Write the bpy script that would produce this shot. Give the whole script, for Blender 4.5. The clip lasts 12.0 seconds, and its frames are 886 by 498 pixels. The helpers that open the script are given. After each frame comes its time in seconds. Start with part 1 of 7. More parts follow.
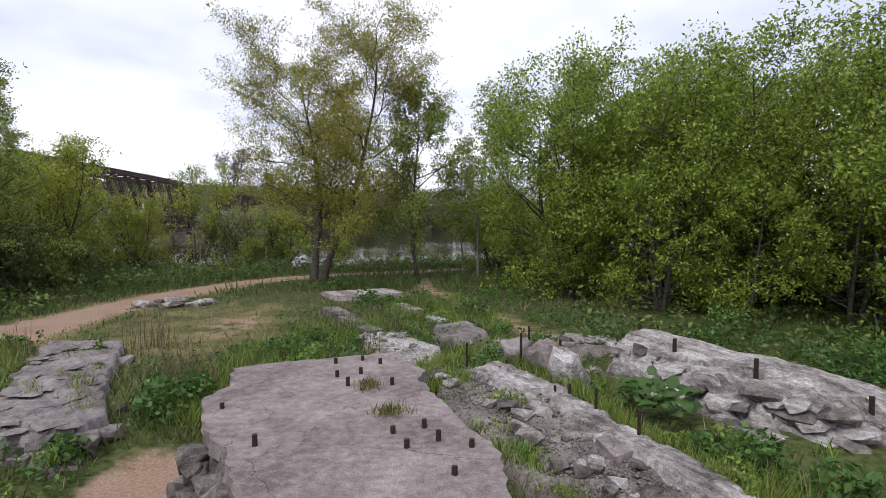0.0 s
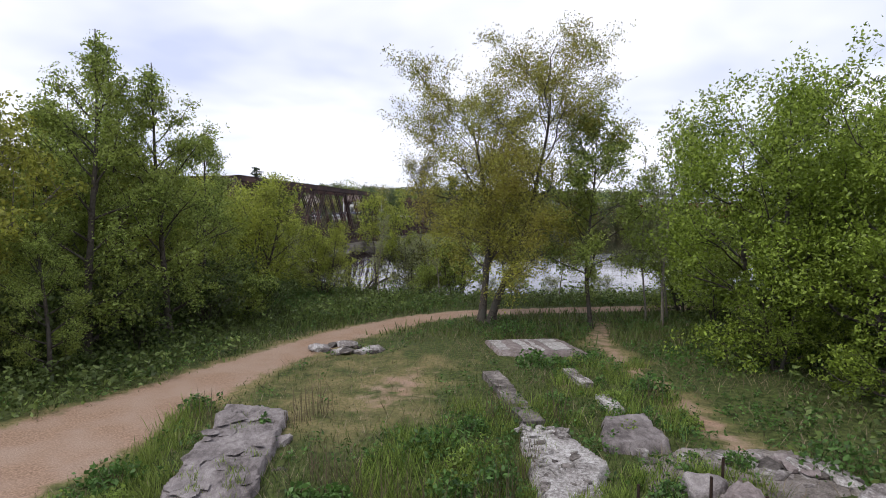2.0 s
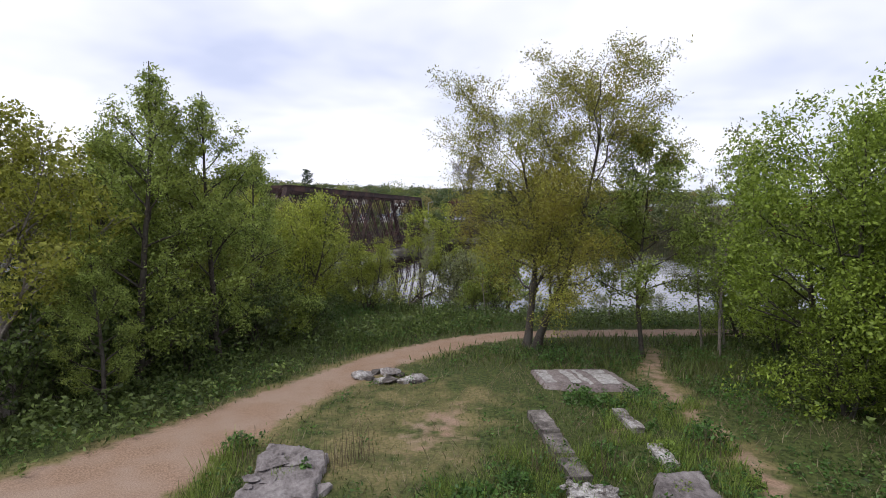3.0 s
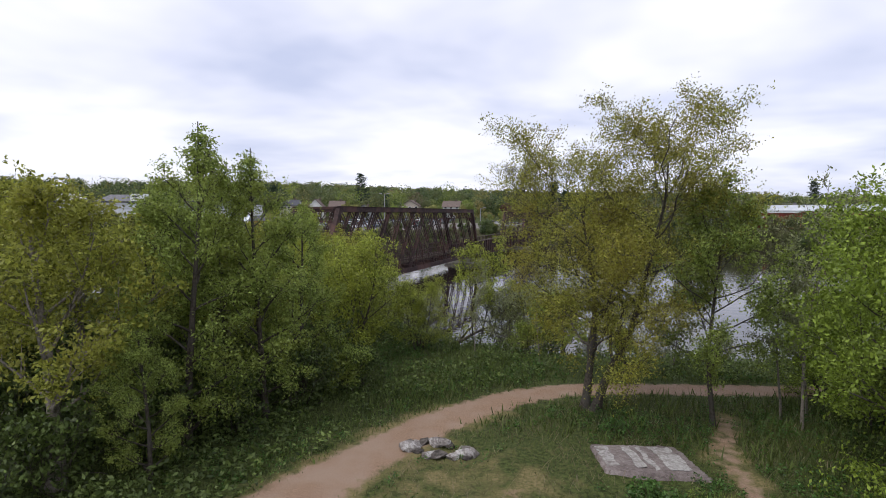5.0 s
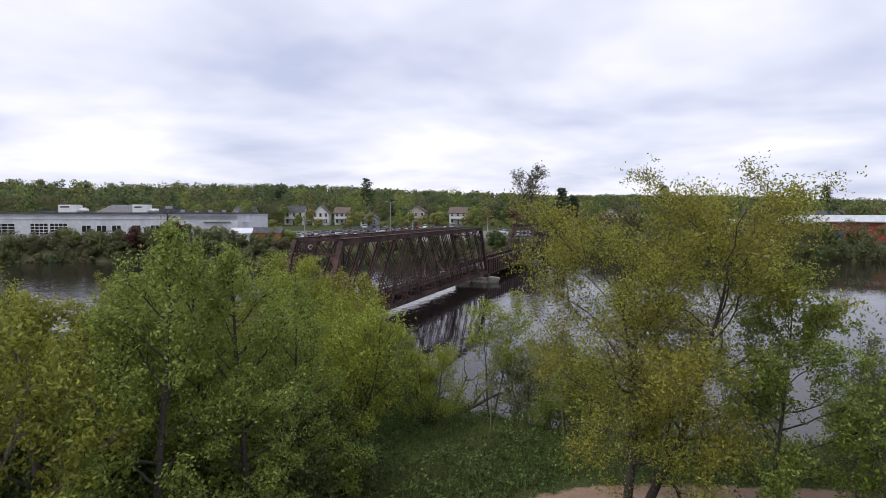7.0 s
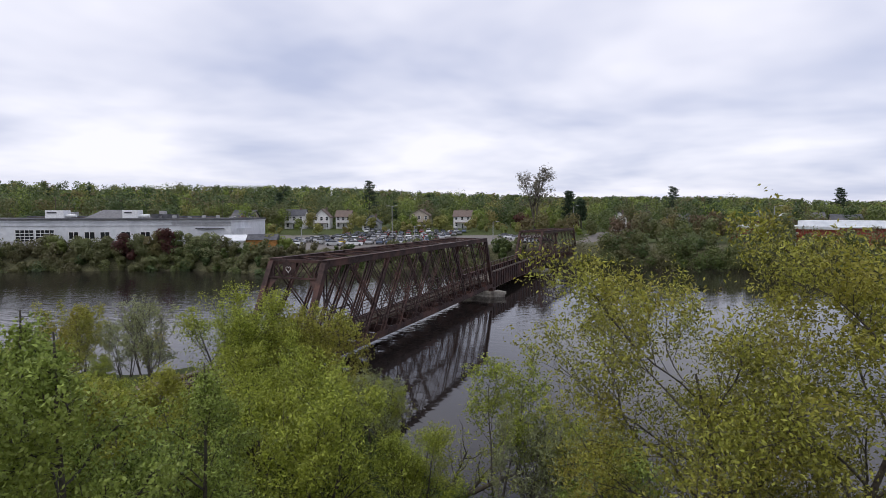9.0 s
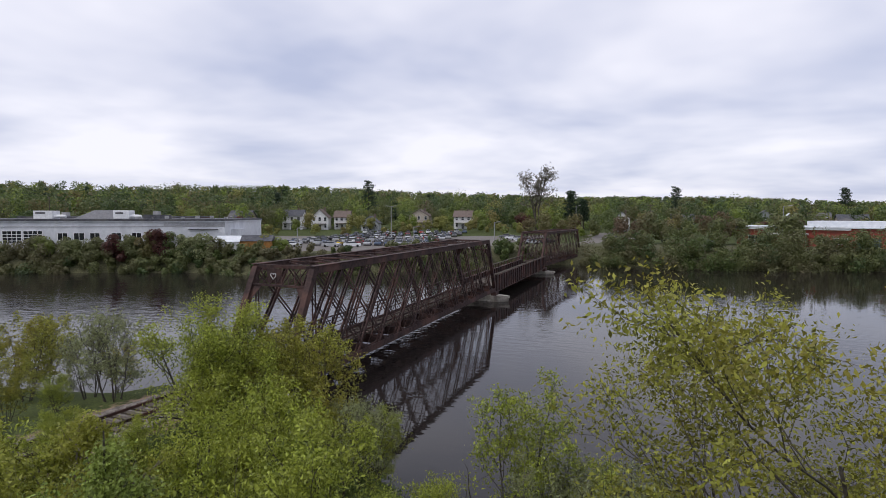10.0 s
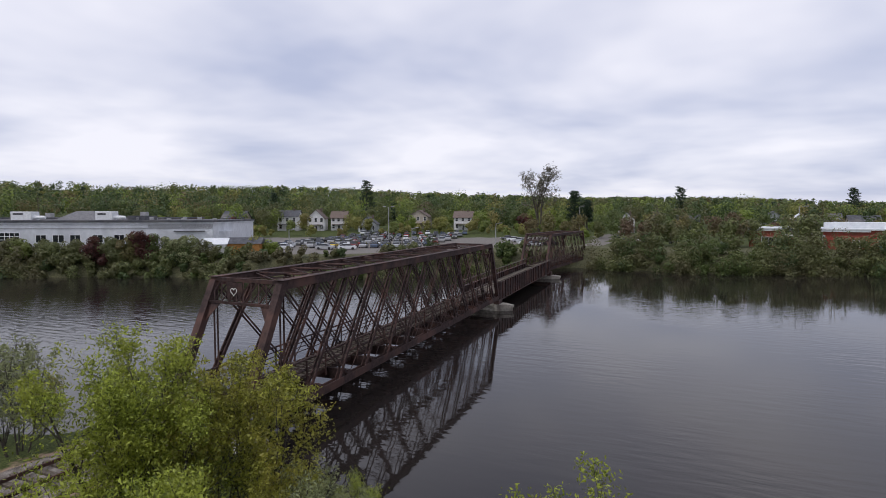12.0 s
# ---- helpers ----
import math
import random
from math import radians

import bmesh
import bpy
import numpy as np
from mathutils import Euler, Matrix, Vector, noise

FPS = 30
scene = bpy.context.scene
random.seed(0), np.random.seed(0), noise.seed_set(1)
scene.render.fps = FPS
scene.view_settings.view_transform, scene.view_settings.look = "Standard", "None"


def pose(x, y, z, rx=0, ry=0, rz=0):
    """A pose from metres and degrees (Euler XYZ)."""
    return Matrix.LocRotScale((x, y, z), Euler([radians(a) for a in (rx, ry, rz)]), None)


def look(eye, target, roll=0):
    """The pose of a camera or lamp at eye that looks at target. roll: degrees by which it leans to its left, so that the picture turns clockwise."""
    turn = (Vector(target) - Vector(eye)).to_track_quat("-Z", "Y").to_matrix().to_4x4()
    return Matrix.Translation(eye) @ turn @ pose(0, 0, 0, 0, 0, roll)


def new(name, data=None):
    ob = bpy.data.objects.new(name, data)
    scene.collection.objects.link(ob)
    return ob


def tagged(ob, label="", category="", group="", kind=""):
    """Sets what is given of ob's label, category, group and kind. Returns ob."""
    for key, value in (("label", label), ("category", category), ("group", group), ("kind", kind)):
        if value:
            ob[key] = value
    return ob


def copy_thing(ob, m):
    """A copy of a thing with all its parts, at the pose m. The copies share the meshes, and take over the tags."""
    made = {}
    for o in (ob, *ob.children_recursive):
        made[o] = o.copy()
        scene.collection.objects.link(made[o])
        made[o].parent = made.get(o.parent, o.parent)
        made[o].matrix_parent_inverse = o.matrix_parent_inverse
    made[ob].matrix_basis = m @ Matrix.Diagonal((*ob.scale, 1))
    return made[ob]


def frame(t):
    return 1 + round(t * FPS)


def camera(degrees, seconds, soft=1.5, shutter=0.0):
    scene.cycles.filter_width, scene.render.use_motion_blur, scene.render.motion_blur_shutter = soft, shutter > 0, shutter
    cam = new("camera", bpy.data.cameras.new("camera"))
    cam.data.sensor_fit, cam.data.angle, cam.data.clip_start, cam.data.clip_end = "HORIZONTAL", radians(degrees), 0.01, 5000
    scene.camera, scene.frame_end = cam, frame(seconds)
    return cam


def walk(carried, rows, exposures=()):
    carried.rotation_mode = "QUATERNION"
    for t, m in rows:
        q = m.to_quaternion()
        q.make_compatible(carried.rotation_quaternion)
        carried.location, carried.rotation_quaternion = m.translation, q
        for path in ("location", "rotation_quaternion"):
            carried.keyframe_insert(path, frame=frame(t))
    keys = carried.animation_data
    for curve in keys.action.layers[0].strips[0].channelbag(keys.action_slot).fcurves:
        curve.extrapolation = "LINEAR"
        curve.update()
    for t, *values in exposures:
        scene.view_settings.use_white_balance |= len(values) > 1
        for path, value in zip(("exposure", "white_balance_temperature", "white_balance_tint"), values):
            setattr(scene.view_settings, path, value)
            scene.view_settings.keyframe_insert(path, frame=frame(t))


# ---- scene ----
# ---------- camera ----------
cam = camera(75.88, 12.0, soft=0.5)
# seconds, x, y, z, yaw, pitch
PATH = [
    (0, 1.222, 3.696, 3.065, -5.34, -3.42),
    (0.5, 1.368, 4.043, 3.373, -1.55, -3.44),
    (1, 1.460, 4.376, 3.795, 3.88, -3.47),
    (1.5, 1.535, 4.656, 4.230, 9.02, -3.50),
    (2, 1.548, 5.047, 4.612, 12.70, -3.52),
    (2.5, 1.532, 5.273, 5.044, 15.44, -3.54),
    (3, 1.522, 5.457, 5.476, 17.43, -3.57),
    (5, 1.157, 6.488, 7.378, 22.67, -3.56),
    (5.5, 0.855, 7.121, 8.011, 23.10, -3.53),
    (6, 0.486, 7.840, 8.669, 23.26, -3.52),
    (6.5, 0.084, 8.529, 9.391, 23.30, -3.54),
    (7, -0.321, 9.237, 10.147, 23.26, -3.54),
    (9, -2.490, 15.577, 11.390, 23.78, -3.46),
    (9.5, -3.313, 17.399, 11.426, 23.79, -3.45),
    (10, -4.135, 19.176, 11.442, 23.78, -3.44),
    (10.5, -4.835, 20.807, 11.486, 23.74, -3.43),
    (11, -5.458, 22.379, 11.528, 23.73, -3.42),
    (11.5, -6.062, 23.951, 11.555, 23.75, -3.41),
    (12, -6.612, 25.417, 11.591, 23.81, -3.40),
]
walk(cam, [(t, pose(x, y, z, 90 + p, 0, w)) for t, x, y, z, w, p in PATH],
     exposures=[(0.0, 0.30), (3.0, 0.2), (6.0, 0.02), (9.0, -0.12), (12.0, -0.22)])

# ---------- light ----------
SUN_EL, SUN_AZ = 55.0, 215.0     # a veiled sun, high and behind
world = bpy.data.worlds.new("sky")
scene.world = world
world.use_nodes = True
wn, wl = world.node_tree.nodes, world.node_tree.links
wn.clear()
sky = wn.new("ShaderNodeTexSky")
sky.sky_type, sky.sun_disc = "NISHITA", False
sky.sun_elevation, sky.sun_rotation = radians(SUN_EL), radians(SUN_AZ)
clear = wn.new("ShaderNodeBackground")
clear.inputs[1].default_value = 0.10
wl.new(sky.outputs[0], clear.inputs[0])
tc = wn.new("ShaderNodeTexCoord")
sep = wn.new("ShaderNodeSeparateXYZ")
wl.new(tc.outputs["Generated"], sep.inputs[0])


def wmath(op, a, b):
    n = wn.new("ShaderNodeMath")
    n.operation = op
    for i, v in enumerate((a, b)):
        if isinstance(v, (int, float)):
            n.inputs[i].default_value = v
        else:
            wl.new(v, n.inputs[i])
    return n.outputs[0]


up = wmath("ADD", wmath("MAXIMUM", sep.outputs[2], 0.0), 0.16)
plane = wn.new("ShaderNodeCombineXYZ")
wl.new(wmath("DIVIDE", sep.outputs[0], up), plane.inputs[0])
wl.new(wmath("DIVIDE", sep.outputs[1], up), plane.inputs[1])
cl = wn.new("ShaderNodeTexNoise")
cl.inputs["Scale"].default_value, cl.inputs["Detail"].default_value = 0.75, 4
cl.inputs["Roughness"].default_value, cl.inputs["Distortion"].default_value = 0.5, 0.15
wl.new(plane.outputs[0], cl.inputs["Vector"])
ramp = wn.new("ShaderNodeValToRGB")
ramp.color_ramp.elements[0].position, ramp.color_ramp.elements[0].color = 0.34, (0.50, 0.54, 0.72, 1)
ramp.color_ramp.elements[1].position, ramp.color_ramp.elements[1].color = 0.62, (0.92, 0.91, 1.0, 1)
wl.new(cl.outputs["Fac"], ramp.inputs[0])
overcast = wn.new("ShaderNodeBackground")
overcast.inputs[1].default_value = 1.25
wl.new(ramp.outputs[0], overcast.inputs[0])
mixsky = wn.new("ShaderNodeMixShader")
mixsky.inputs[0].default_value = 0.88
wl.new(clear.outputs[0], mixsky.inputs[1])
wl.new(overcast.outputs[0], mixsky.inputs[2])
wout = wn.new("ShaderNodeOutputWorld")
wl.new(mixsky.outputs[0], wout.inputs[0])

sun = new("sun", bpy.data.lights.new("sun", "SUN"))
sun.data.energy, sun.data.angle, sun.data.color = 1.5, radians(16), (1.0, 0.96, 0.9)
az, el = radians(SUN_AZ), radians(SUN_EL)
sun.matrix_world = look((0, 0, 0), (-math.sin(az) * math.cos(el), -math.cos(az) * math.cos(el), -math.sin(el)))


# ---------- materials ----------
def nodes_of(name):
    m = bpy.data.materials.new(name)
    m.use_nodes = True
    nt = m.node_tree
    return m, nt.nodes, nt.links, nt.nodes["Principled BSDF"]


def surface(name, c1, c2, scale=8.0, c3=None, scale3=0.6, rough=0.85, bump=0.3, metal=0.0, island=0.0, coord="pos", dist=0.02, spec=0.3):
    """Fine grain c1-c2, patches of c3 at a larger scale, and fine relief."""
    m, n, l, b = nodes_of(name)
    if coord == "pos":
        src = n.new("ShaderNodeNewGeometry").outputs["Position"]
    else:
        src = n.new("ShaderNodeTexCoord").outputs["Object"]
    f = n.new("ShaderNodeTexNoise")
    f.inputs["Scale"].default_value, f.inputs["Detail"].default_value = scale, 6
    f.inputs["Roughness"].default_value = 0.65
    l.new(src, f.inputs["Vector"])
    r = n.new("ShaderNodeValToRGB")
    r.color_ramp.elements[0].position, r.color_ramp.elements[0].color = 0.36, (*c1, 1)
    r.color_ramp.elements[1].position, r.color_ramp.elements[1].color = 0.64, (*c2, 1)
    l.new(f.outputs["Fac"], r.inputs[0])
    col = r.outputs[0]
    if c3:
        g = n.new("ShaderNodeTexNoise")
        g.inputs["Scale"].default_value, g.inputs["Detail"].default_value = scale3, 5
        l.new(src, g.inputs["Vector"])
        gr = n.new("ShaderNodeMapRange")
        gr.inputs["From Min"].default_value, gr.inputs["From Max"].default_value = 0.48, 0.64
        l.new(g.outputs["Fac"], gr.inputs["Value"])
        mx = n.new("ShaderNodeMixRGB")
        l.new(gr.outputs[0], mx.inputs[0])
        l.new(col, mx.inputs[1])
        mx.inputs[2].default_value = (*c3, 1)
        col = mx.outputs[0]
    if island:
        oi = n.new("ShaderNodeObjectInfo")
        hv = n.new("ShaderNodeHueSaturation")
        mr = n.new("ShaderNodeMapRange")
        mr.inputs["To Min"].default_value, mr.inputs["To Max"].default_value = 1 - island, 1 + island
        l.new(oi.outputs["Random"], mr.inputs["Value"])
        l.new(mr.outputs[0], hv.inputs["Value"])
        l.new(col, hv.inputs["Color"])
        col = hv.outputs[0]
    l.new(col, b.inputs["Base Color"])
    b.inputs["Roughness"].default_value, b.inputs["Metallic"].default_value = rough, metal
    b.inputs["Specular IOR Level"].default_value = spec
    if bump:
        bp = n.new("ShaderNodeBump")
        bp.inputs["Strength"].default_value, bp.inputs["Distance"].default_value = bump, dist
        l.new(f.outputs["Fac"], bp.inputs["Height"])
        l.new(bp.outputs[0], b.inputs["Normal"])
    return m


def foliage(name, c1, c2, c3, glow=0.45, patch_scale=0.55, spread=0.5, patchy=0.6):
    """Leaves: a spread of greens from leaf to leaf, and light coming through them."""
    m, n, l, b = nodes_of(name)
    geo = n.new("ShaderNodeNewGeometry")
    r = n.new("ShaderNodeValToRGB")
    r.color_ramp.elements[0].color, r.color_ramp.elements[1].color = (*(v * (1 - spread) for v in c1), 1), (*(v * (1 + 0.45 * spread) for v in c2), 1)
    l.new(geo.outputs["Random Per Island"], r.inputs[0])
    g = n.new("ShaderNodeTexNoise")
    g.inputs["Scale"].default_value = patch_scale
    l.new(geo.outputs["Position"], g.inputs["Vector"])
    gr = n.new("ShaderNodeMapRange")
    gr.inputs["From Min"].default_value, gr.inputs["From Max"].default_value = 0.42, 0.66
    gr.inputs["To Max"].default_value = patchy
    l.new(g.outputs["Fac"], gr.inputs["Value"])
    mx = n.new("ShaderNodeMixRGB")
    l.new(gr.outputs[0], mx.inputs[0])
    l.new(r.outputs[0], mx.inputs[1])
    mx.inputs[2].default_value = (*c3, 1)
    l.new(mx.outputs[0], b.inputs["Base Color"])
    b.inputs["Roughness"].default_value, b.inputs["Specular IOR Level"].default_value = 0.5, 0.35
    tr = n.new("ShaderNodeBsdfTranslucent")
    l.new(mx.outputs[0], tr.inputs[0])
    ms = n.new("ShaderNodeMixShader")
    ms.inputs[0].default_value = glow
    l.new(b.outputs[0], ms.inputs[1])
    l.new(tr.outputs[0], ms.inputs[2])
    l.new(ms.outputs[0], n["Material Output"].inputs[0])
    return m


def plain(name, c, rough=0.6, metal=0.0, spec=0.4):
    return surface(name, tuple(v * 0.88 for v in c), tuple(min(1, v * 1.1) for v in c), 3.0, None, 1, rough, 0.05, metal, 0, "pos", 0.01, spec)


def rocky(name, dark, mid, light, fine=90.0, mid_scale=9.0, big=1.4, bump=0.7, dist=0.02, vary=0.0, stretch=(1, 1, 1), turn=0.0, speck=(0.68, 1.26), blotch=0.50):
    """Weathered mineral surface: speckle, pits and blotches at three scales."""
    m, n, l, b = nodes_of(name)
    geo = n.new("ShaderNodeNewGeometry")
    mp = n.new("ShaderNodeMapping")
    mp.vector_type = "TEXTURE"
    mp.inputs["Scale"].default_value = tuple(1 / v for v in stretch)
    mp.inputs["Rotation"].default_value = (0, 0, radians(turn))
    l.new(geo.outputs["Position"], mp.inputs["Vector"])

    def tex(scale, detail=8, rough=0.7):
        t = n.new("ShaderNodeTexNoise")
        t.inputs["Scale"].default_value, t.inputs["Detail"].default_value, t.inputs["Roughness"].default_value = scale, detail, rough
        l.new(mp.outputs[0], t.inputs["Vector"])
        return t.outputs["Fac"]

    blot = n.new("ShaderNodeValToRGB")
    e = blot.color_ramp.elements
    e[0].position, e[0].color = 0.40, (*dark, 1)
    e[1].position, e[1].color = 0.63, (*light, 1)
    k = e.new(0.51)
    k.color = (*mid, 1)
    mixf = n.new("ShaderNodeMath")
    mixf.operation = "MULTIPLY_ADD"
    mt = tex(mid_scale)
    l.new(mt, mixf.inputs[0])
    mixf.inputs[1].default_value = 1.02 - blotch
    half = n.new("ShaderNodeMath")
    half.operation = "MULTIPLY"
    l.new(tex(big, 6, 0.6), half.inputs[0])
    half.inputs[1].default_value = blotch
    l.new(half.outputs[0], mixf.inputs[2])
    l.new(mixf.outputs[0], blot.inputs[0])
    sp = n.new("ShaderNodeMapRange")
    ft = tex(fine, 3, 0.6)
    sp.inputs["From Min"].default_value, sp.inputs["From Max"].default_value = 0.30, 0.70
    sp.inputs["To Min"].default_value, sp.inputs["To Max"].default_value = speck
    l.new(ft, sp.inputs["Value"])
    mul = n.new("ShaderNodeMixRGB")
    mul.blend_type, mul.inputs[0].default_value = "MULTIPLY", 1.0
    l.new(blot.outputs[0], mul.inputs[1])
    l.new(sp.outputs[0], mul.inputs[2])
    col = mul.outputs[0]
    if vary:
        oi = n.new("ShaderNodeObjectInfo")
        mr = n.new("ShaderNodeMapRange")
        mr.inputs["To Min"].default_value, mr.inputs["To Max"].default_value = 1 - vary, 1 + vary
        l.new(oi.outputs["Random"], mr.inputs["Value"])
        hv = n.new("ShaderNodeHueSaturation")
        l.new(mr.outputs[0], hv.inputs["Value"])
        l.new(col, hv.inputs["Color"])
        col = hv.outputs[0]
    l.new(col, b.inputs["Base Color"])
    b.inputs["Roughness"].default_value, b.inputs["Specular IOR Level"].default_value = 0.93, 0.2
    hsum = n.new("ShaderNodeMath")
    hsum.operation = "MULTIPLY_ADD"
    l.new(ft, hsum.inputs[0])
    hsum.inputs[1].default_value = 0.22
    l.new(mt, hsum.inputs[2])
    bp = n.new("ShaderNodeBump")
    bp.inputs["Strength"].default_value, bp.inputs["Distance"].default_value = bump, dist
    l.new(hsum.outputs[0], bp.inputs["Height"])
    l.new(bp.outputs[0], b.inputs["Normal"])
    return m


M_CONCRETE = rocky("weathered_concrete", (0.125, 0.101, 0.097), (0.205, 0.172, 0.165), (0.300, 0.266, 0.256), 75.0, 11.0, 1.3, 0.5, 0.010)


def add_cracks(m, scale, width, depth):
    """Fine wandering cracks cut into a surface."""
    n, l = m.node_tree.nodes, m.node_tree.links
    b = n["Principled BSDF"]
    geo = n.new("ShaderNodeNewGeometry")
    wob = n.new("ShaderNodeTexNoise")
    wob.inputs["Scale"].default_value, wob.inputs["Detail"].default_value = 2.2, 6
    l.new(geo.outputs["Position"], wob.inputs["Vector"])
    add = n.new("ShaderNodeMixRGB")
    add.blend_type, add.inputs[0].default_value = "ADD", 0.55
    l.new(geo.outputs["Position"], add.inputs[1])
    l.new(wob.outputs["Color"], add.inputs[2])
    vo = n.new("ShaderNodeTexVoronoi")
    vo.feature = "DISTANCE_TO_EDGE"
    vo.inputs["Scale"].default_value = scale
    l.new(add.outputs[0], vo.inputs["Vector"])
    mr = n.new("ShaderNodeMapRange")
    mr.inputs["From Min"].default_value, mr.inputs["From Max"].default_value = width * 0.3, width
    mr.inputs["To Min"].default_value, mr.inputs["To Max"].default_value = depth, 1.0
    l.new(vo.outputs["Distance"], mr.inputs["Value"])
    mul = n.new("ShaderNodeMixRGB")
    mul.blend_type, mul.inputs[0].default_value = "MULTIPLY", 1.0
    old = b.inputs["Base Color"].links[0].from_socket
    l.new(old, mul.inputs[1])
    l.new(mr.outputs[0], mul.inputs[2])
    l.new(mul.outputs[0], b.inputs["Base Color"])


add_cracks(M_CONCRETE, 0.55, 0.0035, 0.5)
M_PALE = rocky("pale_old_concrete", (0.085, 0.072, 0.066), (0.265, 0.24, 0.228), (0.54, 0.525, 0.51), 50.0, 9.0, 1.6, 1.0, 0.04, stretch=(0.75, 1.3, 1.8), turn=-66.0, speck=(0.58, 1.36), blotch=0.54)
M_CHALK = rocky("limy_gravel", (0.10, 0.088, 0.08), (0.30, 0.28, 0.265), (0.56, 0.545, 0.53), 50.0, 16.0, 1.6, 1.0, 0.03, blotch=0.45)
M_FLAKY = rocky("flaking_wall_top", (0.085, 0.073, 0.070), (0.19, 0.168, 0.163), (0.30, 0.275, 0.265), 60.0, 6.0, 1.2, 0.9, 0.03, stretch=(1.3, 0.7, 1.0), turn=22.0)
M_STONE = rocky("rubble_stone", (0.042, 0.036, 0.032), (0.118, 0.104, 0.095), (0.25, 0.225, 0.208), 40.0, 7.0, 2.0, 0.9, 0.025, 0.35)
M_GRAVEL = rocky("gravel", (0.075, 0.064, 0.056), (0.185, 0.162, 0.146), (0.34, 0.31, 0.285), 55.0, 30.0, 2.0, 1.0, 0.02)
M_RUSTROD = surface("rusty_iron", (0.018, 0.014, 0.012), (0.06, 0.035, 0.025), 60.0, None, 1, 0.8, 0.5, 0.3)
M_BRIDGE = surface("rusted_steel", (0.028, 0.018, 0.017), (0.072, 0.044, 0.041), 3.0, (0.105, 0.056, 0.046), 0.5, 0.75, 0.3, 0.25, dist=0.01)
M_TIMBER = surface("grey_timber", (0.05, 0.04, 0.032), (0.15, 0.125, 0.10), 9.0, None, 1, 0.9, 0.4)
M_PIER = surface("pier_concrete", (0.25, 0.23, 0.20), (0.40, 0.375, 0.33), 3.0, (0.18, 0.16, 0.14), 0.7, 0.9, 0.4)
M_BARK = surface("bark", (0.035, 0.028, 0.022), (0.105, 0.09, 0.075), 14.0, (0.075, 0.07, 0.06), 1.2, 0.95, 0.9, dist=0.03)
M_BARKPALE = surface("pale_bark", (0.12, 0.105, 0.09), (0.25, 0.22, 0.19), 14.0, None, 1.2, 0.95, 0.7, dist=0.03)

M_LEAF_OLIVE = foliage("olive_young_leaves", (0.16, 0.17, 0.028), (0.355, 0.365, 0.062), (0.30, 0.25, 0.042), 0.36)
M_LEAF_BRIGHT = foliage("bright_maple_leaves", (0.125, 0.19, 0.024), (0.305, 0.40, 0.06), (0.215, 0.30, 0.038), 0.36)
M_LEAF_LIME = foliage("lime_willow_leaves", (0.175, 0.23, 0.03), (0.385, 0.44, 0.068), (0.30, 0.32, 0.046), 0.36)
M_LEAF_DARK = foliage("deep_green_leaves", (0.145, 0.21, 0.039), (0.325, 0.41, 0.095), (0.26, 0.30, 0.056), 0.36)
M_LEAF_GREY = foliage("grey_green_leaves", (0.18, 0.21, 0.09), (0.33, 0.36, 0.18), (0.25, 0.26, 0.12))
M_LEAF_RED = foliage("dark_red_leaves", (0.060, 0.022, 0.022), (0.13, 0.05, 0.045), (0.10, 0.05, 0.03))
M_LEAF_PINE = foliage("pine_needles", (0.018, 0.035, 0.018), (0.045, 0.075, 0.035), (0.03, 0.055, 0.028), 0.15)
M_LEAF_FAR = foliage("far_wood_leaves", (0.070, 0.105, 0.030), (0.13, 0.17, 0.050), (0.12, 0.125, 0.050), 0.3, 0.035, spread=0.12, patchy=1.0)
M_LEAF_UNDER = foliage("undergrowth_leaves", (0.055, 0.092, 0.025), (0.165, 0.225, 0.058), (0.105, 0.14, 0.04), 0.35)
# shrub green with the shade under the trees put into the colour
M_LEAF_SHADE_TINT = foliage("shade_tinted_shrub_leaves", (0.040, 0.068, 0.019), (0.13, 0.185, 0.045), (0.085, 0.11, 0.034), 0.3)
M_LEAF_GOLD = foliage("yellow_green_leaves", (0.18, 0.205, 0.034), (0.37, 0.395, 0.072), (0.30, 0.29, 0.05), 0.44)
M_TUFT = foliage("fresh_grass_blades", (0.10, 0.17, 0.03), (0.26, 0.35, 0.075), (0.21, 0.25, 0.06), 0.4)
M_STRAW = foliage("dead_straw", (0.14, 0.11, 0.065), (0.30, 0.25, 0.16), (0.20, 0.15, 0.09), 0.2)
M_FRESH = foliage("fresh_weed_leaves", (0.11, 0.19, 0.03), (0.26, 0.36, 0.07), (0.19, 0.25, 0.05), 0.4)
M_LEAF_BROAD = foliage("broad_weed_leaves", (0.045, 0.11, 0.025), (0.11, 0.21, 0.05), (0.08, 0.16, 0.03), 0.35)
M_GRASS = foliage("grass_blades", (0.065, 0.10, 0.024), (0.14, 0.19, 0.05), (0.115, 0.13, 0.040), 0.35)
M_DRY = foliage("dry_grass_blades", (0.12, 0.115, 0.04), (0.24, 0.205, 0.095), (0.13, 0.14, 0.045), 0.3)
M_STALK = surface("dry_stalks", (0.07, 0.055, 0.035), (0.16, 0.125, 0.075), 20.0, None, 1, 0.9, 0.1)


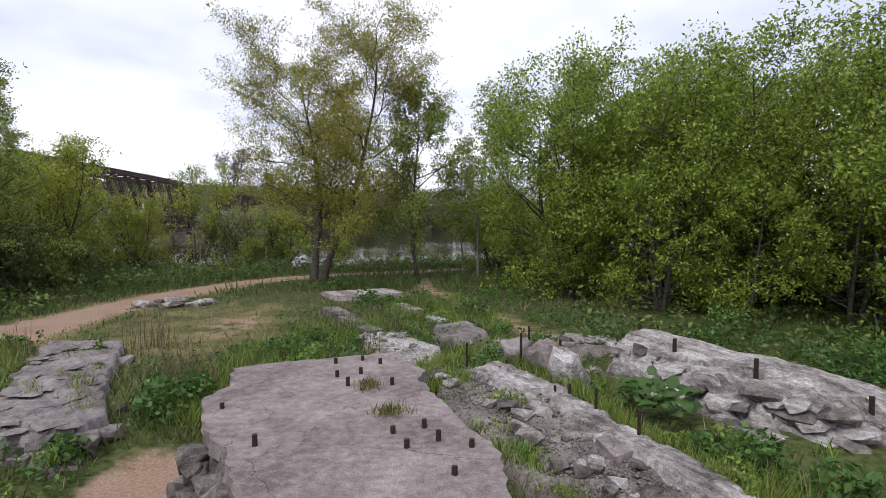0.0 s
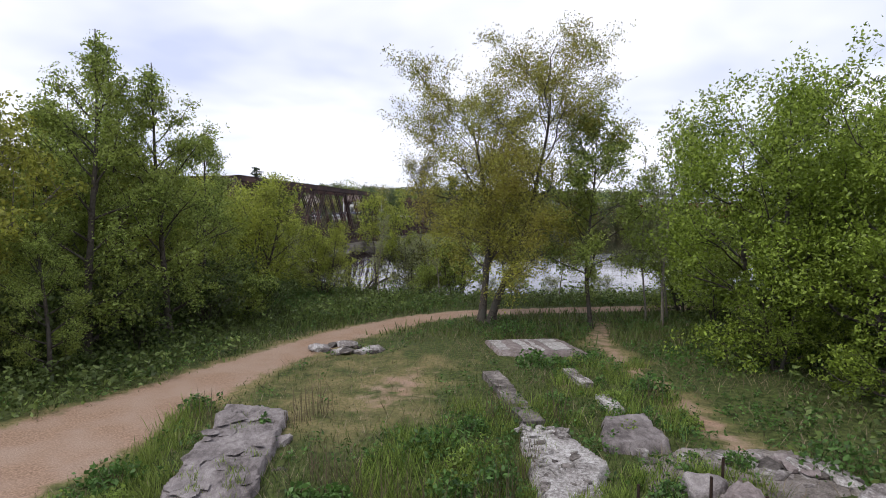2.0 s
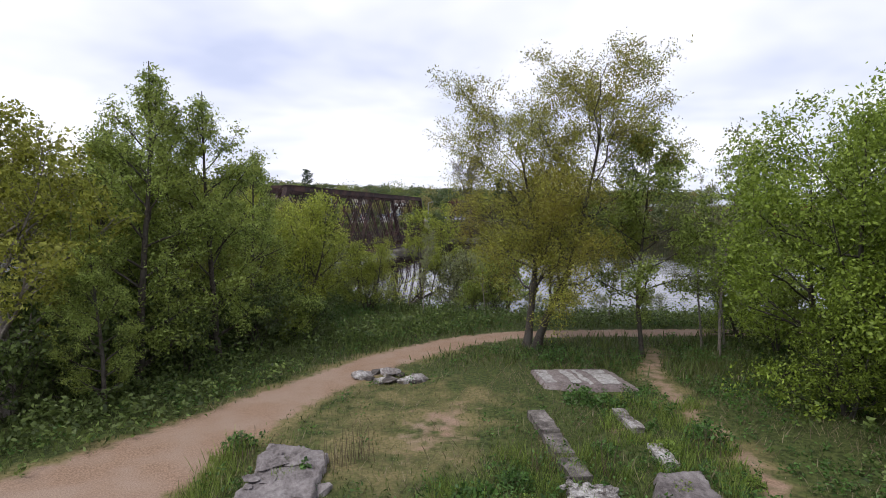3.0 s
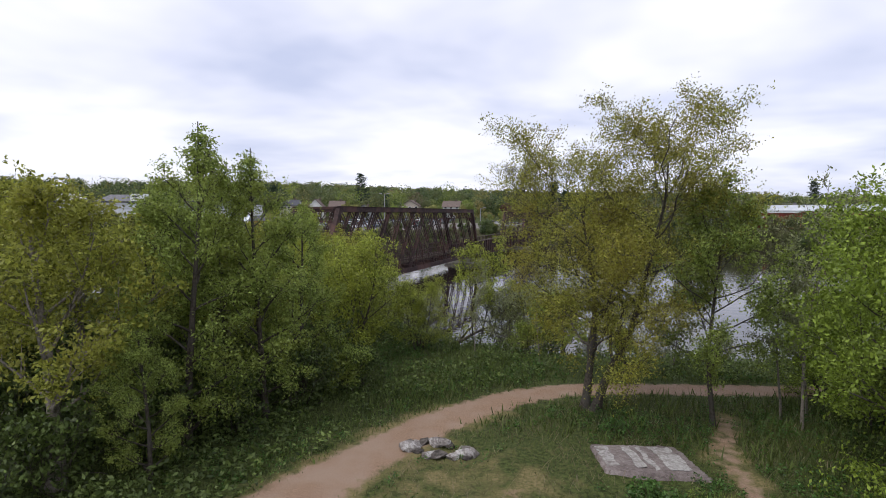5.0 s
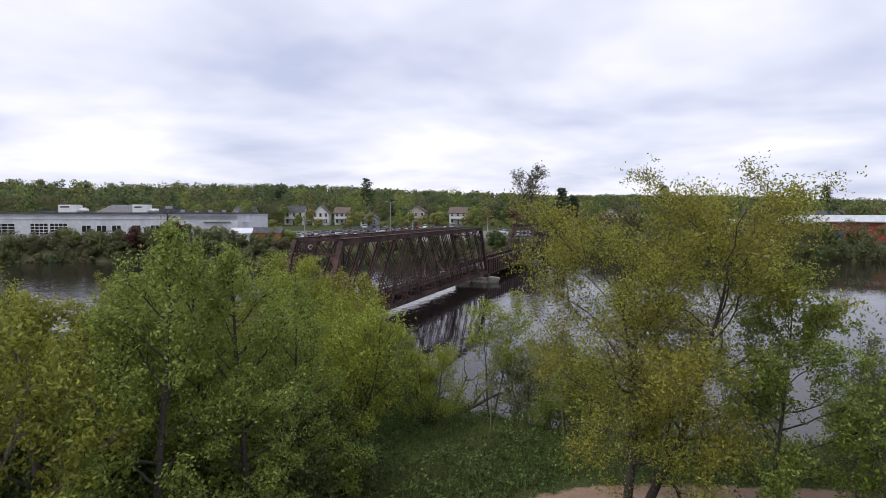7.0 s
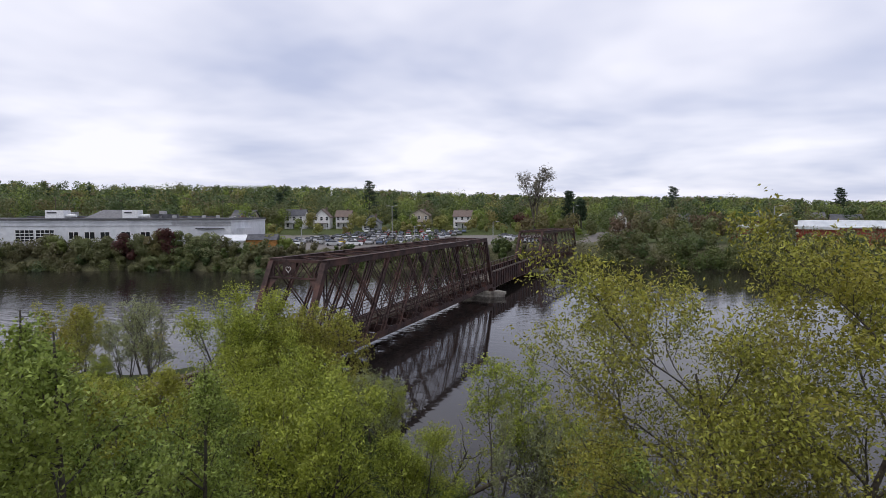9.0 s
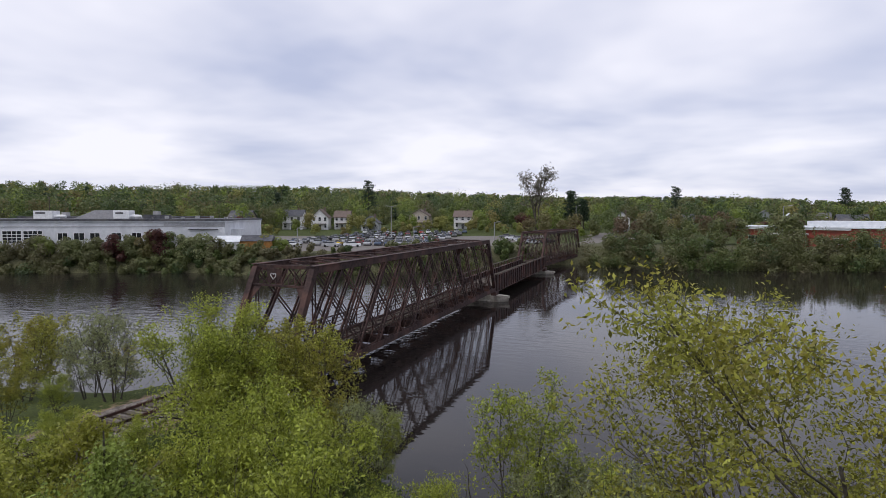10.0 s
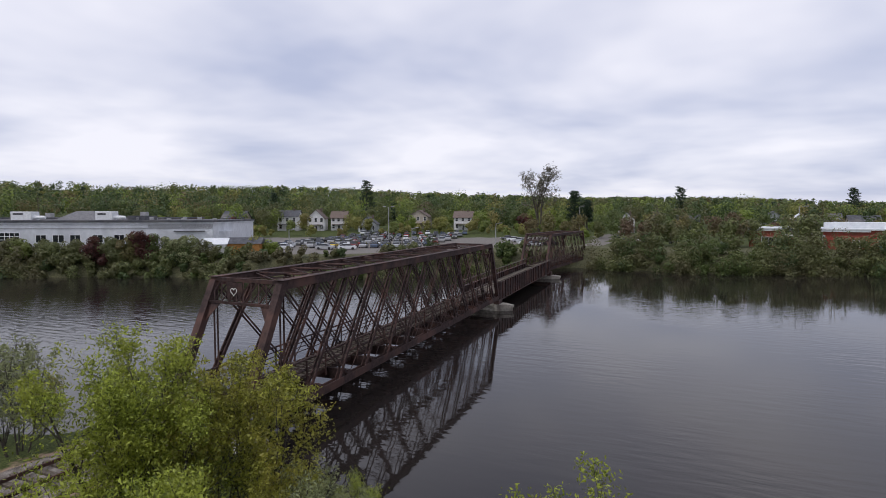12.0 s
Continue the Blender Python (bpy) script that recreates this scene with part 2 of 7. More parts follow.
def ground_material():
    m, n, l, b = nodes_of("ground_cover")
    geo = n.new("ShaderNodeNewGeometry")

    def noise_tex(scale, detail=6):
        t = n.new("ShaderNodeTexNoise")
        t.inputs["Scale"].default_value, t.inputs["Detail"].default_value = scale, detail
        l.new(geo.outputs["Position"], t.inputs["Vector"])
        return t.outputs["Fac"]

    def rampcol(fac, a, bcol, lo=0.35, hi=0.65):
        r = n.new("ShaderNodeValToRGB")
        r.color_ramp.elements[0].position, r.color_ramp.elements[0].color = lo, (*a, 1)
        r.color_ramp.elements[1].position, r.color_ramp.elements[1].color = hi, (*bcol, 1)
        l.new(fac, r.inputs[0])
        return r.outputs[0]

    def mixc(fac, a, bcol):
        x = n.new("ShaderNodeMixRGB")
        l.new(fac, x.inputs[0])
        l.new(a, x.inputs[1])
        l.new(bcol, x.inputs[2])
        return x.outputs[0]

    def edge(attr, amount, scale):
        a = n.new("ShaderNodeAttribute")
        a.attribute_name = attr
        ad = n.new("ShaderNodeMath")
        ad.operation = "MULTIPLY_ADD"
        l.new(noise_tex(scale, 8), ad.inputs[0])
        ad.inputs[1].default_value = amount
        l.new(a.outputs["Fac"], ad.inputs[2])
        r = n.new("ShaderNodeMapRange")
        r.inputs["From Min"].default_value, r.inputs["From Max"].default_value = 0.5 + amount * 0.39, 0.5 + amount * 0.65
        l.new(ad.outputs[0], r.inputs["Value"])
        return r.outputs[0]

    soil = rampcol(noise_tex(9), (0.030, 0.040, 0.013), (0.085, 0.105, 0.032))
    dry = rampcol(noise_tex(14), (0.115, 0.105, 0.042), (0.215, 0.175, 0.085))
    dirt = mixc(rampcol(noise_tex(1.1), (0, 0, 0), (1, 1, 1), 0.4, 0.66), rampcol(noise_tex(26), (0.19, 0.125, 0.085), (0.34, 0.23, 0.16)), rampcol(noise_tex(40), (0.24, 0.17, 0.125), (0.36, 0.265, 0.20)))
    asphalt = rampcol(noise_tex(6), (0.14, 0.13, 0.12), (0.20, 0.185, 0.175))
    col = mixc(edge("dry", 1.1, 1.3), soil, dry)
    col = mixc(edge("bank", 0.3, 0.5), col, rampcol(noise_tex(3), (0.055, 0.06, 0.03), (0.12, 0.115, 0.065)))
    col = mixc(edge("dirt", 0.8, 2.6), col, dirt)
    col = mixc(edge("paved", 0.1, 1.0), col, asphalt)
    l.new(col, b.inputs["Base Color"])
    b.inputs["Roughness"].default_value, b.inputs["Specular IOR Level"].default_value = 0.95, 0.15
    bp = n.new("ShaderNodeBump")
    bp.inputs["Strength"].default_value, bp.inputs["Distance"].default_value = 0.6, 0.03
    l.new(noise_tex(22, 8), bp.inputs["Height"])
    l.new(bp.outputs[0], b.inputs["Normal"])
    return m


def water_material():
    m, n, l, b = nodes_of("river_water")
    geo = n.new("ShaderNodeNewGeometry")
    mp = n.new("ShaderNodeMapping")
    mp.inputs["Scale"].default_value = (0.32, 1.25, 1.0)
    mp.inputs["Rotation"].default_value = (0, 0, radians(-23))
    l.new(geo.outputs["Position"], mp.inputs["Vector"])
    t = n.new("ShaderNodeTexNoise")
    t.inputs["Scale"].default_value, t.inputs["Detail"].default_value = 1.1, 3
    t.inputs["Roughness"].default_value = 0.5
    l.new(mp.outputs[0], t.inputs["Vector"])
    calm = n.new("ShaderNodeTexNoise")      # slick and rippled stretches
    calm.inputs["Scale"].default_value = 0.035
    l.new(geo.outputs["Position"], calm.inputs["Vector"])
    cr = n.new("ShaderNodeMapRange")
    cr.inputs["From Min"].default_value, cr.inputs["From Max"].default_value = 0.42, 0.66
    cr.inputs["To Min"].default_value, cr.inputs["To Max"].default_value = 0.07, 0.40
    l.new(calm.outputs["Fac"], cr.inputs["Value"])
    bp = n.new("ShaderNodeBump")
    bp.inputs["Distance"].default_value = 0.10
    sep = n.new("ShaderNodeSeparateXYZ")    # livelier water upstream of the bridge
    l.new(geo.outputs["Position"], sep.inputs[0])
    up = n.new("ShaderNodeMapRange")
    up.inputs["From Min"].default_value, up.inputs["From Max"].default_value = -32, -62
    up.inputs["To Max"].default_value = 0.42
    l.new(sep.outputs["X"], up.inputs["Value"])
    add = n.new("ShaderNodeMath")
    l.new(cr.outputs[0], add.inputs[0])
    l.new(up.outputs[0], add.inputs[1])
    l.new(add.outputs[0], bp.inputs["Strength"])
    l.new(t.outputs["Fac"], bp.inputs["Height"])
    l.new(bp.outputs[0], b.inputs["Normal"])
    b.inputs["Base Color"].default_value = (0.018, 0.015, 0.014, 1)
    b.inputs["Roughness"].default_value, b.inputs["IOR"].default_value = 0.0, 1.333
    b.inputs["Specular IOR Level"].default_value = 0.5
    return m


# ---------- mesh helpers ----------
def mesh_np(name, verts, quads=None, tris=None, smooth=False):
    """A mesh from numpy arrays."""
    me = bpy.data.meshes.new(name)
    verts = np.asarray(verts, np.float32)
    q = np.zeros((0, 4), np.int32) if quads is None else np.asarray(quads, np.int32).reshape(-1, 4)
    t = np.zeros((0, 3), np.int32) if tris is None else np.asarray(tris, np.int32).reshape(-1, 3)
    me.vertices.add(len(verts))
    me.vertices.foreach_set("co", verts.ravel())
    me.loops.add(q.size + t.size)
    me.loops.foreach_set("vertex_index", np.concatenate([q.ravel(), t.ravel()]))
    me.polygons.add(len(q) + len(t))
    starts = np.concatenate([np.arange(len(q)) * 4, q.size + np.arange(len(t)) * 3]).astype(np.int32)
    me.polygons.foreach_set("loop_start", starts)
    if smooth:
        me.polygons.foreach_set("use_smooth", np.ones(len(starts), bool))
    me.update()
    me.validate()
    return me


def thing(name, x, y, z, label, category, group="", rz=0.0):
    ob = new(name)
    ob.empty_display_size = 0.2
    ob.matrix_basis = pose(x, y, z, 0, 0, rz)
    return tagged(ob, label, category, group)


def part(name, bm, material, parent, label="", smooth=False):
    """Links a bmesh or a mesh as one object under a thing or a part."""
    if isinstance(bm, bmesh.types.BMesh):
        me = bpy.data.meshes.new(name)
        bm.to_mesh(me)
        bm.free()
        if smooth:
            for p in me.polygons:
                p.use_smooth = True
    else:
        me = bm
    if material is not None and not me.materials:
        me.materials.append(material)
    ob = new(name, me)
    ob.parent = parent
    return tagged(ob, label)


def again(name, me, parent, m):
    """One more piece on a mesh that exists."""
    ob = new(name, me)
    ob.parent = parent
    ob.matrix_basis = m
    return ob


def box(bm, x0, y0, z0, x1, y1, z1, bevel=0.0):
    r = bmesh.ops.create_cube(bm, size=1.0)
    for v in r["verts"]:
        v.co = Vector((x0 + (v.co.x + 0.5) * (x1 - x0), y0 + (v.co.y + 0.5) * (y1 - y0), z0 + (v.co.z + 0.5) * (z1 - z0)))
    if bevel:
        es = list({e for v in r["verts"] for e in v.link_edges})
        bmesh.ops.bevel(bm, geom=es, offset=bevel, segments=1, affect="EDGES")
    return bm


def boxed(x0, y0, z0, x1, y1, z1, bevel=0.0):
    return box(bmesh.new(), x0, y0, z0, x1, y1, z1, bevel)


def beam(bm, a, b, w, h):
    """A straight bar from a to b, w across and h deep."""
    a, b = Vector(a), Vector(b)
    d = (b - a)
    ln = d.length
    d.normalize()
    side = d.cross(Vector((0, 0, 1)))
    if side.length < 0.05:
        side = d.cross(Vector((1, 0, 0)))
    side.normalize()
    up_ = side.cross(d)
    vs = []
    for p in (a, b):
        for s, u in ((-1, -1), (1, -1), (1, 1), (-1, 1)):
            vs.append(bm.verts.new(p + side * (s * w / 2) + up_ * (u * h / 2)))
    for i in range(4):
        j = (i + 1) % 4
        bm.faces.new((vs[i], vs[j], vs[4 + j], vs[4 + i]))
    bm.faces.new(vs[3::-1])
    bm.faces.new(vs[4:])
    return bm


def bar(a, b, w, h):
    return beam(bmesh.new(), a, b, w, h)


def cyl(bm, x, y, z0, z1, r0, r1=None, n=10):
    r1 = r0 if r1 is None else r1
    lo = [bm.verts.new((x + r0 * math.cos(k * math.tau / n), y + r0 * math.sin(k * math.tau / n), z0)) for k in range(n)]
    hi = [bm.verts.new((x + r1 * math.cos(k * math.tau / n), y + r1 * math.sin(k * math.tau / n), z1)) for k in range(n)]
    for k in range(n):
        bm.faces.new((lo[k], lo[(k + 1) % n], hi[(k + 1) % n], hi[k]))
    bm.faces.new(lo[::-1])
    bm.faces.new(hi)
    return bm


def prism(poly, z0, z1, rough=0.03, rows=3, seed=1, batter=0.0, step=0.18, top=0.0):
    """A cast block with a broken outline: poly is its top, seen from above."""
    rng = random.Random(seed)
    pts = []
    for k in range(len(poly)):
        a, b = Vector(poly[k]), Vector(poly[(k + 1) % len(poly)])
        n = max(1, int((b - a).length / step))
        for i in range(n):
            p = a.lerp(b, i / n)
            nv = Vector(((b - a).y, -(b - a).x)).normalized()
            pts.append(p + nv * rng.uniform(-rough, rough) * (0.2 if i == 0 else 1))
    c = sum(pts, Vector((0, 0))) / len(pts)
    bm = bmesh.new()
    rings = []
    for r in range(rows + 1):
        f = r / rows
        ring = []
        for p in pts:
            out = (p - c).normalized() * (batter * f + (rng.uniform(-rough, rough) * 1.2 if 0 < r else 0))
            zz = z1 + (z0 - z1) * f + (rng.uniform(-0.25, 0.25) * abs(z1 - z0) / rows if 0 < r < rows else 0)
            if r == 0:
                zz += rng.uniform(-1, 0.3) * top
            ring.append(bm.verts.new((p.x + out.x, p.y + out.y, zz)))
        rings.append(ring)
    n = len(pts)
    for r in range(rows):
        for k in range(n):
            bm.faces.new((rings[r][k], rings[r + 1][k], rings[r + 1][(k + 1) % n], rings[r][(k + 1) % n]))
    f = bm.faces.new(rings[0])
    bmesh.ops.triangulate(bm, faces=[f])
    bmesh.ops.recalc_face_normals(bm, faces=bm.faces)
    return bm


def rock_bm(sx, sy, sz, seed=0, sub=1, rough=0.05, flat=0.0):
    """An angular broken stone standing on z = 0: a hull with chipped faces."""
    rng = random.Random(seed * 7 + 1)
    bm = bmesh.new()
    for k in range(16 if sub < 3 else 30):
        a, b = rng.uniform(0, math.tau), rng.uniform(-1, 1)
        r = rng.uniform(0.82, 1.08)
        c = math.sqrt(1 - b * b) ** 0.55
        p = Vector((math.cos(a) * c, math.sin(a) * c, b)) * r
        for i in range(2):
            p[i] = max(-0.86, min(0.86, p[i]))
        p.z = max(-0.8, min(0.72, p.z))
        bm.verts.new((p.x * sx / 1.75, p.y * sy / 1.75, (p.z + 0.75) * sz / 1.5))
    r = bmesh.ops.convex_hull(bm, input=bm.verts)
    bmesh.ops.delete(bm, geom=[v for v in bm.verts if not v.link_faces], context="VERTS")
    if sub >= 3:
        bmesh.ops.triangulate(bm, faces=bm.faces)
        bmesh.ops.subdivide_edges(bm, edges=bm.edges, cuts=4, use_grid_fill=True)
        bmesh.ops.smooth_vert(bm, verts=bm.verts, factor=0.5, use_axis_x=True, use_axis_y=True, use_axis_z=True)
        for v in bm.verts:
            n_ = v.co.normalized() if v.co.length else Vector((0, 0, 1))
            v.co += n_ * rough * sx * (noise.noise(v.co * 3 + Vector((seed, 0, 0))) + 0.5 * noise.noise(v.co * 9))
    return bm


def vnoise(x, y, seed=0):
    """Smooth value noise on arrays, 0 to 1."""
    xi, yi = np.floor(x).astype(np.int64), np.floor(y).astype(np.int64)
    fx, fy = x - xi, y - yi
    fx, fy = fx * fx * (3 - 2 * fx), fy * fy * (3 - 2 * fy)

    def h(a, b):
        v = (a * 374761393 + b * 668265263 + seed * 974711) & 0xFFFFFFFF
        v = ((v ^ (v >> 13)) * 1274126177) & 0xFFFFFFFF
        return ((v ^ (v >> 16)) & 0xFFFF) / 65535.0
    return (h(xi, yi) * (1 - fx) + h(xi + 1, yi) * fx) * (1 - fy) + (h(xi, yi + 1) * (1 - fx) + h(xi + 1, yi + 1) * fx) * fy


def fbm(x, y, seed=0, octaves=4):
    v, a, s = 0.0, 0.5, 0.0
    for k in range(octaves):
        v = v + a * vnoise(x * 2 ** k, y * 2 ** k, seed + k * 17)
        s += a
        a *= 0.5
    return v / s


def in_poly(poly, x, y):
    c = np.zeros(np.shape(x), bool)
    j = len(poly) - 1
    for i in range(len(poly)):
        (xi, yi), (xj, yj) = poly[i], poly[j]
        c ^= ((yi > y) != (yj > y)) & (x < (xj - xi) * (y - yi) / (yj - yi + 1e-9) + xi)
        j = i
    return c


def edge_dist(points, x, y):
    best = np.full(np.shape(x), 1e9)
    for (ax, ay), (bx, by) in zip(points, points[1:] + points[:1]):
        dx, dy = bx - ax, by - ay
        t = np.clip(((x - ax) * dx + (y - ay) * dy) / (dx * dx + dy * dy), 0, 1)
        best = np.minimum(best, np.hypot(x - ax - t * dx, y - ay - t * dy))
    return best


def field_block(name, poly, z0, z1, seed, res=0.05, ragged=0.06, lip=0.14, rough=0.012, steps=4, flakes=0.02, crown=0.0, grain=2.2):
    """A cast or laid block with a ragged outline, ledged sides and a flaking top."""
    px, py = [p[0] for p in poly], [p[1] for p in poly]
    gx0 = np.arange(min(px) - lip - 0.2, max(px) + lip + 0.2, res)
    gy0 = np.arange(min(py) - lip - 0.2, max(py) + lip + 0.2, res)
    X, Y = np.meshgrid(gx0, gy0)
    X = X + (vnoise(X * 9, Y * 9, seed + 5) - 0.5) * res * 0.7
    Y = Y + (vnoise(X * 9, Y * 9, seed + 6) - 0.5) * res * 0.7
    sd = edge_dist(list(poly), X, Y) * np.where(in_poly(poly, X, Y), 1, -1)
    sd = sd + ragged * 2 * (fbm(X * grain, Y * grain, seed, 5) - 0.5)
    t = np.clip((sd + lip) / lip, 0, 1)
    q = t * steps + (fbm(X * 3, Y * 3, seed + 9, 3) - 0.5) * 1.3
    tt = np.clip((np.floor(q) + np.clip((q - np.floor(q)) * 2.5, 0, 1)) / steps, 0, 1)
    tt = np.where(t >= 1, 1, tt)
    fl = fbm(X * 2.6, Y * 2.6, seed + 3, 4)
    top = z1 + rough * 2 * (fbm(X * 7, Y * 7, seed + 2, 4) - 0.5) + flakes * (np.floor(fl * 7) / 7 - 0.5) * 2 + crown * np.clip(sd, 0, 0.6)
    Z = z0 + (top - z0) * tt
    keep = sd > -lip - res * 1.5
    nx, ny = X.shape[1], X.shape[0]
    idx = np.arange(nx * ny).reshape(ny, nx)
    quads = np.stack([idx[:-1, :-1], idx[:-1, 1:], idx[1:, 1:], idx[1:, :-1]], -1).reshape(-1, 4)
    k = keep.ravel()
    quads = quads[k[quads].any(1)]
    used = np.unique(quads)
    remap = np.full(nx * ny, -1)
    remap[used] = np.arange(len(used))
    return mesh_np(name, np.stack([X, Y, Z], -1).reshape(-1, 3)[used], remap[quads])
# ---------- ground and river ----------
WATER = -0.9
SHORE_X = [-900, -120, -60, -38, -24, -17, -12, -6, 2, 10, 25, 60, 150, 900]
SHORE_Y = [-320, 14, 40, 46, 47, 42, 38.5, 37.5, 39.5, 42, 46, 60, 100, 420]
TRAIL = [(-6.0, -30), (-7.2, -10), (-8.0, 4), (-8.1, 13), (-7.35, 19.5), (-6.3, 24.0), (-4.75, 27.3), (-2.8, 29.3), (0.0, 30.5), (2.3, 31.3), (9, 33.6), (22, 38), (60, 52)]
TRACK_X = -29.4


CX, CY, HEAD = -6.6, 25.4, radians(23.81)      # the far bank is laid out about this place and bearing


def skyline(x, y):
    """How high the wood's outline may stand at a place: the ridge falls away eastwards."""
    away = np.degrees(HEAD - np.arctan2(-(x - CX), y - CY))
    return 11.6 + np.hypot(x - CX, y - CY) * np.interp(away, [-38, -15, 2, 12, 18, 27, 35, 42], [0.050, 0.050, 0.040, 0.031, 0.031, 0.029, 0.020, 0.018])


def near_shore(x):
    return np.interp(x, SHORE_X, SHORE_Y)


def far_shore(x):
    return np.interp(x, [-900, -300, -127, -104, -85, -62, -30, 1, 28, 75, 400, 900], [-420, -30, 96.5, 106, 109, 126, 159.5, 157.5, 167, 188, 330, 550]) + 0.8 * np.sin(x * 0.11) + 0.6 * np.sin(x * 0.31)


def along(points, x, y):
    """Distance to a polyline."""
    best = np.full(np.shape(x), 1e9)
    for (ax, ay), (bx, by) in zip(points, points[1:]):
        dx, dy = bx - ax, by - ay
        t = np.clip(((x - ax) * dx + (y - ay) * dy) / (dx * dx + dy * dy), 0, 1)
        best = np.minimum(best, np.hypot(x - ax - t * dx, y - ay - t * dy))
    return best


def smooth01(v):
    v = np.clip(v, 0, 1)
    return v * v * (3 - 2 * v)


def height(x, y):
    x, y = np.asarray(x, float), np.asarray(y, float)
    bump = 0.05 * np.sin(x * 0.9 + 1.3) * np.cos(y * 0.7) + 0.03 * np.sin(x * 2.3) * np.sin(y * 1.9 + 0.4)
    near = 0.30 + bump * (along(TRAIL, x, y) > 1.3)
    # the hollow between the footings
    near = near - 0.32 * np.exp(-(((x + 1.45) / 1.0) ** 2 + ((y - 9.8) / 2.2) ** 2))
    # railway embankment
    emb = smooth01((9.0 - np.abs(x - TRACK_X)) / 5.0) * smooth01((50.0 - y) / 2.5)
    near = near + 1.0 * emb
    d = near_shore(x) - y
    h = near + (WATER - 1.6 - near) * smooth01((3.6 - d) / 6.5)
    f = y - far_shore(x)
    rise = smooth01((f + 2.0) / 9.0)
    hills = (41 - 20 * smooth01((x + 90) / 220)) * smooth01((f - 190) / 520) * (0.75 + 0.18 * np.sin(x * 0.006 + 0.8) + 0.10 * np.sin(x * 0.017 + y * 0.004)) + 3.0 * smooth01((f - 70) / 120)
    cut = (np.abs(x + 33.0) < 7.0) & (y < 172)
    far = WATER - 1.6 + (np.where(cut, 0.4, 3.2) - WATER + 1.6) * rise + hills
    far = np.where(f > 150, np.minimum(far, skyline(x, y) - 9.0), far)
    bed = np.where(f > -2.0, far, h)
    return np.where(y > (near_shore(x) + far_shore(x)) / 2, bed, h)


def hz(x, y):
    return float(height(x, y))


def axis(lo, hi, dense_lo, dense_hi, step, mid_lo, mid_hi, mstep):
    a = list(np.arange(dense_lo, dense_hi, step))
    b = list(np.arange(mid_lo, dense_lo, mstep)) + a + list(np.arange(dense_hi, mid_hi + mstep, mstep))
    v, s = b[-1], mstep
    while v < hi:
        s *= 1.25
        v += s
        b.append(v)
    v, s = b[0], mstep
    while v > lo:
        s *= 1.25
        v -= s
        b.insert(0, v)
    return np.array(b)


gx = axis(-2400, 2400, -20, 14, 0.3, -190, 120, 3.0)
gy = axis(-1200, 2600, -1, 41, 0.3, -40, 300, 3.0)
GX, GY = np.meshgrid(gx, gy)
GZ = height(GX, GY)
nx_, ny_ = len(gx), len(gy)
idx = np.arange(nx_ * ny_).reshape(ny_, nx_)
quads = np.stack([idx[:-1, :-1], idx[:-1, 1:], idx[1:, 1:], idx[1:, :-1]], -1).reshape(-1, 4)
gme = mesh_np("ground", np.stack([GX, GY, GZ], -1).reshape(-1, 3), quads, smooth=True)
trail_d = along(TRAIL, GX, GY)
half = np.interp(GY, [5, 13, 17, 20, 24, 30], [1.7, 1.65, 1.15, 0.92, 0.9, 0.7])
FOOTPATH = [(4.9, 15.4), (4.3, 18.0), (3.4, 21.0), (2.5, 24.6), (2.8, 28.0)]
dirt = np.clip(0.5 + (half - trail_d) * 0.95, 0, 1)
dirt = np.maximum(dirt, 0.80 * np.exp(-(((GX + 1.45) / 0.85) ** 4 + ((GY - 9.7) / 1.6) ** 4)))
dirt = np.maximum(dirt, 0.55 * np.exp(-(((GX + 1.1) / 0.35) ** 2 + ((GY - 11.2) / 0.8) ** 2)))
dirt = np.maximum(dirt, 0.56 * np.exp(-(along(FOOTPATH, GX, GY) / 0.6) ** 2))
dirt = np.maximum(dirt, 0.50 * np.exp(-(((GX - 1.4) / 0.7) ** 2 + ((GY - 19.2) / 1.3) ** 2)))
dirt = np.maximum(dirt, 0.53 * np.exp(-(((GX + 2.7) / 1.7) ** 2 + ((GY - 18.4) / 3.2) ** 2)))
dirt = np.maximum(dirt, 0.75 * (np.abs(GX - TRACK_X) < 2.6) * (GY < 49))
dry = np.exp(-((np.abs(GX + 3.5) / 3.1) ** 3 + (np.abs(GY - 18.6) / 5.4) ** 3)) * 0.62
dry = np.maximum(dry, np.clip(1.1 - np.abs(trail_d - half) * 0.9, 0, 1) * 0.66 * (GX < -2) * (GY < 26))
dry = np.maximum(dry, 0.62 * np.exp(-(along(FOOTPATH, GX, GY) / 1.0) ** 2))
ff = GY - far_shore(GX)
bank = np.clip((ff + 1) / 3, 0, 1) * np.clip((34 - ff) / 6, 0, 1)
paved = ((GX > -165) & (GX < -52) & (ff > 15) & (ff < 100)).astype(float)
paved = np.maximum(paved, ((np.abs(GX + 30.0 + 0.1 * (GY - 170)) < 3.0) & (ff > 28) & (ff < 110)).astype(float))
for nm, arr in (("dirt", dirt), ("dry", dry), ("bank", bank), ("paved", paved)):
    a = gme.attributes.new(nm, "FLOAT", "POINT")
    a.data.foreach_set("value", arr.astype(np.float32).ravel())
gme.materials.append(ground_material())
ground = tagged(new("ground", gme), "green riverside ground with a bare earth trail through it", "ground", kind="structure")

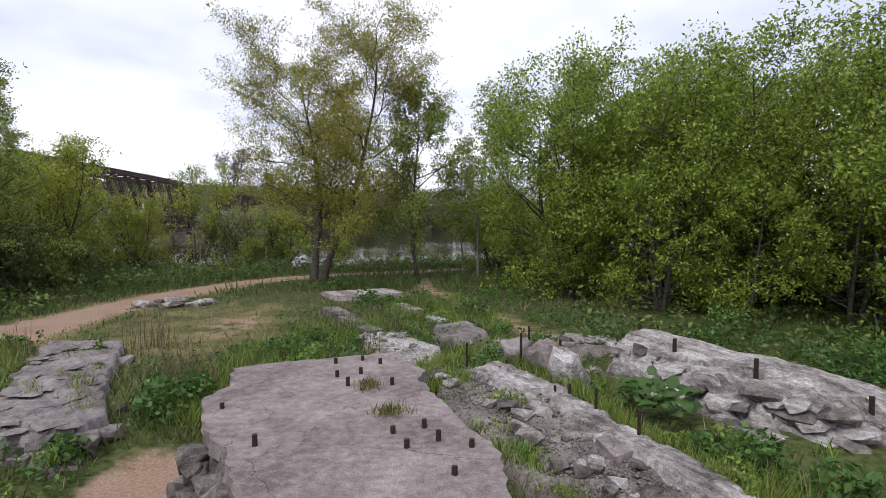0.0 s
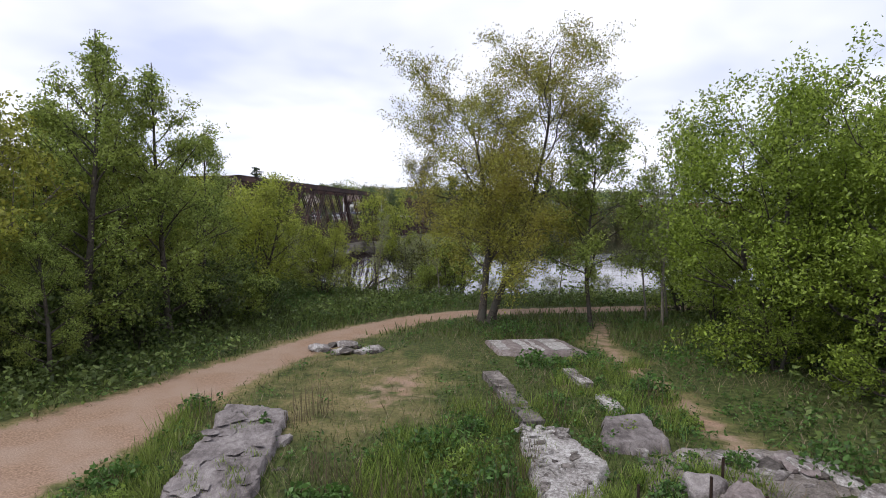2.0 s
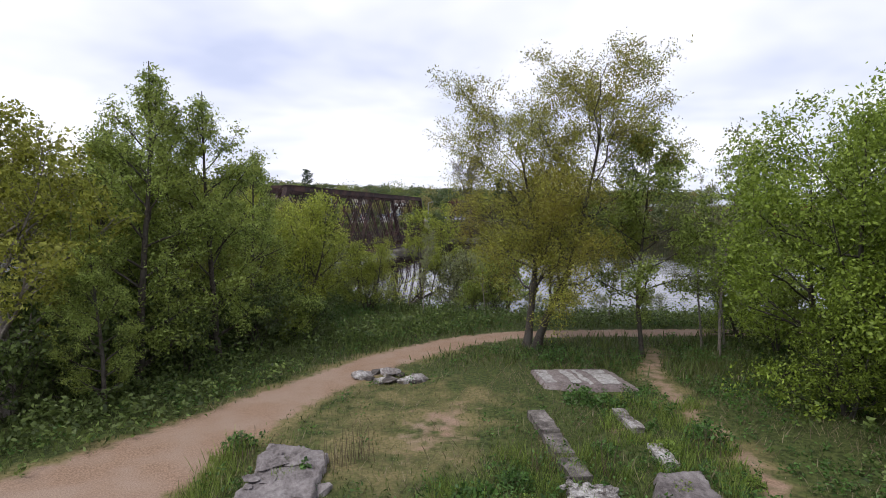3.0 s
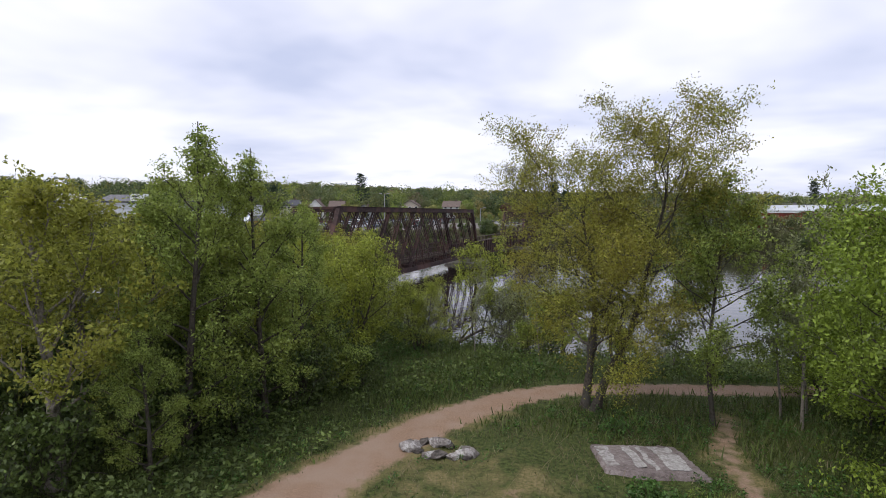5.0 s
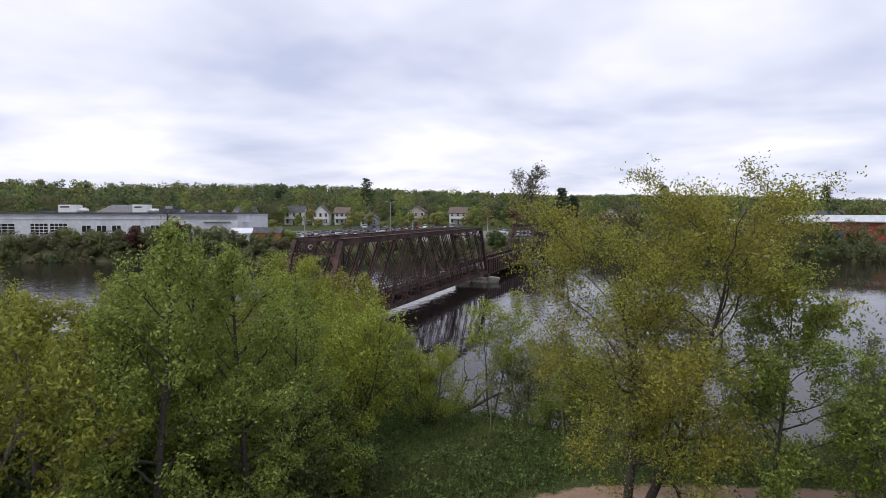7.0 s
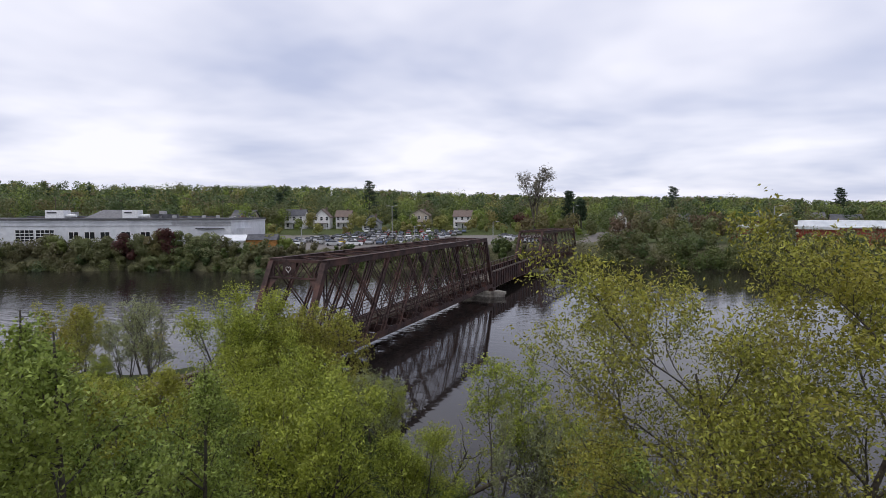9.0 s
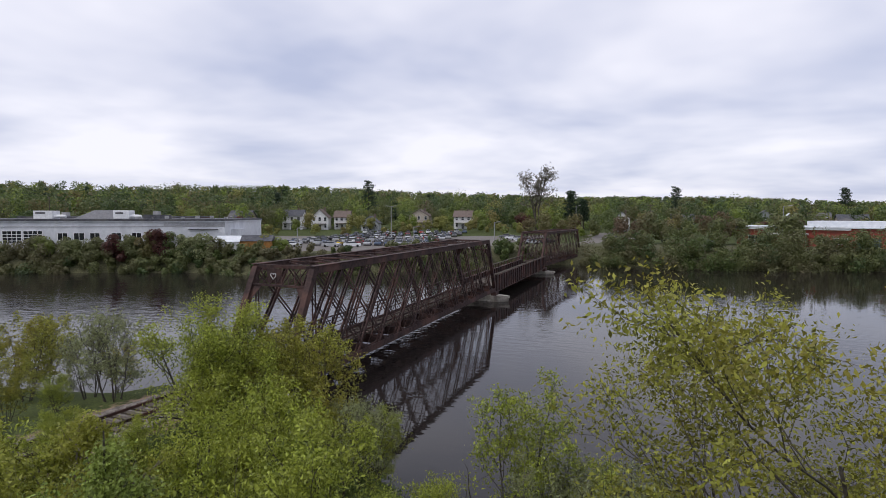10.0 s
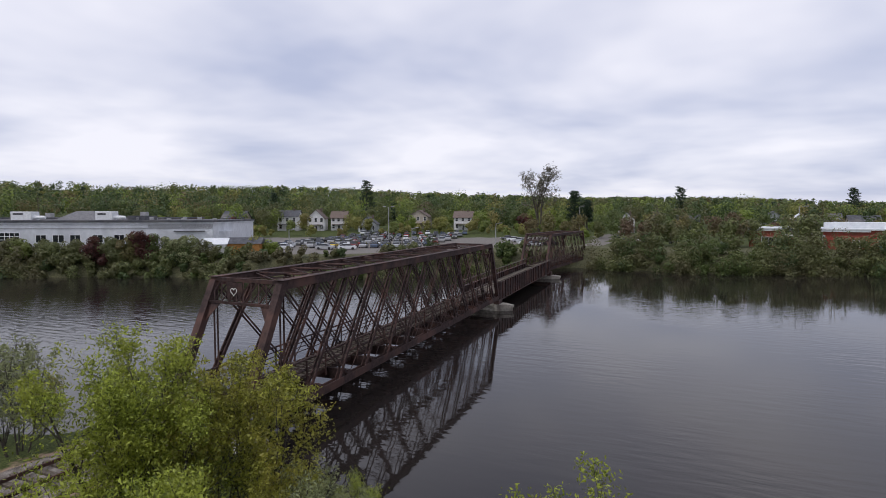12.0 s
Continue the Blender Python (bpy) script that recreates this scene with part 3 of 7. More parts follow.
wx = np.concatenate([[-2400, -900, -400, -200], np.arange(-120, 121, 20), [200, 400, 900, 2400]])
wy = np.array([-1100, -300, -60, 0, 30, 50, 70, 90, 110, 130, 150, 170, 200, 260, 400, 700, 1200])
WX, WY = np.meshgrid(wx, wy)
idx = np.arange(WX.size).reshape(WX.shape)
quads = np.stack([idx[:-1, :-1], idx[:-1, 1:], idx[1:, 1:], idx[1:, :-1]], -1).reshape(-1, 4)
wme = mesh_np("water", np.stack([WX, WY, np.full(WX.shape, WATER)], -1).reshape(-1, 3), quads)
wme.materials.append(water_material())
tagged(new("water", wme), "dark slow river with broken sky reflections", "river", kind="structure")
# ---------- ruined footings ----------
def bolt_on(parent_thing, x, y, z, h, r=0.035):
    bm = cyl(bmesh.new(), 0, 0, 0, h, r, r * 0.92, 8)
    ob = part("anchor_bolt", bm, M_RUSTROD, parent_thing)
    ob.matrix_basis = Matrix.Translation((x, y, z))
    return ob


SLAB_Z = 1.03
slab = thing("concrete_slab", 0, 0, 0, "cracked grey concrete machine slab with rusty anchor bolts", "slab")
SLAB_POLY = [(-0.85, 11.35), (-0.62, 11.54), (0.40, 11.86), (1.27, 12.1), (1.69, 11.05), (1.56, 10.68), (1.79, 9.75), (2.03, 8.87), (2.18, 8.41), (2.09, 7.82), (2.0, 6.2), (2.1, 4.2), (0.3, 4.2), (0.42, 6.2), (0.11, 7.79), (-0.05, 8.18), (-0.18, 8.62), (-0.32, 8.82), (-0.57, 9.26), (-0.79, 9.88), (-0.86, 10.2), (-0.69, 10.6)]
part("slab_top", prism(SLAB_POLY, SLAB_Z - 0.16, SLAB_Z, 0.035, 2, 3, 0.0, 0.10, 0.012), M_CONCRETE, slab)
part("rubble_core", field_block("rubble_core", [(0.72 + (x - 0.72) * 0.93, 8.2 + (y - 8.2) * 0.97) for x, y in SLAB_POLY], -0.3, SLAB_Z - 0.1, 33, 0.045, 0.14, 0.16, 0.02, 6, 0.02, 0.0, 4.0), M_STONE, slab)
for x, y, h in ((0.02, 8.75, 0.10), (-0.55, 9.77, 0.06), (0.47, 11.52, 0.07), (0.83, 11.66, 0.06), (1.08, 11.45, 0.07), (0.55, 10.85, 0.08), (0.84, 10.97, 0.08), (0.71, 10.47, 0.10), (0.89, 10.28, 0.08),
                (1.24, 10.45, 0.09), (1.54, 9.04, 0.08), (1.24, 8.94, 0.06), (1.65, 8.72, 0.09), (1.36, 8.59, 0.07), (1.93, 8.54, 0.07), (1.72, 8.04, 0.06), (0.99, 10.61, 0.02)):
    bolt_on(slab, x, y, SLAB_Z - 0.02, h + 0.02, 0.026)
# laid stones of the footing's broken side
rng = random.Random(4)
for k in range(150):
    y = 5.0 + (k % 50) * 0.09 + rng.uniform(-0.06, 0.06)
    lvl = k // 50
    edge_x = float(np.interp(y, [4.2, 6.2, 7.8, 8.6, 9.26, 10.2], [0.30, 0.42, 0.11, -0.18, -0.57, -0.86]))
    s = rng.uniform(0.13, 0.27)
    st = part("stone", rock_bm(s * 1.25, s * 1.5, s * 0.75, 40 + k, 1, 0.15), M_STONE, slab)
    st.matrix_basis = pose(edge_x - 0.10 - (2 - lvl) * 0.09 + rng.uniform(-0.07, 0.05), y, (-0.05, 0.3, 0.6)[lvl] + rng.uniform(-0.06, 0.06), rng.uniform(-8, 8), rng.uniform(-8, 8), rng.uniform(0, 360))

wall_ = thing("old_wall", -0.03, 0.16, 0.06, "low flaking concrete wall top with weeds in its cracks", "wall")
WALL_POLY = [(-5.65, 15.65), (-4.9, 15.75), (-4.2, 15.6), (-3.3, 13.0), (-2.65, 11.6), (-2.38, 11.1), (-2.56, 10.6), (-2.95, 10.45), (-3.45, 10.5), (-3.9, 10.9), (-4.6, 12.9)]
part("wall_body", field_block("wall_body", WALL_POLY, -0.4, 0.45, 8, 0.035, 0.11, 0.10, 0.016, 3, 0.05), M_FLAKY, wall_)
for k in range(84):
    s = rng.uniform(0.12, 0.34)
    st = part("stone", rock_bm(s * 1.5, s * 1.1, s * 0.8, 90 + k, 1, 0.12), M_STONE if k % 3 else M_FLAKY, wall_)
    if k < 54:      # broken end
        f, o = (k % 18) / 18, rng.uniform(0.0, 0.2) + 0.26 * (2 - k // 18)
        st.matrix_basis = pose(-3.6 + f * 1.25 + o * 0.3, 10.5 + f * 0.25 - o * 0.85, (-0.12, 0.0, 0.14)[k // 18] + rng.uniform(-0.05, 0.06), rng.uniform(-12, 12), rng.uniform(-12, 12), rng.uniform(0, 360))
    else:           # along its side
        f = (k - 54) / 30
        st.matrix_basis = pose(-2.3 - f * 1.75 + rng.uniform(-0.08, 0.16), 11.0 + f * 4.2, rng.uniform(-0.08, 0.12), rng.uniform(-12, 12), rng.uniform(-12, 12), rng.uniform(0, 360))

for k in range(46):     # thin flakes lifting from its top
    f, c = rng.random(), rng.uniform(-0.62, 0.62)
    x, y = -2.95 - f * 1.95 + c * 0.9, 10.4 + f * 5.0 + c * 0.35
    if not in_poly(WALL_POLY, np.array([x]), np.array([y]))[0]:
        continue
    s = rng.uniform(0.10, 0.36)
    st = part("flake", rock_bm(s * 1.1, s * 1.5, rng.uniform(0.018, 0.035), 800 + k, 1, 0.1), M_FLAKY, wall_)
    st.matrix_basis = pose(x, y, 0.45 + rng.uniform(-0.012, 0.012), rng.uniform(-1.5, 1.5), rng.uniform(-1.5, 1.5), rng.uniform(0, 360))

pad = thing("concrete_pad", 0.0, -0.1, -0.08, "low square concrete pad with white stripes of old plaster", "slab")
PAD_POLY = [(-1.17, 23.85), (1.12, 24.66), (2.12, 22.78), (-0.52, 22.3)]
part("pad_body", field_block("pad_body", PAD_POLY, 0.1, 0.47, 12, 0.06, 0.06, 0.12, 0.004, 2, 0.008), M_CONCRETE, pad)
M_PLASTER = surface("old_plaster", (0.26, 0.245, 0.235), (0.46, 0.445, 0.43), 14.0, (0.20, 0.175, 0.165), 3.4, 0.95, 0.5)
for k, (f0, f1) in enumerate(((0.02, 0.16), (0.33, 0.44), (0.50, 0.56), (0.66, 0.90))):
    a0 = Vector(PAD_POLY[0]).lerp(Vector(PAD_POLY[1]), f0)
    a1 = Vector(PAD_POLY[0]).lerp(Vector(PAD_POLY[1]), f1)
    b0 = Vector(PAD_POLY[3]).lerp(Vector(PAD_POLY[2]), f0)
    b1 = Vector(PAD_POLY[3]).lerp(Vector(PAD_POLY[2]), f1)
    part("plaster_strip", prism([a0.lerp(b0, 0.08), a1.lerp(b1, 0.06), a1.lerp(b1, 0.80), a0.lerp(b0, 0.86)], 0.46, 0.490, 0.06, 1, 60 + k), M_PLASTER, pad)

# two lines of broken kerb and the blocks between the slab and the pad
kerb = thing("broken_kerb", 0, 0, 0, "broken line of low concrete kerb in the grass", "kerb")
for k, (x0, y0, x1, y1) in enumerate(((-0.45, 19.6, 0.05, 18.4), (0.1, 18.2, 0.5, 17.2), (0.55, 17.0, 0.9, 16.2))):
    d = Vector((x1 - x0, y1 - y0)).normalized()
    nv = Vector((d.y, -d.x)) * 0.22
    part("kerb_block", prism([(x0 - nv.x, y0 - nv.y), (x0 + nv.x, y0 + nv.y), (x1 + nv.x, y1 + nv.y), (x1 - nv.x, y1 - nv.y)], 0.1, 0.52, 0.03, 2, 20 + k), M_STONE, kerb)
kerb2 = thing("broken_kerb", 0, 0, 0, "broken line of low concrete kerb in the grass", "kerb")
for k, (x0, y0, x1, y1) in enumerate(((1.5, 20.6, 2.0, 19.3), (2.3, 18.5, 2.6, 17.5))):
    d = Vector((x1 - x0, y1 - y0)).normalized()
    nv = Vector((d.y, -d.x)) * 0.16
    part("kerb_block", prism([(x0 - nv.x, y0 - nv.y), (x0 + nv.x, y0 + nv.y), (x1 + nv.x, y1 + nv.y), (x1 - nv.x, y1 - nv.y)], 0.1, 0.44, 0.03, 2, 30 + k), M_PALE, kerb2)


def rough_block(name, label, category, poly, z0, z1, seed, mat_, rough=0.07, top=0.06):
    t = thing(name, -0.08, 0.2, 0.03, label, category)
    part("block_body", field_block("block_body", poly, z0, z1, seed, 0.045, rough, 0.14, 0.02, 3, top * 0.6), mat_, t)
    return t


rough_block("rubble_footing", "whitish crumbling footing top flush with the weeds", "footing", [(0.75, 15.7), (1.5, 15.9), (2.2, 14.4), (2.0, 13.1), (1.5, 12.7), (1.25, 13.6)], 0.1, 0.46, 71, M_CHALK, 0.12, 0.05)
rough_block("concrete_block", "square broken concrete block set in the ground", "block", [(2.35, 16.6), (3.15, 16.9), (3.35, 15.6), (2.35, 15.3)], 0.1, 0.50, 72, M_FLAKY, 0.10, 0.06)

# footing beside the slab: gravel, crumbled edge and upright rods
foot2 = thing("crumbled_footing", -0.06, 0.22, 0.10, "crumbled gravelly footing strip with upright iron rods", "footing")
part("footing_body", field_block("footing_body", [(1.95, 11.2), (2.35, 12.5), (3.2, 12.6), (3.75, 10.8), (4.0, 9.2), (4.3, 7.4), (4.5, 5.5), (2.9, 5.0), (2.7, 7.0), (2.65, 8.6), (2.3, 10.0)], -0.1, 0.48, 15, 0.055, 0.12, 0.3, 0.05, 5, 0.03), M_GRAVEL, foot2)
part("pale_crust", field_block("pale_crust", [(2.45, 12.3), (3.05, 12.5), (3.7, 11.1), (3.35, 10.7), (2.9, 11.2)], 0.38, 0.57, 16, 0.035, 0.16, 0.1, 0.03, 3, 0.05), M_PALE, foot2)
part("pale_edge", field_block("pale_edge", [(3.3, 10.7), (3.65, 10.8), (4.0, 9.6), (4.35, 7.9), (4.0, 7.8), (3.65, 9.5)], 0.2, 0.57, 17, 0.035, 0.14, 0.12, 0.03, 3, 0.06), M_PALE, foot2)
part("flat_stone", prism([(3.49, 9.30), (3.78, 9.55), (3.90, 9.04), (3.50, 8.81)], 0.40, 0.56, 0.02, 1, 18), M_CONCRETE, foot2)
for k, (x, y, h) in enumerate(((2.55, 12.75, 0.34), (3.17, 12.5, 0.10), (3.52, 10.95, 0.14), (3.72, 10.93, 0.16), (3.80, 10.15, 0.34), (3.97, 9.31, 0.34), (3.0, 12.2, 0.08))):
    bolt_on(foot2, x, y, 0.05, h + 0.45, 0.021)
for k in range(60):
    s = rng.uniform(0.07, 0.24)
    t_ = rng.random()
    x, y = 2.3 + t_ * 1.9 + rng.uniform(-0.55, 0.35), 12.0 - t_ * 5.2 + rng.uniform(-0.3, 0.3)
    st = part("stone", rock_bm(s * 1.4, s * 1.1, s * 0.7, 140 + k, 1 if s < 0.15 else 2, 0.1), M_STONE if k % 3 else M_PALE, foot2)
    st.matrix_basis = pose(x, y, 0.46, 0, 0, rng.uniform(0, 360))
M_BRICK = surface("brick_rubble", (0.22, 0.07, 0.04), (0.42, 0.16, 0.09), 14.0, None, 1, 0.95, 0.4, island=0.2)
bricks = thing("brick_rubble", -0.05, 0.25, 0.10, "small heap of broken orange brick", "rubble")
for k in range(16):
    st = part("brick", boxed(-0.05, -0.04, 0, 0.05, 0.04, 0.05, 0.008), M_BRICK, bricks)
    st.matrix_basis = pose(4.35 + rng.uniform(-0.25, 0.25), 6.9 + rng.uniform(-0.4, 0.35), 0.48 + rng.uniform(0, 0.03), rng.uniform(-20, 20), rng.uniform(-20, 20), rng.uniform(0, 360))

for k, (x, y, sx, sy, sz, rz) in enumerate(((3.50, 13.75, 0.58, 0.66, 0.46, 10), (3.98, 13.35, 0.85, 0.85, 0.47, 40), (3.98, 12.15, 0.64, 0.74, 0.58, 0))):
    b = thing("boulder", x, y, 0.25, "rounded lump of weathered concrete beside an iron rod", "boulder", "boulders in the ruin", rz)
    part("boulder_body", rock_bm(sx, sy, sz * 1.25, 7 + k, 4, 0.16), (M_FLAKY, M_CONCRETE, M_PALE)[k], b)
for k, (x, y, h) in enumerate(((3.46, 13.2, 0.74), (3.80, 14.0, 0.70), (4.06, 12.9, 0.68))):
    rd = thing("iron_rod", x, y, 0.3, "upright rusty iron rod set in concrete", "rod", "iron rods")
    part("rod_shaft", cyl(bmesh.new(), 0, 0, 0, h, 0.024, 0.022, 8), M_RUSTROD, rd)


def long_rock():
    """The great toppled block: a whale-back of pale concrete with a broken, layered foot."""
    t = thing("toppled_block", 6.36, 11.7, -0.03, "huge toppled mass of pale weathered concrete with iron stubs", "ruin", rz=-62)
    t.matrix_basis = t.matrix_basis @ Matrix.Diagonal((0.88, 0.95, 1.0, 1.0))
    res = 0.03
    X, Y = np.meshgrid(np.arange(-3.2, 3.25, res), np.arange(-1.7, 1.75, res))
    out = [(-2.9, 0.2), (-2.7, 1.0), (-1.6, 1.3), (0.4, 1.25), (2.2, 1.05), (2.85, 0.5), (2.7, -0.3), (2.0, -0.75), (1.0, -1.15), (-0.5, -0.95), (-2.1, -0.75)]
    sd = edge_dist(out, X, Y) * np.where(in_poly(out, X, Y), 1, -1)
    sd = sd + 0.34 * (fbm(X * 1.8, Y * 1.8, 7, 5) - 0.5)
    crest = 0.64 - 0.035 * X + 0.05 * np.sin(X * 1.5 + 0.2) + 0.06 * np.exp(-((X + 1.9) / 0.7) ** 2)
    fall = np.clip((0.75 - Y) / 1.75, 0, 1)              # the weathered back leans towards its broken foot
    H = crest * (1.0 - 0.50 * fall ** 1.2) * smooth01(sd / 0.42) ** 0.8
    strata = fbm(X * 0.8 + 2.0, Y * 3.2, 3, 5)
    led = 0.11
    q = H / led + (strata - 0.5) * 3.2
    stepped = (np.floor(q) + np.clip((q - np.floor(q)) * 3.5, 0, 1)) * led - (strata - 0.5) * 3.2 * led * 0.55
    w = smooth01((0.55 - Y + 0.5 * (fbm(X, Y, 12, 3) - 0.5)) / 0.5)
    H = H * (1 - w) + stepped * w
    groove = np.abs(fbm(X * 1.3 + 4, Y * 4.0 + X, 25, 4) - 0.5)
    H = H + 0.10 * (fbm(X * 1.1, Y * 1.4, 21, 5) - 0.5) + 0.05 * (fbm(X * 5, Y * 10, 22, 4) - 0.5) * (0.4 + w) - 0.11 * (groove < 0.022) * w
    H = H - 0.22 * np.exp(-(((X - 0.35) / 0.35) ** 2 + ((Y + 0.25) / 0.22) ** 2))
    H = np.where(sd > -0.02, H + 0.22, -0.3)
    k = (sd > -0.15).ravel()
    idx = np.arange(X.size).reshape(X.shape)
    quads = np.stack([idx[:-1, :-1], idx[:-1, 1:], idx[1:, 1:], idx[1:, :-1]], -1).reshape(-1, 4)
    quads = quads[k[quads].any(1)]
    part("block_body", mesh_np("block_body", np.stack([X, Y, H], -1).reshape(-1, 3), quads), M_PALE, t)

    def top_at(x, y):
        return float(H[int(round((y + 1.7) / 0.03)), int(round((x + 3.2) / 0.03))])
    for x, y, h in ((-2.4, 0.6, 0.12), (-1.2, 0.1, 0.22), (-1.8, 1.0, 0.1), (0.45, -0.1, 0.30), (2.1, -0.2, 0.22), (-0.4, 0.9, 0.1)):
        bolt_on(t, x, y, top_at(x, y) - 0.1, h + 0.1, 0.04)
    rb = random.Random(9)
    for k in range(70):      # split plates of the broken foot
        s = rb.uniform(0.16, 0.46)
        x = -2.5 + (k % 35) * 0.145 + rb.uniform(-0.1, 0.1)
        y0 = float(np.interp(x, [-2.5, -0.5, 1.0, 2.0, 2.7], [-0.72, -0.92, -1.15, -0.80, -0.35]))
        y = y0 + (k // 35) * rb.uniform(0.15, 0.5) + rb.uniform(-0.12, 0.1)
        st = part("plate", rock_bm(s * 1.7, s * 1.1, s * rb.uniform(0.28, 0.5), 300 + k, 1, 0.12), (M_PALE, M_PALE, M_STONE)[k % 3], t)
        st.matrix_basis = pose(x, y, max(0.18, top_at(x, max(-1.6, y)) - 0.06) if k >= 35 else rb.uniform(0.16, 0.34), rb.uniform(4, 20), rb.uniform(-10, 10), rb.uniform(-35, 35))
    return t


long_rock()

# fallen flat stones beyond the toppled block, and lime crumbs on the old footing
spill = thing("stone_spill", -0.08, 0.2, 0.04, "spill of flat broken concrete pieces in the grass", "rubble")
part("gravel_bed", field_block("gravel_bed", [(2.9, 14.6), (3.6, 15.7), (5.6, 15.9), (6.3, 15.0), (5.2, 14.0), (4.0, 13.7)], 0.1, 0.33, 77, 0.06, 0.25, 0.25, 0.03, 3, 0.03), M_GRAVEL, spill)
for k in range(75):
    s = rng.uniform(0.12, 0.44) * (0.7 if k > 45 else 1)
    st = part("stone", rock_bm(s * 1.5, s * 1.1, s * 0.45, 400 + k, 1, 0.1), (M_PALE, M_STONE, M_CONCRETE)[k % 3], spill)
    st.matrix_basis = pose(rng.uniform(2.9, 6.2), rng.gauss(14.9, 0.45), 0.26, rng.uniform(-12, 12), rng.uniform(-12, 12), rng.uniform(0, 360))
crumbs = thing("lime_crumbs", -0.08, 0.25, 0.03, "scattered crumbs of whitish mortar", "rubble")
for k in range(90):
    s = rng.uniform(0.05, 0.18)
    f = rng.random()
    st = part("stone", rock_bm(s * 1.3, s, s * 0.6, 500 + k, 1, 0.1), M_CHALK if k % 3 else M_STONE, crumbs)
    st.matrix_basis = pose(1.1 + f * 0.7 + rng.uniform(-0.45, 0.45), 15.7 - f * 2.7 + rng.uniform(-0.3, 0.3), 0.42, 0, 0, rng.uniform(0, 360))

# small flat stones by the trail
slabs2 = thing("stone_ring", 0, 0, 0, "ring of flat grey stones level with the grass", "stones")
for k in range(14):
    a = k / 14 * math.tau
    s = rng.uniform(0.25, 0.5)
    st = part("stone", rock_bm(s * 1.5, s * 1.1, s * 0.5, 200 + k, 2, 0.12), M_STONE if k % 2 else M_PALE, slabs2)
    st.matrix_basis = pose(-5.3 + 0.95 * math.cos(a) + rng.uniform(-0.1, 0.1), 21.75 + 0.42 * math.sin(a), 0.26, 0, 0, rng.uniform(0, 360))
# ---------- railway bridge ----------
BX, BY, BRZ = -27.2, 50.15, 3.5
Z_TOP, Z_BOT = 8.02, 0.80
WIDE = 4.9
SKEW = 0.4


def lattice(bm, a, b, w, n, t=0.03):
    """Crossed lacing between two flats along a-b."""
    a, b = Vector(a), Vector(b)
    d = (b - a)
    side = d.cross(Vector((0, 0, 1)))
    if side.length < 1e-3:
        side = Vector((1, 0, 0))
    side = side.normalized() * (w / 2)
    for k in range(n):
        p, q = a + d * (k / n), a + d * ((k + 1) / n)
        beam(bm, p - side, q + side, t, 0.02)
    return bm


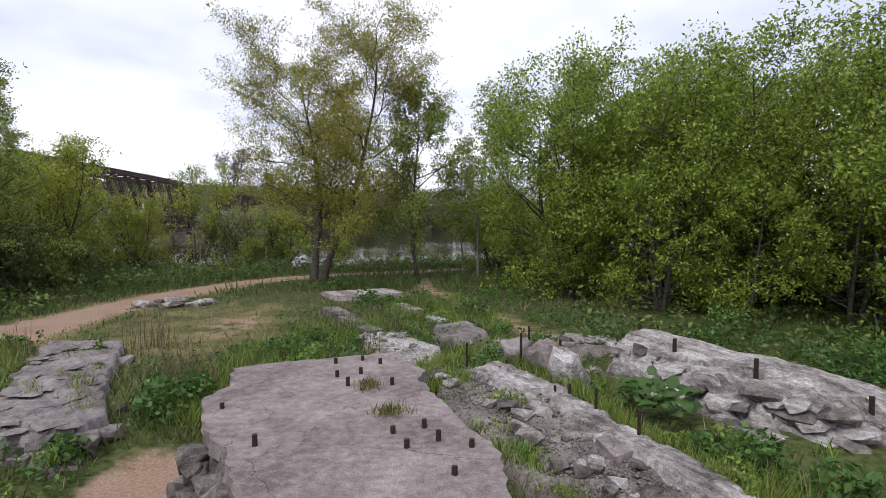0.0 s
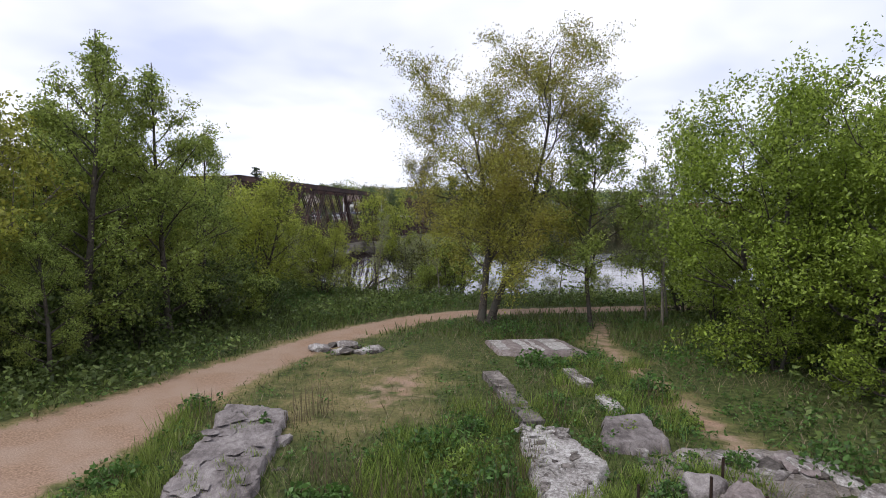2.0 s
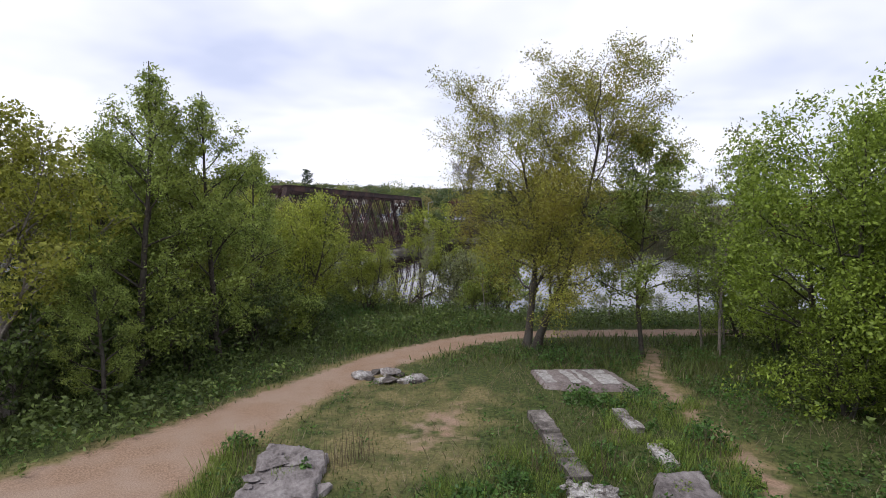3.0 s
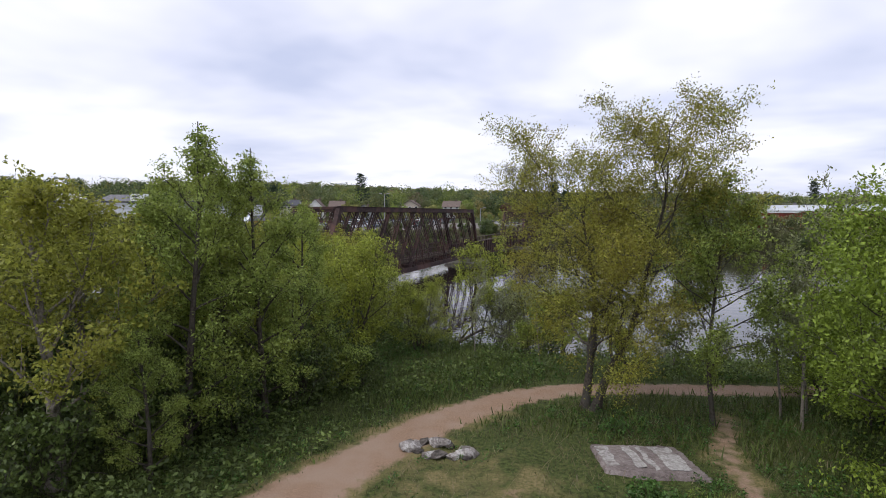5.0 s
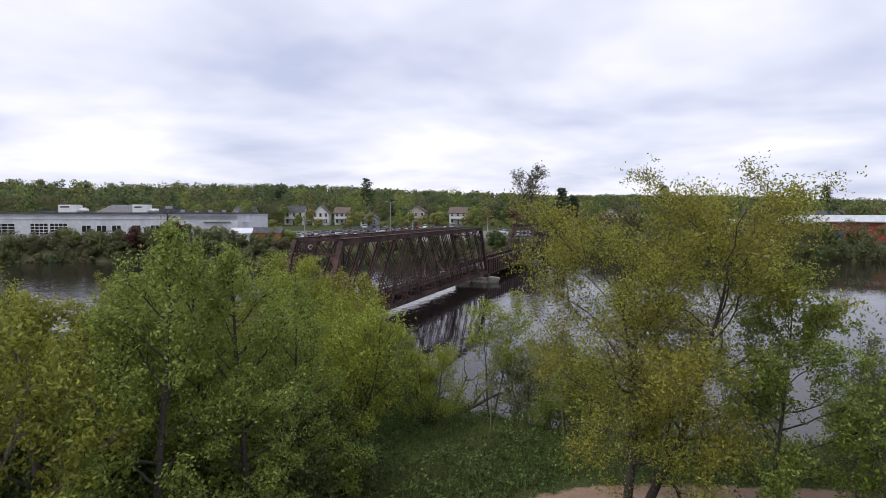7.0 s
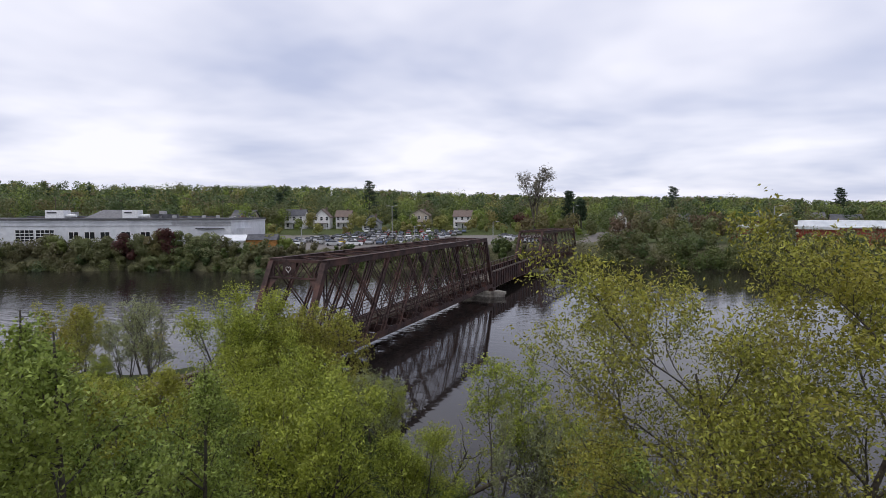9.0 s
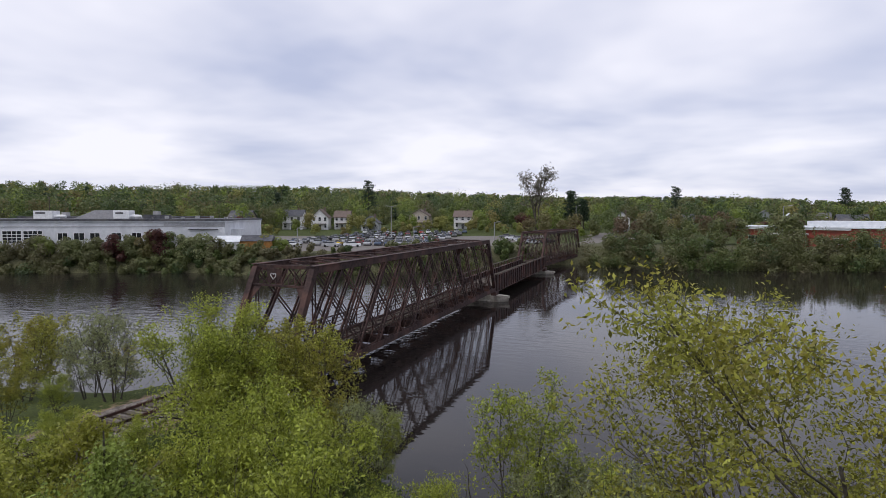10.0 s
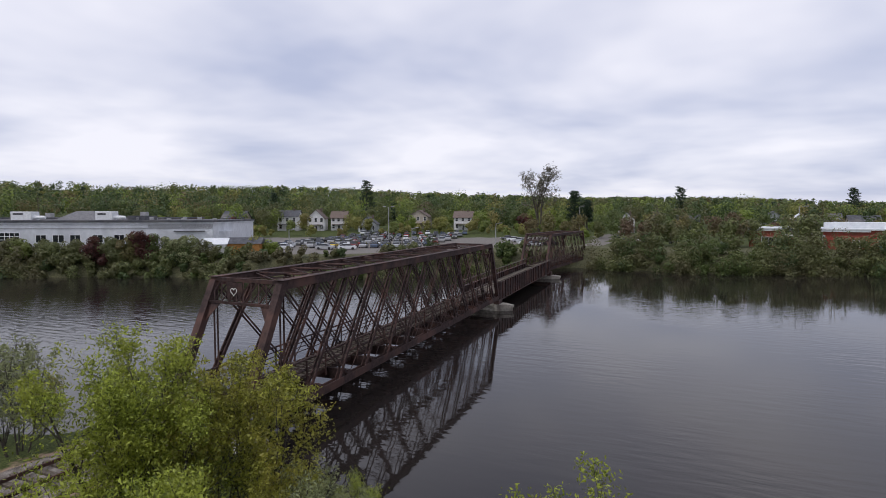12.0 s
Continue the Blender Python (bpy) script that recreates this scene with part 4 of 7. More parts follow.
def truss(name, label, u0, u1, batter, panel, width, z_top, z_bot, skew, lean, at=(BX, BY, BRZ)):
    """A through truss with leaning posts and paired tie bars. u0, u1: its top chord along the bridge."""
    t = thing(name, at[0], at[1], 0, label, "bridge", rz=at[2])
    n = round((u1 - u0) / panel)
    p = (u1 - u0) / n
    for side, (x, sk) in enumerate(((0.0, 0.0), (-width, skew))):
        a, b = u0 + sk, u1 + sk
        part("top_chord", box(box(bmesh.new(), x - 0.22, a - 0.1, z_top - 0.5, x + 0.22, b + 0.1, z_top, 0.02), x - 0.30, a - 0.2, z_top + 0.003, x + 0.30, b + 0.2, z_top + 0.03), M_BRIDGE, t)
        lo = bmesh.new()
        for s in (-0.17, 0.17):
            box(lo, x + s - 0.03, a - batter, z_bot - 0.28, x + s + 0.03, b + batter, z_bot + 0.24)
        part("bottom_chord", lo, M_BRIDGE, t)
        for (y0, y1) in ((a - batter, a), (b + batter, b)):
            part("end_post", bar((x, y0, z_bot), (x, y1, z_top - 0.25), 0.42, 0.46), M_BRIDGE, t)
        for k in range(n + 1):
            yt = a + k * p
            # leaning posts: foot nearer, head further, mirrored past mid-span
            s = 1 if k <= n / 2 else -1
            if 0 < k < n:
                part("post", lattice(beam(beam(bmesh.new(), (x - 0.13, yt - s * lean, z_bot), (x - 0.13, yt, z_top - 0.4), 0.07, 0.22), (x + 0.13, yt - s * lean, z_bot), (x + 0.13, yt, z_top - 0.4), 0.07, 0.22), (x, yt - s * lean, z_bot + 0.4), (x, yt, z_top - 0.7), 0.24, 14), M_BRIDGE, t)
            # tie bars falling towards mid-span, over two panels
            yb = yt + s * 2 * p
            if a - batter < yb < b + batter:
                bm = bmesh.new()
                for w in (-0.16, 0.16):
                    beam(bm, (x + w, yt, z_top - 0.3), (x + w, yb, z_bot), 0.035, 0.11)
                part("tie_bar", bm, M_BRIDGE, t)
            if n * 0.25 < k < n * 0.75:
                yb = yt - s * 2 * p
                part("counter_bar", bar((x, yt, z_top - 0.3), (x, yb, z_bot), 0.035, 0.05), M_BRIDGE, t)
        for y0 in (a, b):
            bm = bmesh.new()
            for w in (-0.12, 0.12):
                beam(bm, (x + w, y0, z_top - 0.3), (x + w, y0, z_bot), 0.05, 0.09)
            part("hanger", bm, M_BRIDGE, t)
    # portals at both ends, skewed with the piers
    for y0, s in ((u0, -1), (u1, 1)):
        sl = (batter * s) / (z_top - z_bot)
        bm = bmesh.new()
        y2 = y0 + sl * 1.25
        for (z, yy, h) in ((z_top - 0.12, y0, 0.22), (z_top - 1.35, y2, 0.14)):
            beam(bm, (0, yy, z), (-width, yy + skew, z), 0.16, h)
        m_ = 9
        for k in range(m_):
            f, g = k / m_, (k + 1) / m_
            beam(bm, (-width * f, y0 + skew * f, z_top - 0.2), (-width * g, y2 + skew * g, z_top - 1.3), 0.05, 0.07)
            beam(bm, (-width * f, y2 + skew * f, z_top - 1.3), (-width * g, y0 + skew * g, z_top - 0.2), 0.05, 0.07)
        part("portal_frame", bm, M_BRIDGE, t)
        for f, d in ((0.0, 1), (1.0, -1)):
            bm = bmesh.new()
            x0, x1 = -width * f, -width * f - d * 1.0
            yy = y2 + skew * f
            vs = [bm.verts.new(v) for v in ((x0, yy, z_top - 1.4), (x1, yy + skew * d / width, z_top - 1.4), (x0, yy + sl * 1.2, z_top - 2.7))]
            r = bm.faces.new(vs)
            e = bmesh.ops.extrude_face_region(bm, geom=[r])
            bmesh.ops.translate(bm, verts=[v for v in e["geom"] if isinstance(v, bmesh.types.BMVert)], vec=(0, 0.04, 0))
            part("knee_bracket", bm, M_BRIDGE, t)
    # top struts and sway rods
    for k in range(n + 1):
        y = u0 + k * p
        if 0 < k < n:
            bm = bmesh.new()
            beam(bm, (0, y, z_top - 0.06), (-width, y + skew, z_top - 0.06), 0.14, 0.08)
            beam(bm, (0, y, z_top - 0.42), (-width, y + skew, z_top - 0.42), 0.14, 0.06)
            lattice(bm, (0, y, z_top - 0.25), (-width, y + skew, z_top - 0.25), 0.12, 10)
            part("top_strut", bm, M_BRIDGE, t)
        if k < n:
            part("sway_rod", beam(bar((0, y, z_top - 0.1), (-width, y + p + skew, z_top - 0.1), 0.06, 0.05), (0, y + p, z_top - 0.13), (-width, y + skew, z_top - 0.13), 0.06, 0.05), M_BRIDGE, t)
    # floor
    for k in range(-1, n + 2):
        y = u0 + k * p
        part("floor_beam", bar((0.1, y, z_bot + 0.1), (-width - 0.1, y + skew * 0.5, z_bot + 0.1), 0.25, 0.75), M_BRIDGE, t)
    for x in (-1.9, -width + 1.9):
        part("stringer", boxed(x - 0.15, u0 - batter, z_bot + 0.1, x + 0.15, u1 + batter + skew, z_bot + 0.62), M_BRIDGE, t)
    tie = None
    y = u0 - batter
    while y < u1 + batter:
        if tie is None:
            tie = part("tie", boxed(-width + 1.2, -0.12, 0, -1.2, 0.12, 0.2, 0.01), M_TIMBER, t)
            tie.matrix_basis = Matrix.Translation((0, y, z_bot + 0.63))
        else:
            again("tie", tie.data, t, Matrix.Translation((0, y, z_bot + 0.63)))
        y += 0.62
    for x in (-width / 2 - 0.72, -width / 2 + 0.72):
        part("rail", boxed(x - 0.04, u0 - batter, z_bot + 0.83, x + 0.04, u1 + batter, z_bot + 0.97), M_BRIDGE, t)
    # handrails with three pipes, just inside each truss
    for x in (-0.55, -width + 0.55):
        rl = part("handrail", boxed(x - 0.04, u0 - batter, z_bot + 2.0, x + 0.04, u1 + batter, z_bot + 2.1), M_BRIDGE, t)
        for z in (1.7, 1.4, 1.1):
            part("pipe", boxed(x - 0.025, u0 - batter, z_bot + z, x + 0.025, u1 + batter, z_bot + z + 0.05), M_BRIDGE, t)
        y = u0 - batter + 0.3
        pm = None
        while y < u1 + batter:
            if pm is None:
                pm = part("rail_post", boxed(-0.04, -0.04, 0, 0.04, 0.04, 1.4), M_BRIDGE, t)
                pm.matrix_basis = Matrix.Translation((x + 0.09, y, z_bot + 0.6))
            else:
                again("rail_post", pm.data, t, Matrix.Translation((x + 0.09, y, z_bot + 0.6)))
            y += 2.1
    return t


main_truss = truss("truss_bridge", "long brown rusted steel railway truss over the river", 0.0, 42.6, 3.6, 3.55, WIDE, Z_TOP, Z_BOT, SKEW, 5.0)
far_truss = truss("truss_bridge", "short brown rusted steel truss at the far bank", 0.0, 30.0, 3.8, 3.35, 5.4, 7.7, 0.7, 0.6, 4.6, (-33.2, 140.2, -2.0))


def girder_span(u0, u1):
    t = thing("girder_bridge", BX, BY, 0, "plate girder railway span with open top rails between two trusses", "bridge", rz=BRZ)
    for x, sk in ((0.0, 0.0), (-WIDE, SKEW)):
        solid = x == 0.0
        top = 2.74 if solid else 2.05
        part("plate_girder", boxed(x - 0.05, u0 + sk, 0.40, x + 0.05, u1 + sk, top), M_BRIDGE, t)
        part("flange", boxed(x - 0.25, u0 + sk, top, x + 0.25, u1 + sk, top + 0.01), M_BRIDGE, t)
        part("flange", boxed(x - 0.25, u0 + sk, 0.33, x + 0.25, u1 + sk, 0.40), M_BRIDGE, t)
        st = None
        y = u0 + 0.4
        while y < u1:
            m = Matrix.Translation((x, y + sk, 0))
            if st is None:
                st = part("stiffener", boxed(-0.18, -0.03, 0.41, 0.18, 0.03, top - 0.01), M_BRIDGE, t)
                st.matrix_basis = m
            else:
                again("stiffener", st.data, t, m)
            y += 1.5
        part("top_rail", boxed(x - 0.07, u0 + sk, 2.76, x + 0.07, u1 + sk, 2.88), M_TIMBER, t, "pale weathered timber rail")
        y, pm = u0 + 0.3, None
        while y < u1 and not solid:
            m = Matrix.Translation((x, y + sk, 0))
            if pm is None:
                pm = part("rail_post", boxed(-0.05, -0.05, 2.06, 0.05, 0.05, 2.77), M_BRIDGE, t)
                pm.matrix_basis = m
            else:
                again("rail_post", pm.data, t, m)
            y += 1.1
    part("deck", boxed(-WIDE + 0.3, u0, 0.8, -0.3, u1 + SKEW, 1.25), M_TIMBER, t)
    return t


girder_span(46.6, 86.4)


def pier(u, w, z_top, label):
    t = thing("bridge_pier", BX, BY, 0, label, "pier", rz=BRZ)
    poly = [(-WIDE - 0.8, u + 0.9 + SKEW), (-WIDE - 0.8, u - 0.9 + SKEW), (0.5, u - 0.9), (2.0, u + 0.1), (0.5, u + 1.0)]
    part("shaft", prism(poly, WATER - 2.0, z_top - 0.35, 0.05, 4, int(u), 0.15, 0.6), M_PIER, t)
    cap = [(x * 1.04 + 0.1, y + (0.15 if y > u + 0.5 else -0.12)) for x, y in poly]
    for x_, y_ in ((0.0, u), (-WIDE, u + SKEW)):
        part("bearing", boxed(x_ - 0.35, y_ - 0.9, z_top, x_ + 0.35, y_ + 0.9, 0.46, 0.03), M_BRIDGE, t, "dark iron bearing")
    part("cap", prism(cap, z_top - 0.36, z_top, 0.03, 1, int(u) + 1, 0, 0.6), M_PIER, t)


pier(46.4, 2.0, -0.05, "pale concrete bridge pier with a pointed nose in the river")
pier(86.2, 2.0, -0.25, "pale concrete bridge pier with a pointed nose in the river")
pier(124.6, 2.0, 0.1, "concrete abutment pier at the far bank")
abut = thing("bridge_abutment", BX, BY, 0, "stone abutment under the near end of the truss", "abutment", rz=BRZ)
part("abutment_wall", prism([(-WIDE - 1.5, -2.6), (1.2, -2.9), (1.2, -5.2), (-WIDE - 1.5, -5.0)], WATER - 1.5, 0.50, 0.05, 4, 77, 0.1, 0.5), M_PIER, abut)

# the painted heart on the portal is a plain outline of strokes
heart = thing("painted_heart", BX, BY, 0, "white painted heart outline on the portal plate", "graffiti", rz=BRZ)
bm = bmesh.new()
prev = None
for k in range(25):
    a = k / 24 * math.tau
    hx, hy = 0.011 * 16 * math.sin(a) ** 3 * 1.3, 0.011 * (13 * math.cos(a) - 5 * math.cos(2 * a) - 2 * math.cos(3 * a) - math.cos(4 * a)) * 1.4
    f = 0.62 - hx / WIDE
    q = Vector((-WIDE * 0.62 + hx, 0.02 + SKEW * f - 0.50, Z_TOP - 0.72 + hy))
    if prev is not None:
        beam(bm, prev, q, 0.035, 0.02)
    prev = q
part("heart_line", bm, plain("white_paint", (0.75, 0.76, 0.76)), heart)
part("portal_plate", bar((-WIDE * 0.50, 0.04 + SKEW * 0.50 - 0.44, Z_TOP - 0.72), (-WIDE * 0.74, 0.04 + SKEW * 0.74 - 0.44, Z_TOP - 0.72), 0.02, 1.0), M_BRIDGE, heart)

# ballasted track on the embankment
track = thing("railway_track", TRACK_X, 0, 0, "rusty railway track on grey ballast", "track")
part("ballast", prism([(-1.9, -12), (1.9, -12), (1.9, 45.8), (-1.9, 45.8)], 1.0, 1.46, 0.15, 2, 91, 0.6, 0.7), M_GRAVEL, track)
tie = None
for k in range(94):
    m = Matrix.Translation((0, -11 + k * 0.61, 1.44))
    if tie is None:
        tie = part("tie", boxed(-1.3, -0.12, 0, 1.3, 0.12, 0.12, 0.01), M_TIMBER, track)
        tie.matrix_basis = m
    else:
        again("tie", tie.data, track, m)
for x in (-0.72, 0.72):
    part("rail", boxed(x - 0.04, -12, 1.56, x + 0.04, 46.2, 1.70), M_BRIDGE, track)
# ---------- plants ----------
class Wood:
    """Collects tapered tubes as one mesh."""

    def __init__(self):
        self.v, self.q = [], []

    def tube(self, pts, radii, n):
        base = sum(len(a) for a in self.v)
        pts = np.asarray(pts, float)
        d = np.gradient(pts, axis=0)
        d /= np.linalg.norm(d, axis=1, keepdims=True) + 1e-9
        ref = np.where(np.abs(d[:, 2:3]) > 0.9, np.array([[1.0, 0, 0]]), np.array([[0, 0, 1.0]]))
        s = np.cross(d, ref)
        s /= np.linalg.norm(s, axis=1, keepdims=True) + 1e-9
        u = np.cross(s, d)
        a = np.arange(n) * math.tau / n
        ring = pts[:, None, :] + np.asarray(radii)[:, None, None] * (np.cos(a)[None, :, None] * s[:, None, :] + np.sin(a)[None, :, None] * u[:, None, :])
        self.v.append(ring.reshape(-1, 3))
        i = np.arange((len(pts) - 1) * n)
        r, k = i // n, i % n
        k2 = (k + 1) % n
        self.q.append(base + np.stack([r * n + k, r * n + k2, (r + 1) * n + k2, (r + 1) * n + k], -1))

    def mesh(self, name):
        return mesh_np(name, np.concatenate(self.v), np.concatenate(self.q), smooth=True)


def leaf_mesh(name, centres, size, rng, droop=0.35, narrow=0.5, flat=0.0):
    """One pointed quad a leaf, its tip hanging a little."""
    n = len(centres)
    a = rng.normal(size=(n, 3))
    a[:, 2] -= droop
    a[:, 2] *= 1 - flat
    a /= np.linalg.norm(a, axis=1, keepdims=True) + 1e-9
    b = np.cross(a, rng.normal(size=(n, 3)))
    b /= np.linalg.norm(b, axis=1, keepdims=True) + 1e-9
    s = (size * rng.uniform(0.6, 1.35, n))[:, None]
    c = np.asarray(centres)
    fold = np.cross(a, b) * s * narrow * 0.22      # the blade is bent up along its rib
    v = np.stack([c - a * s * 0.5, c + b * s * narrow * 0.5 - a * s * 0.10 + fold, c + a * s * 0.5, c - b * s * narrow * 0.5 - a * s * 0.10 + fold], 1).reshape(-1, 3)
    return mesh_np(name, v, np.arange(4 * n).reshape(-1, 4))


def path_from(rng, p, d, length, steps, wobble, rise):
    pts = [np.array(p, float)]
    d = np.array(d, float)
    for _ in range(steps):
        d = d + rng.normal(size=3) * wobble + np.array([0, 0, rise])
        d /= np.linalg.norm(d)
        pts.append(pts[-1] + d * length / steps)
    return np.array(pts)


def tilted(rng, d, angle, turn):
    """A direction at an angle off d."""
    d = d / np.linalg.norm(d)
    s = np.cross(d, [0.3, 0.2, 1.0] if abs(d[2]) < 0.9 else [1.0, 0, 0])
    s /= np.linalg.norm(s)
    u = np.cross(s, d)
    return d * math.cos(angle) + (s * math.cos(turn) + u * math.sin(turn)) * math.sin(angle)


def grow(seed, height_, reach, spread=3.0, stems=1, radius=0.14, limbs=13, clear=0.28, angle=58, lean=(0, 0), twigs=5, wobble=0.10, profile=0.75, split=0.35, base_gap=0.25, fine=False, tipw=0.35, flare=0.0, axes=()):
    """Limbs of a tree on the ground at the origin, and the points where its leaves hang."""
    rng = np.random.default_rng(seed)
    w, tips = Wood(), []
    for s in range(stems):
        az_ = s / stems * math.tau + rng.uniform(0, 1)
        out = split if stems > 1 else 0.04
        d0 = np.array([math.cos(az_) * out + lean[0], math.sin(az_) * out + lean[1], 1.0])
        h = height_ * rng.uniform(0.86, 1.0)
        foot = (math.cos(az_) * base_gap * (stems > 1), math.sin(az_) * base_gap * (stems > 1), -0.25)
        if axes:       # each stem's own foot, lean and length
            fx, fy, dx, dy, tall = axes[s]
            foot, d0, h = (fx, fy, -0.25), np.array([dx, dy, 1.0]), height_ * tall
        trunk = path_from(rng, foot, d0 / np.linalg.norm(d0), h, 14, wobble * 0.5, 0.05)
        r = radius * np.linspace(1, 0.12, 15) * (1 + 0.6 * np.exp(-np.arange(15) * 1.6))
        w.tube(trunk, r, 8)
        for k in range(limbs):
            f = clear + (0.97 - clear) * ((k + rng.uniform(0, 0.8)) / limbs)
            i = min(13, int(f * 14))
            p = trunk[i] + (trunk[i + 1] - trunk[i]) * (f * 14 - i)
            td = trunk[i + 1] - trunk[i]
            rel = (f - clear) / (1 - clear)
            ln = spread * (tipw + (1 - tipw) * math.sin(math.pi * min(1, rel * profile + 0.28))) * rng.uniform(0.7, 1.15)
            dd = tilted(rng, td, radians(angle * (1 - 0.45 * rel) + rng.uniform(-10, 10)), k * 2.4 + rng.uniform(-0.5, 0.5))
            limb = path_from(rng, p, dd, ln, 7, wobble * 1.6, 0.07)
            lr = np.linspace(r[i] * 0.5, 0.012, 8)
            w.tube(limb, lr, 4)
            for j in range(twigs + 1):
                g = 0.30 + 0.70 * (j + rng.uniform(0, 0.9)) / (twigs + 1)
                m = min(6, int(g * 7))
                q = limb[m] + (limb[m + 1] - limb[m]) * (g * 7 - m)
                bd = tilted(rng, limb[m + 1] - limb[m], radians(rng.uniform(25, 60)), rng.uniform(0, math.tau))
                tw = path_from(rng, q, bd, ln * rng.uniform(0.28, 0.5), 4, wobble * 2, 0.05)
                w.tube(tw[::2] if fine else tw[::4], np.linspace(max(0.008, lr[m] * 0.5), 0.005, 3 if fine else 2), 3)
                for e in range(3):
                    st = tw[1 + e]
                    sd = tilted(rng, tw[1 + e] - tw[e], radians(rng.uniform(25, 65)), rng.uniform(0, math.tau))
                    sp = path_from(rng, st, sd, ln * rng.uniform(0.10, 0.24), 2, wobble * 2, 0.0)
                    if fine:
                        w.tube(sp[::2], [0.006, 0.003], 3)
                    tips.append(sp)
                tips.append(tw[2:])
    # bring the crown to its true height and reach
    pts = np.concatenate(tips)
    kz = height_ / np.percentile(pts[:, 2], 99.5)
    mid = pts[:, :2].mean(0)
    kr = reach / np.percentile(np.hypot(*(pts[:, :2] - mid).T), 97)
    k3 = np.array([kr, kr, kz])


    def warp(v):
        v = v * k3
        if flare:      # broad, level-topped crown
            f = np.clip((v[:, 2] / height_ - 0.42) / 0.4, 0, 1)
            c = mid * k3[:2]
            v[:, :2] = c * f[:, None] + (v[:, :2] - c * f[:, None]) * (1 + flare * f * f * (3 - 2 * f))[:, None]
            lo = 0.74 * height_
            over = np.maximum(v[:, 2] - lo, 0)
            v[:, 2] = np.minimum(v[:, 2], lo) + 0.27 * height_ * np.tanh(over / (0.27 * height_))
        # stray limbs bend back into the crown
        c = mid * k3[:2] * np.clip(v[:, 2:3] / (0.5 * height_), 0, 1)
        d = v[:, :2] - c
        r = np.hypot(d[:, 0], d[:, 1])[:, None] + 1e-6
        most = reach * (1 + flare)
        v[:, :2] = c + d / r * np.where(r > 0.8 * most, 0.8 * most + 0.28 * most * np.tanh((r - 0.8 * most) / (0.4 * most)), r)
        return v

    w.v = [warp(v) for v in w.v]
    return w, [warp(t) for t in tips], rng


def leaves_on(tips, count, spreadout, rng, bunch=7):
    """Leaf places near the ends of the twigs, in small bunches with gaps between."""
    seg = []
    for t in tips:
        for a, b in zip(t, t[1:]):
            seg.append((a, b))
    seg = np.array(seg)
    ln = np.linalg.norm(seg[:, 1] - seg[:, 0], axis=1) + 0.02
    n = max(1, count // bunch)
    k = rng.choice(len(seg), n, p=ln / ln.sum())
    f = rng.uniform(0, 1, (n, 1))
    c = seg[k, 0] * (1 - f) + seg[k, 1] * f + rng.normal(size=(n, 3)) * spreadout * 0.8
    c = np.repeat(c, bunch, 0)
    return c + rng.normal(size=c.shape) * spreadout * np.array([0.62, 0.62, 0.42])


def tree(name, label, category, x, y, seed, height_, spread, leaf, count, size, bark=None, group="", fluff=0.13, droop=0.35, narrow=0.5, z=None, rz=0.0, **kw):
    t = thing(name, x, y, hz(x, y) if z is None else z, label, category, group, rz)
    w, tips, rng = grow(seed, height_, spread, max(1.2, spread), **kw)
    part("trunk", w.mesh("trunk"), bark or M_BARK, t)
    if count:
        part("crown", leaf_mesh("crown", leaves_on(tips, count, fluff, rng), size, rng, droop, narrow), leaf, t)
    return t


def replant(t, x, y, scale=1.0, rz=0.0, z=None, label=""):
    c = copy_thing(t, pose(x, y, hz(x, y) if z is None else z, 0, 0, rz) @ Matrix.Scale(scale, 4))
    return tagged(c, label)


# the twin-stemmed tree by the trail, thinly leaved
tree("tree", "twin-trunked spring tree with olive young leaves beside the trail", "tree", -1.72, 27.15, 11, 11.5, 4.3, M_LEAF_OLIVE, 118000, 0.086, narrow=0.42,
     stems=2, radius=0.175, limbs=22, clear=0.20, twigs=9, fluff=0.18, wobble=0.13, profile=0.40, angle=68, fine=True, flare=0.14,
     axes=((-0.22, 0.1, 0.00, 0.26, 0.90), (0.18, -0.1, 0.30, 0.04, 1.0)))
tree("tree", "slender young tree with grey-green leaves", "tree", 2.33, 27.2, 21, 8.3, 2.3, M_LEAF_DARK, 19000, 0.105, radius=0.085, limbs=24, clear=0.20, angle=70, twigs=5, fluff=0.14, fine=True)

# bright maples on the bank beside the ruin
maple = tree("maple_tree", "dense bright green maple in fresh leaf", "tree", 9.9, 21.0, 31, 7.8, 4.0, M_LEAF_BRIGHT, 52000, 0.108, stems=3, radius=0.14, limbs=14, clear=0.08, split=0.30, twigs=6, fluff=0.22, angle=88, profile=0.7, group="maples")
for x, y, s, r in ((7.7, 24.0, 1.04, 130), (13.4, 19.6, 1.02, 70), (14.4, 13.8, 1.12, 160), (6.4, 31.4, 0.58, 45)):
    replant(maple, x, y, s, r)
maple2 = tree("maple_tree", "dense bright green maple in fresh leaf", "tree", 14.2, 26.6, 32, 8.8, 4.1, M_LEAF_BRIGHT, 11500, 0.195, stems=3, radius=0.14, limbs=12, clear=0.04, split=0.30, twigs=6, fluff=0.22, angle=82, profile=0.7, group="maples")
for x, y, s, r in ((18.0, 18.4, 0.92, 300), (11.6, 31.0, 0.85, 250), (18.5, 23.5, 1.0, 20), (23.0, 20.0, 1.0, 200), (18.0, 31.0, 0.9, 320), (21.0, 14.0, 0.95, 265), (9.0, 19.4, 0.48, 40), (10.8, 18.3, 0.44, 110), (12.9, 16.9, 0.50, 190), (7.2, 22.3, 0.36, 285)):
    replant(maple2, x, y, s, r)

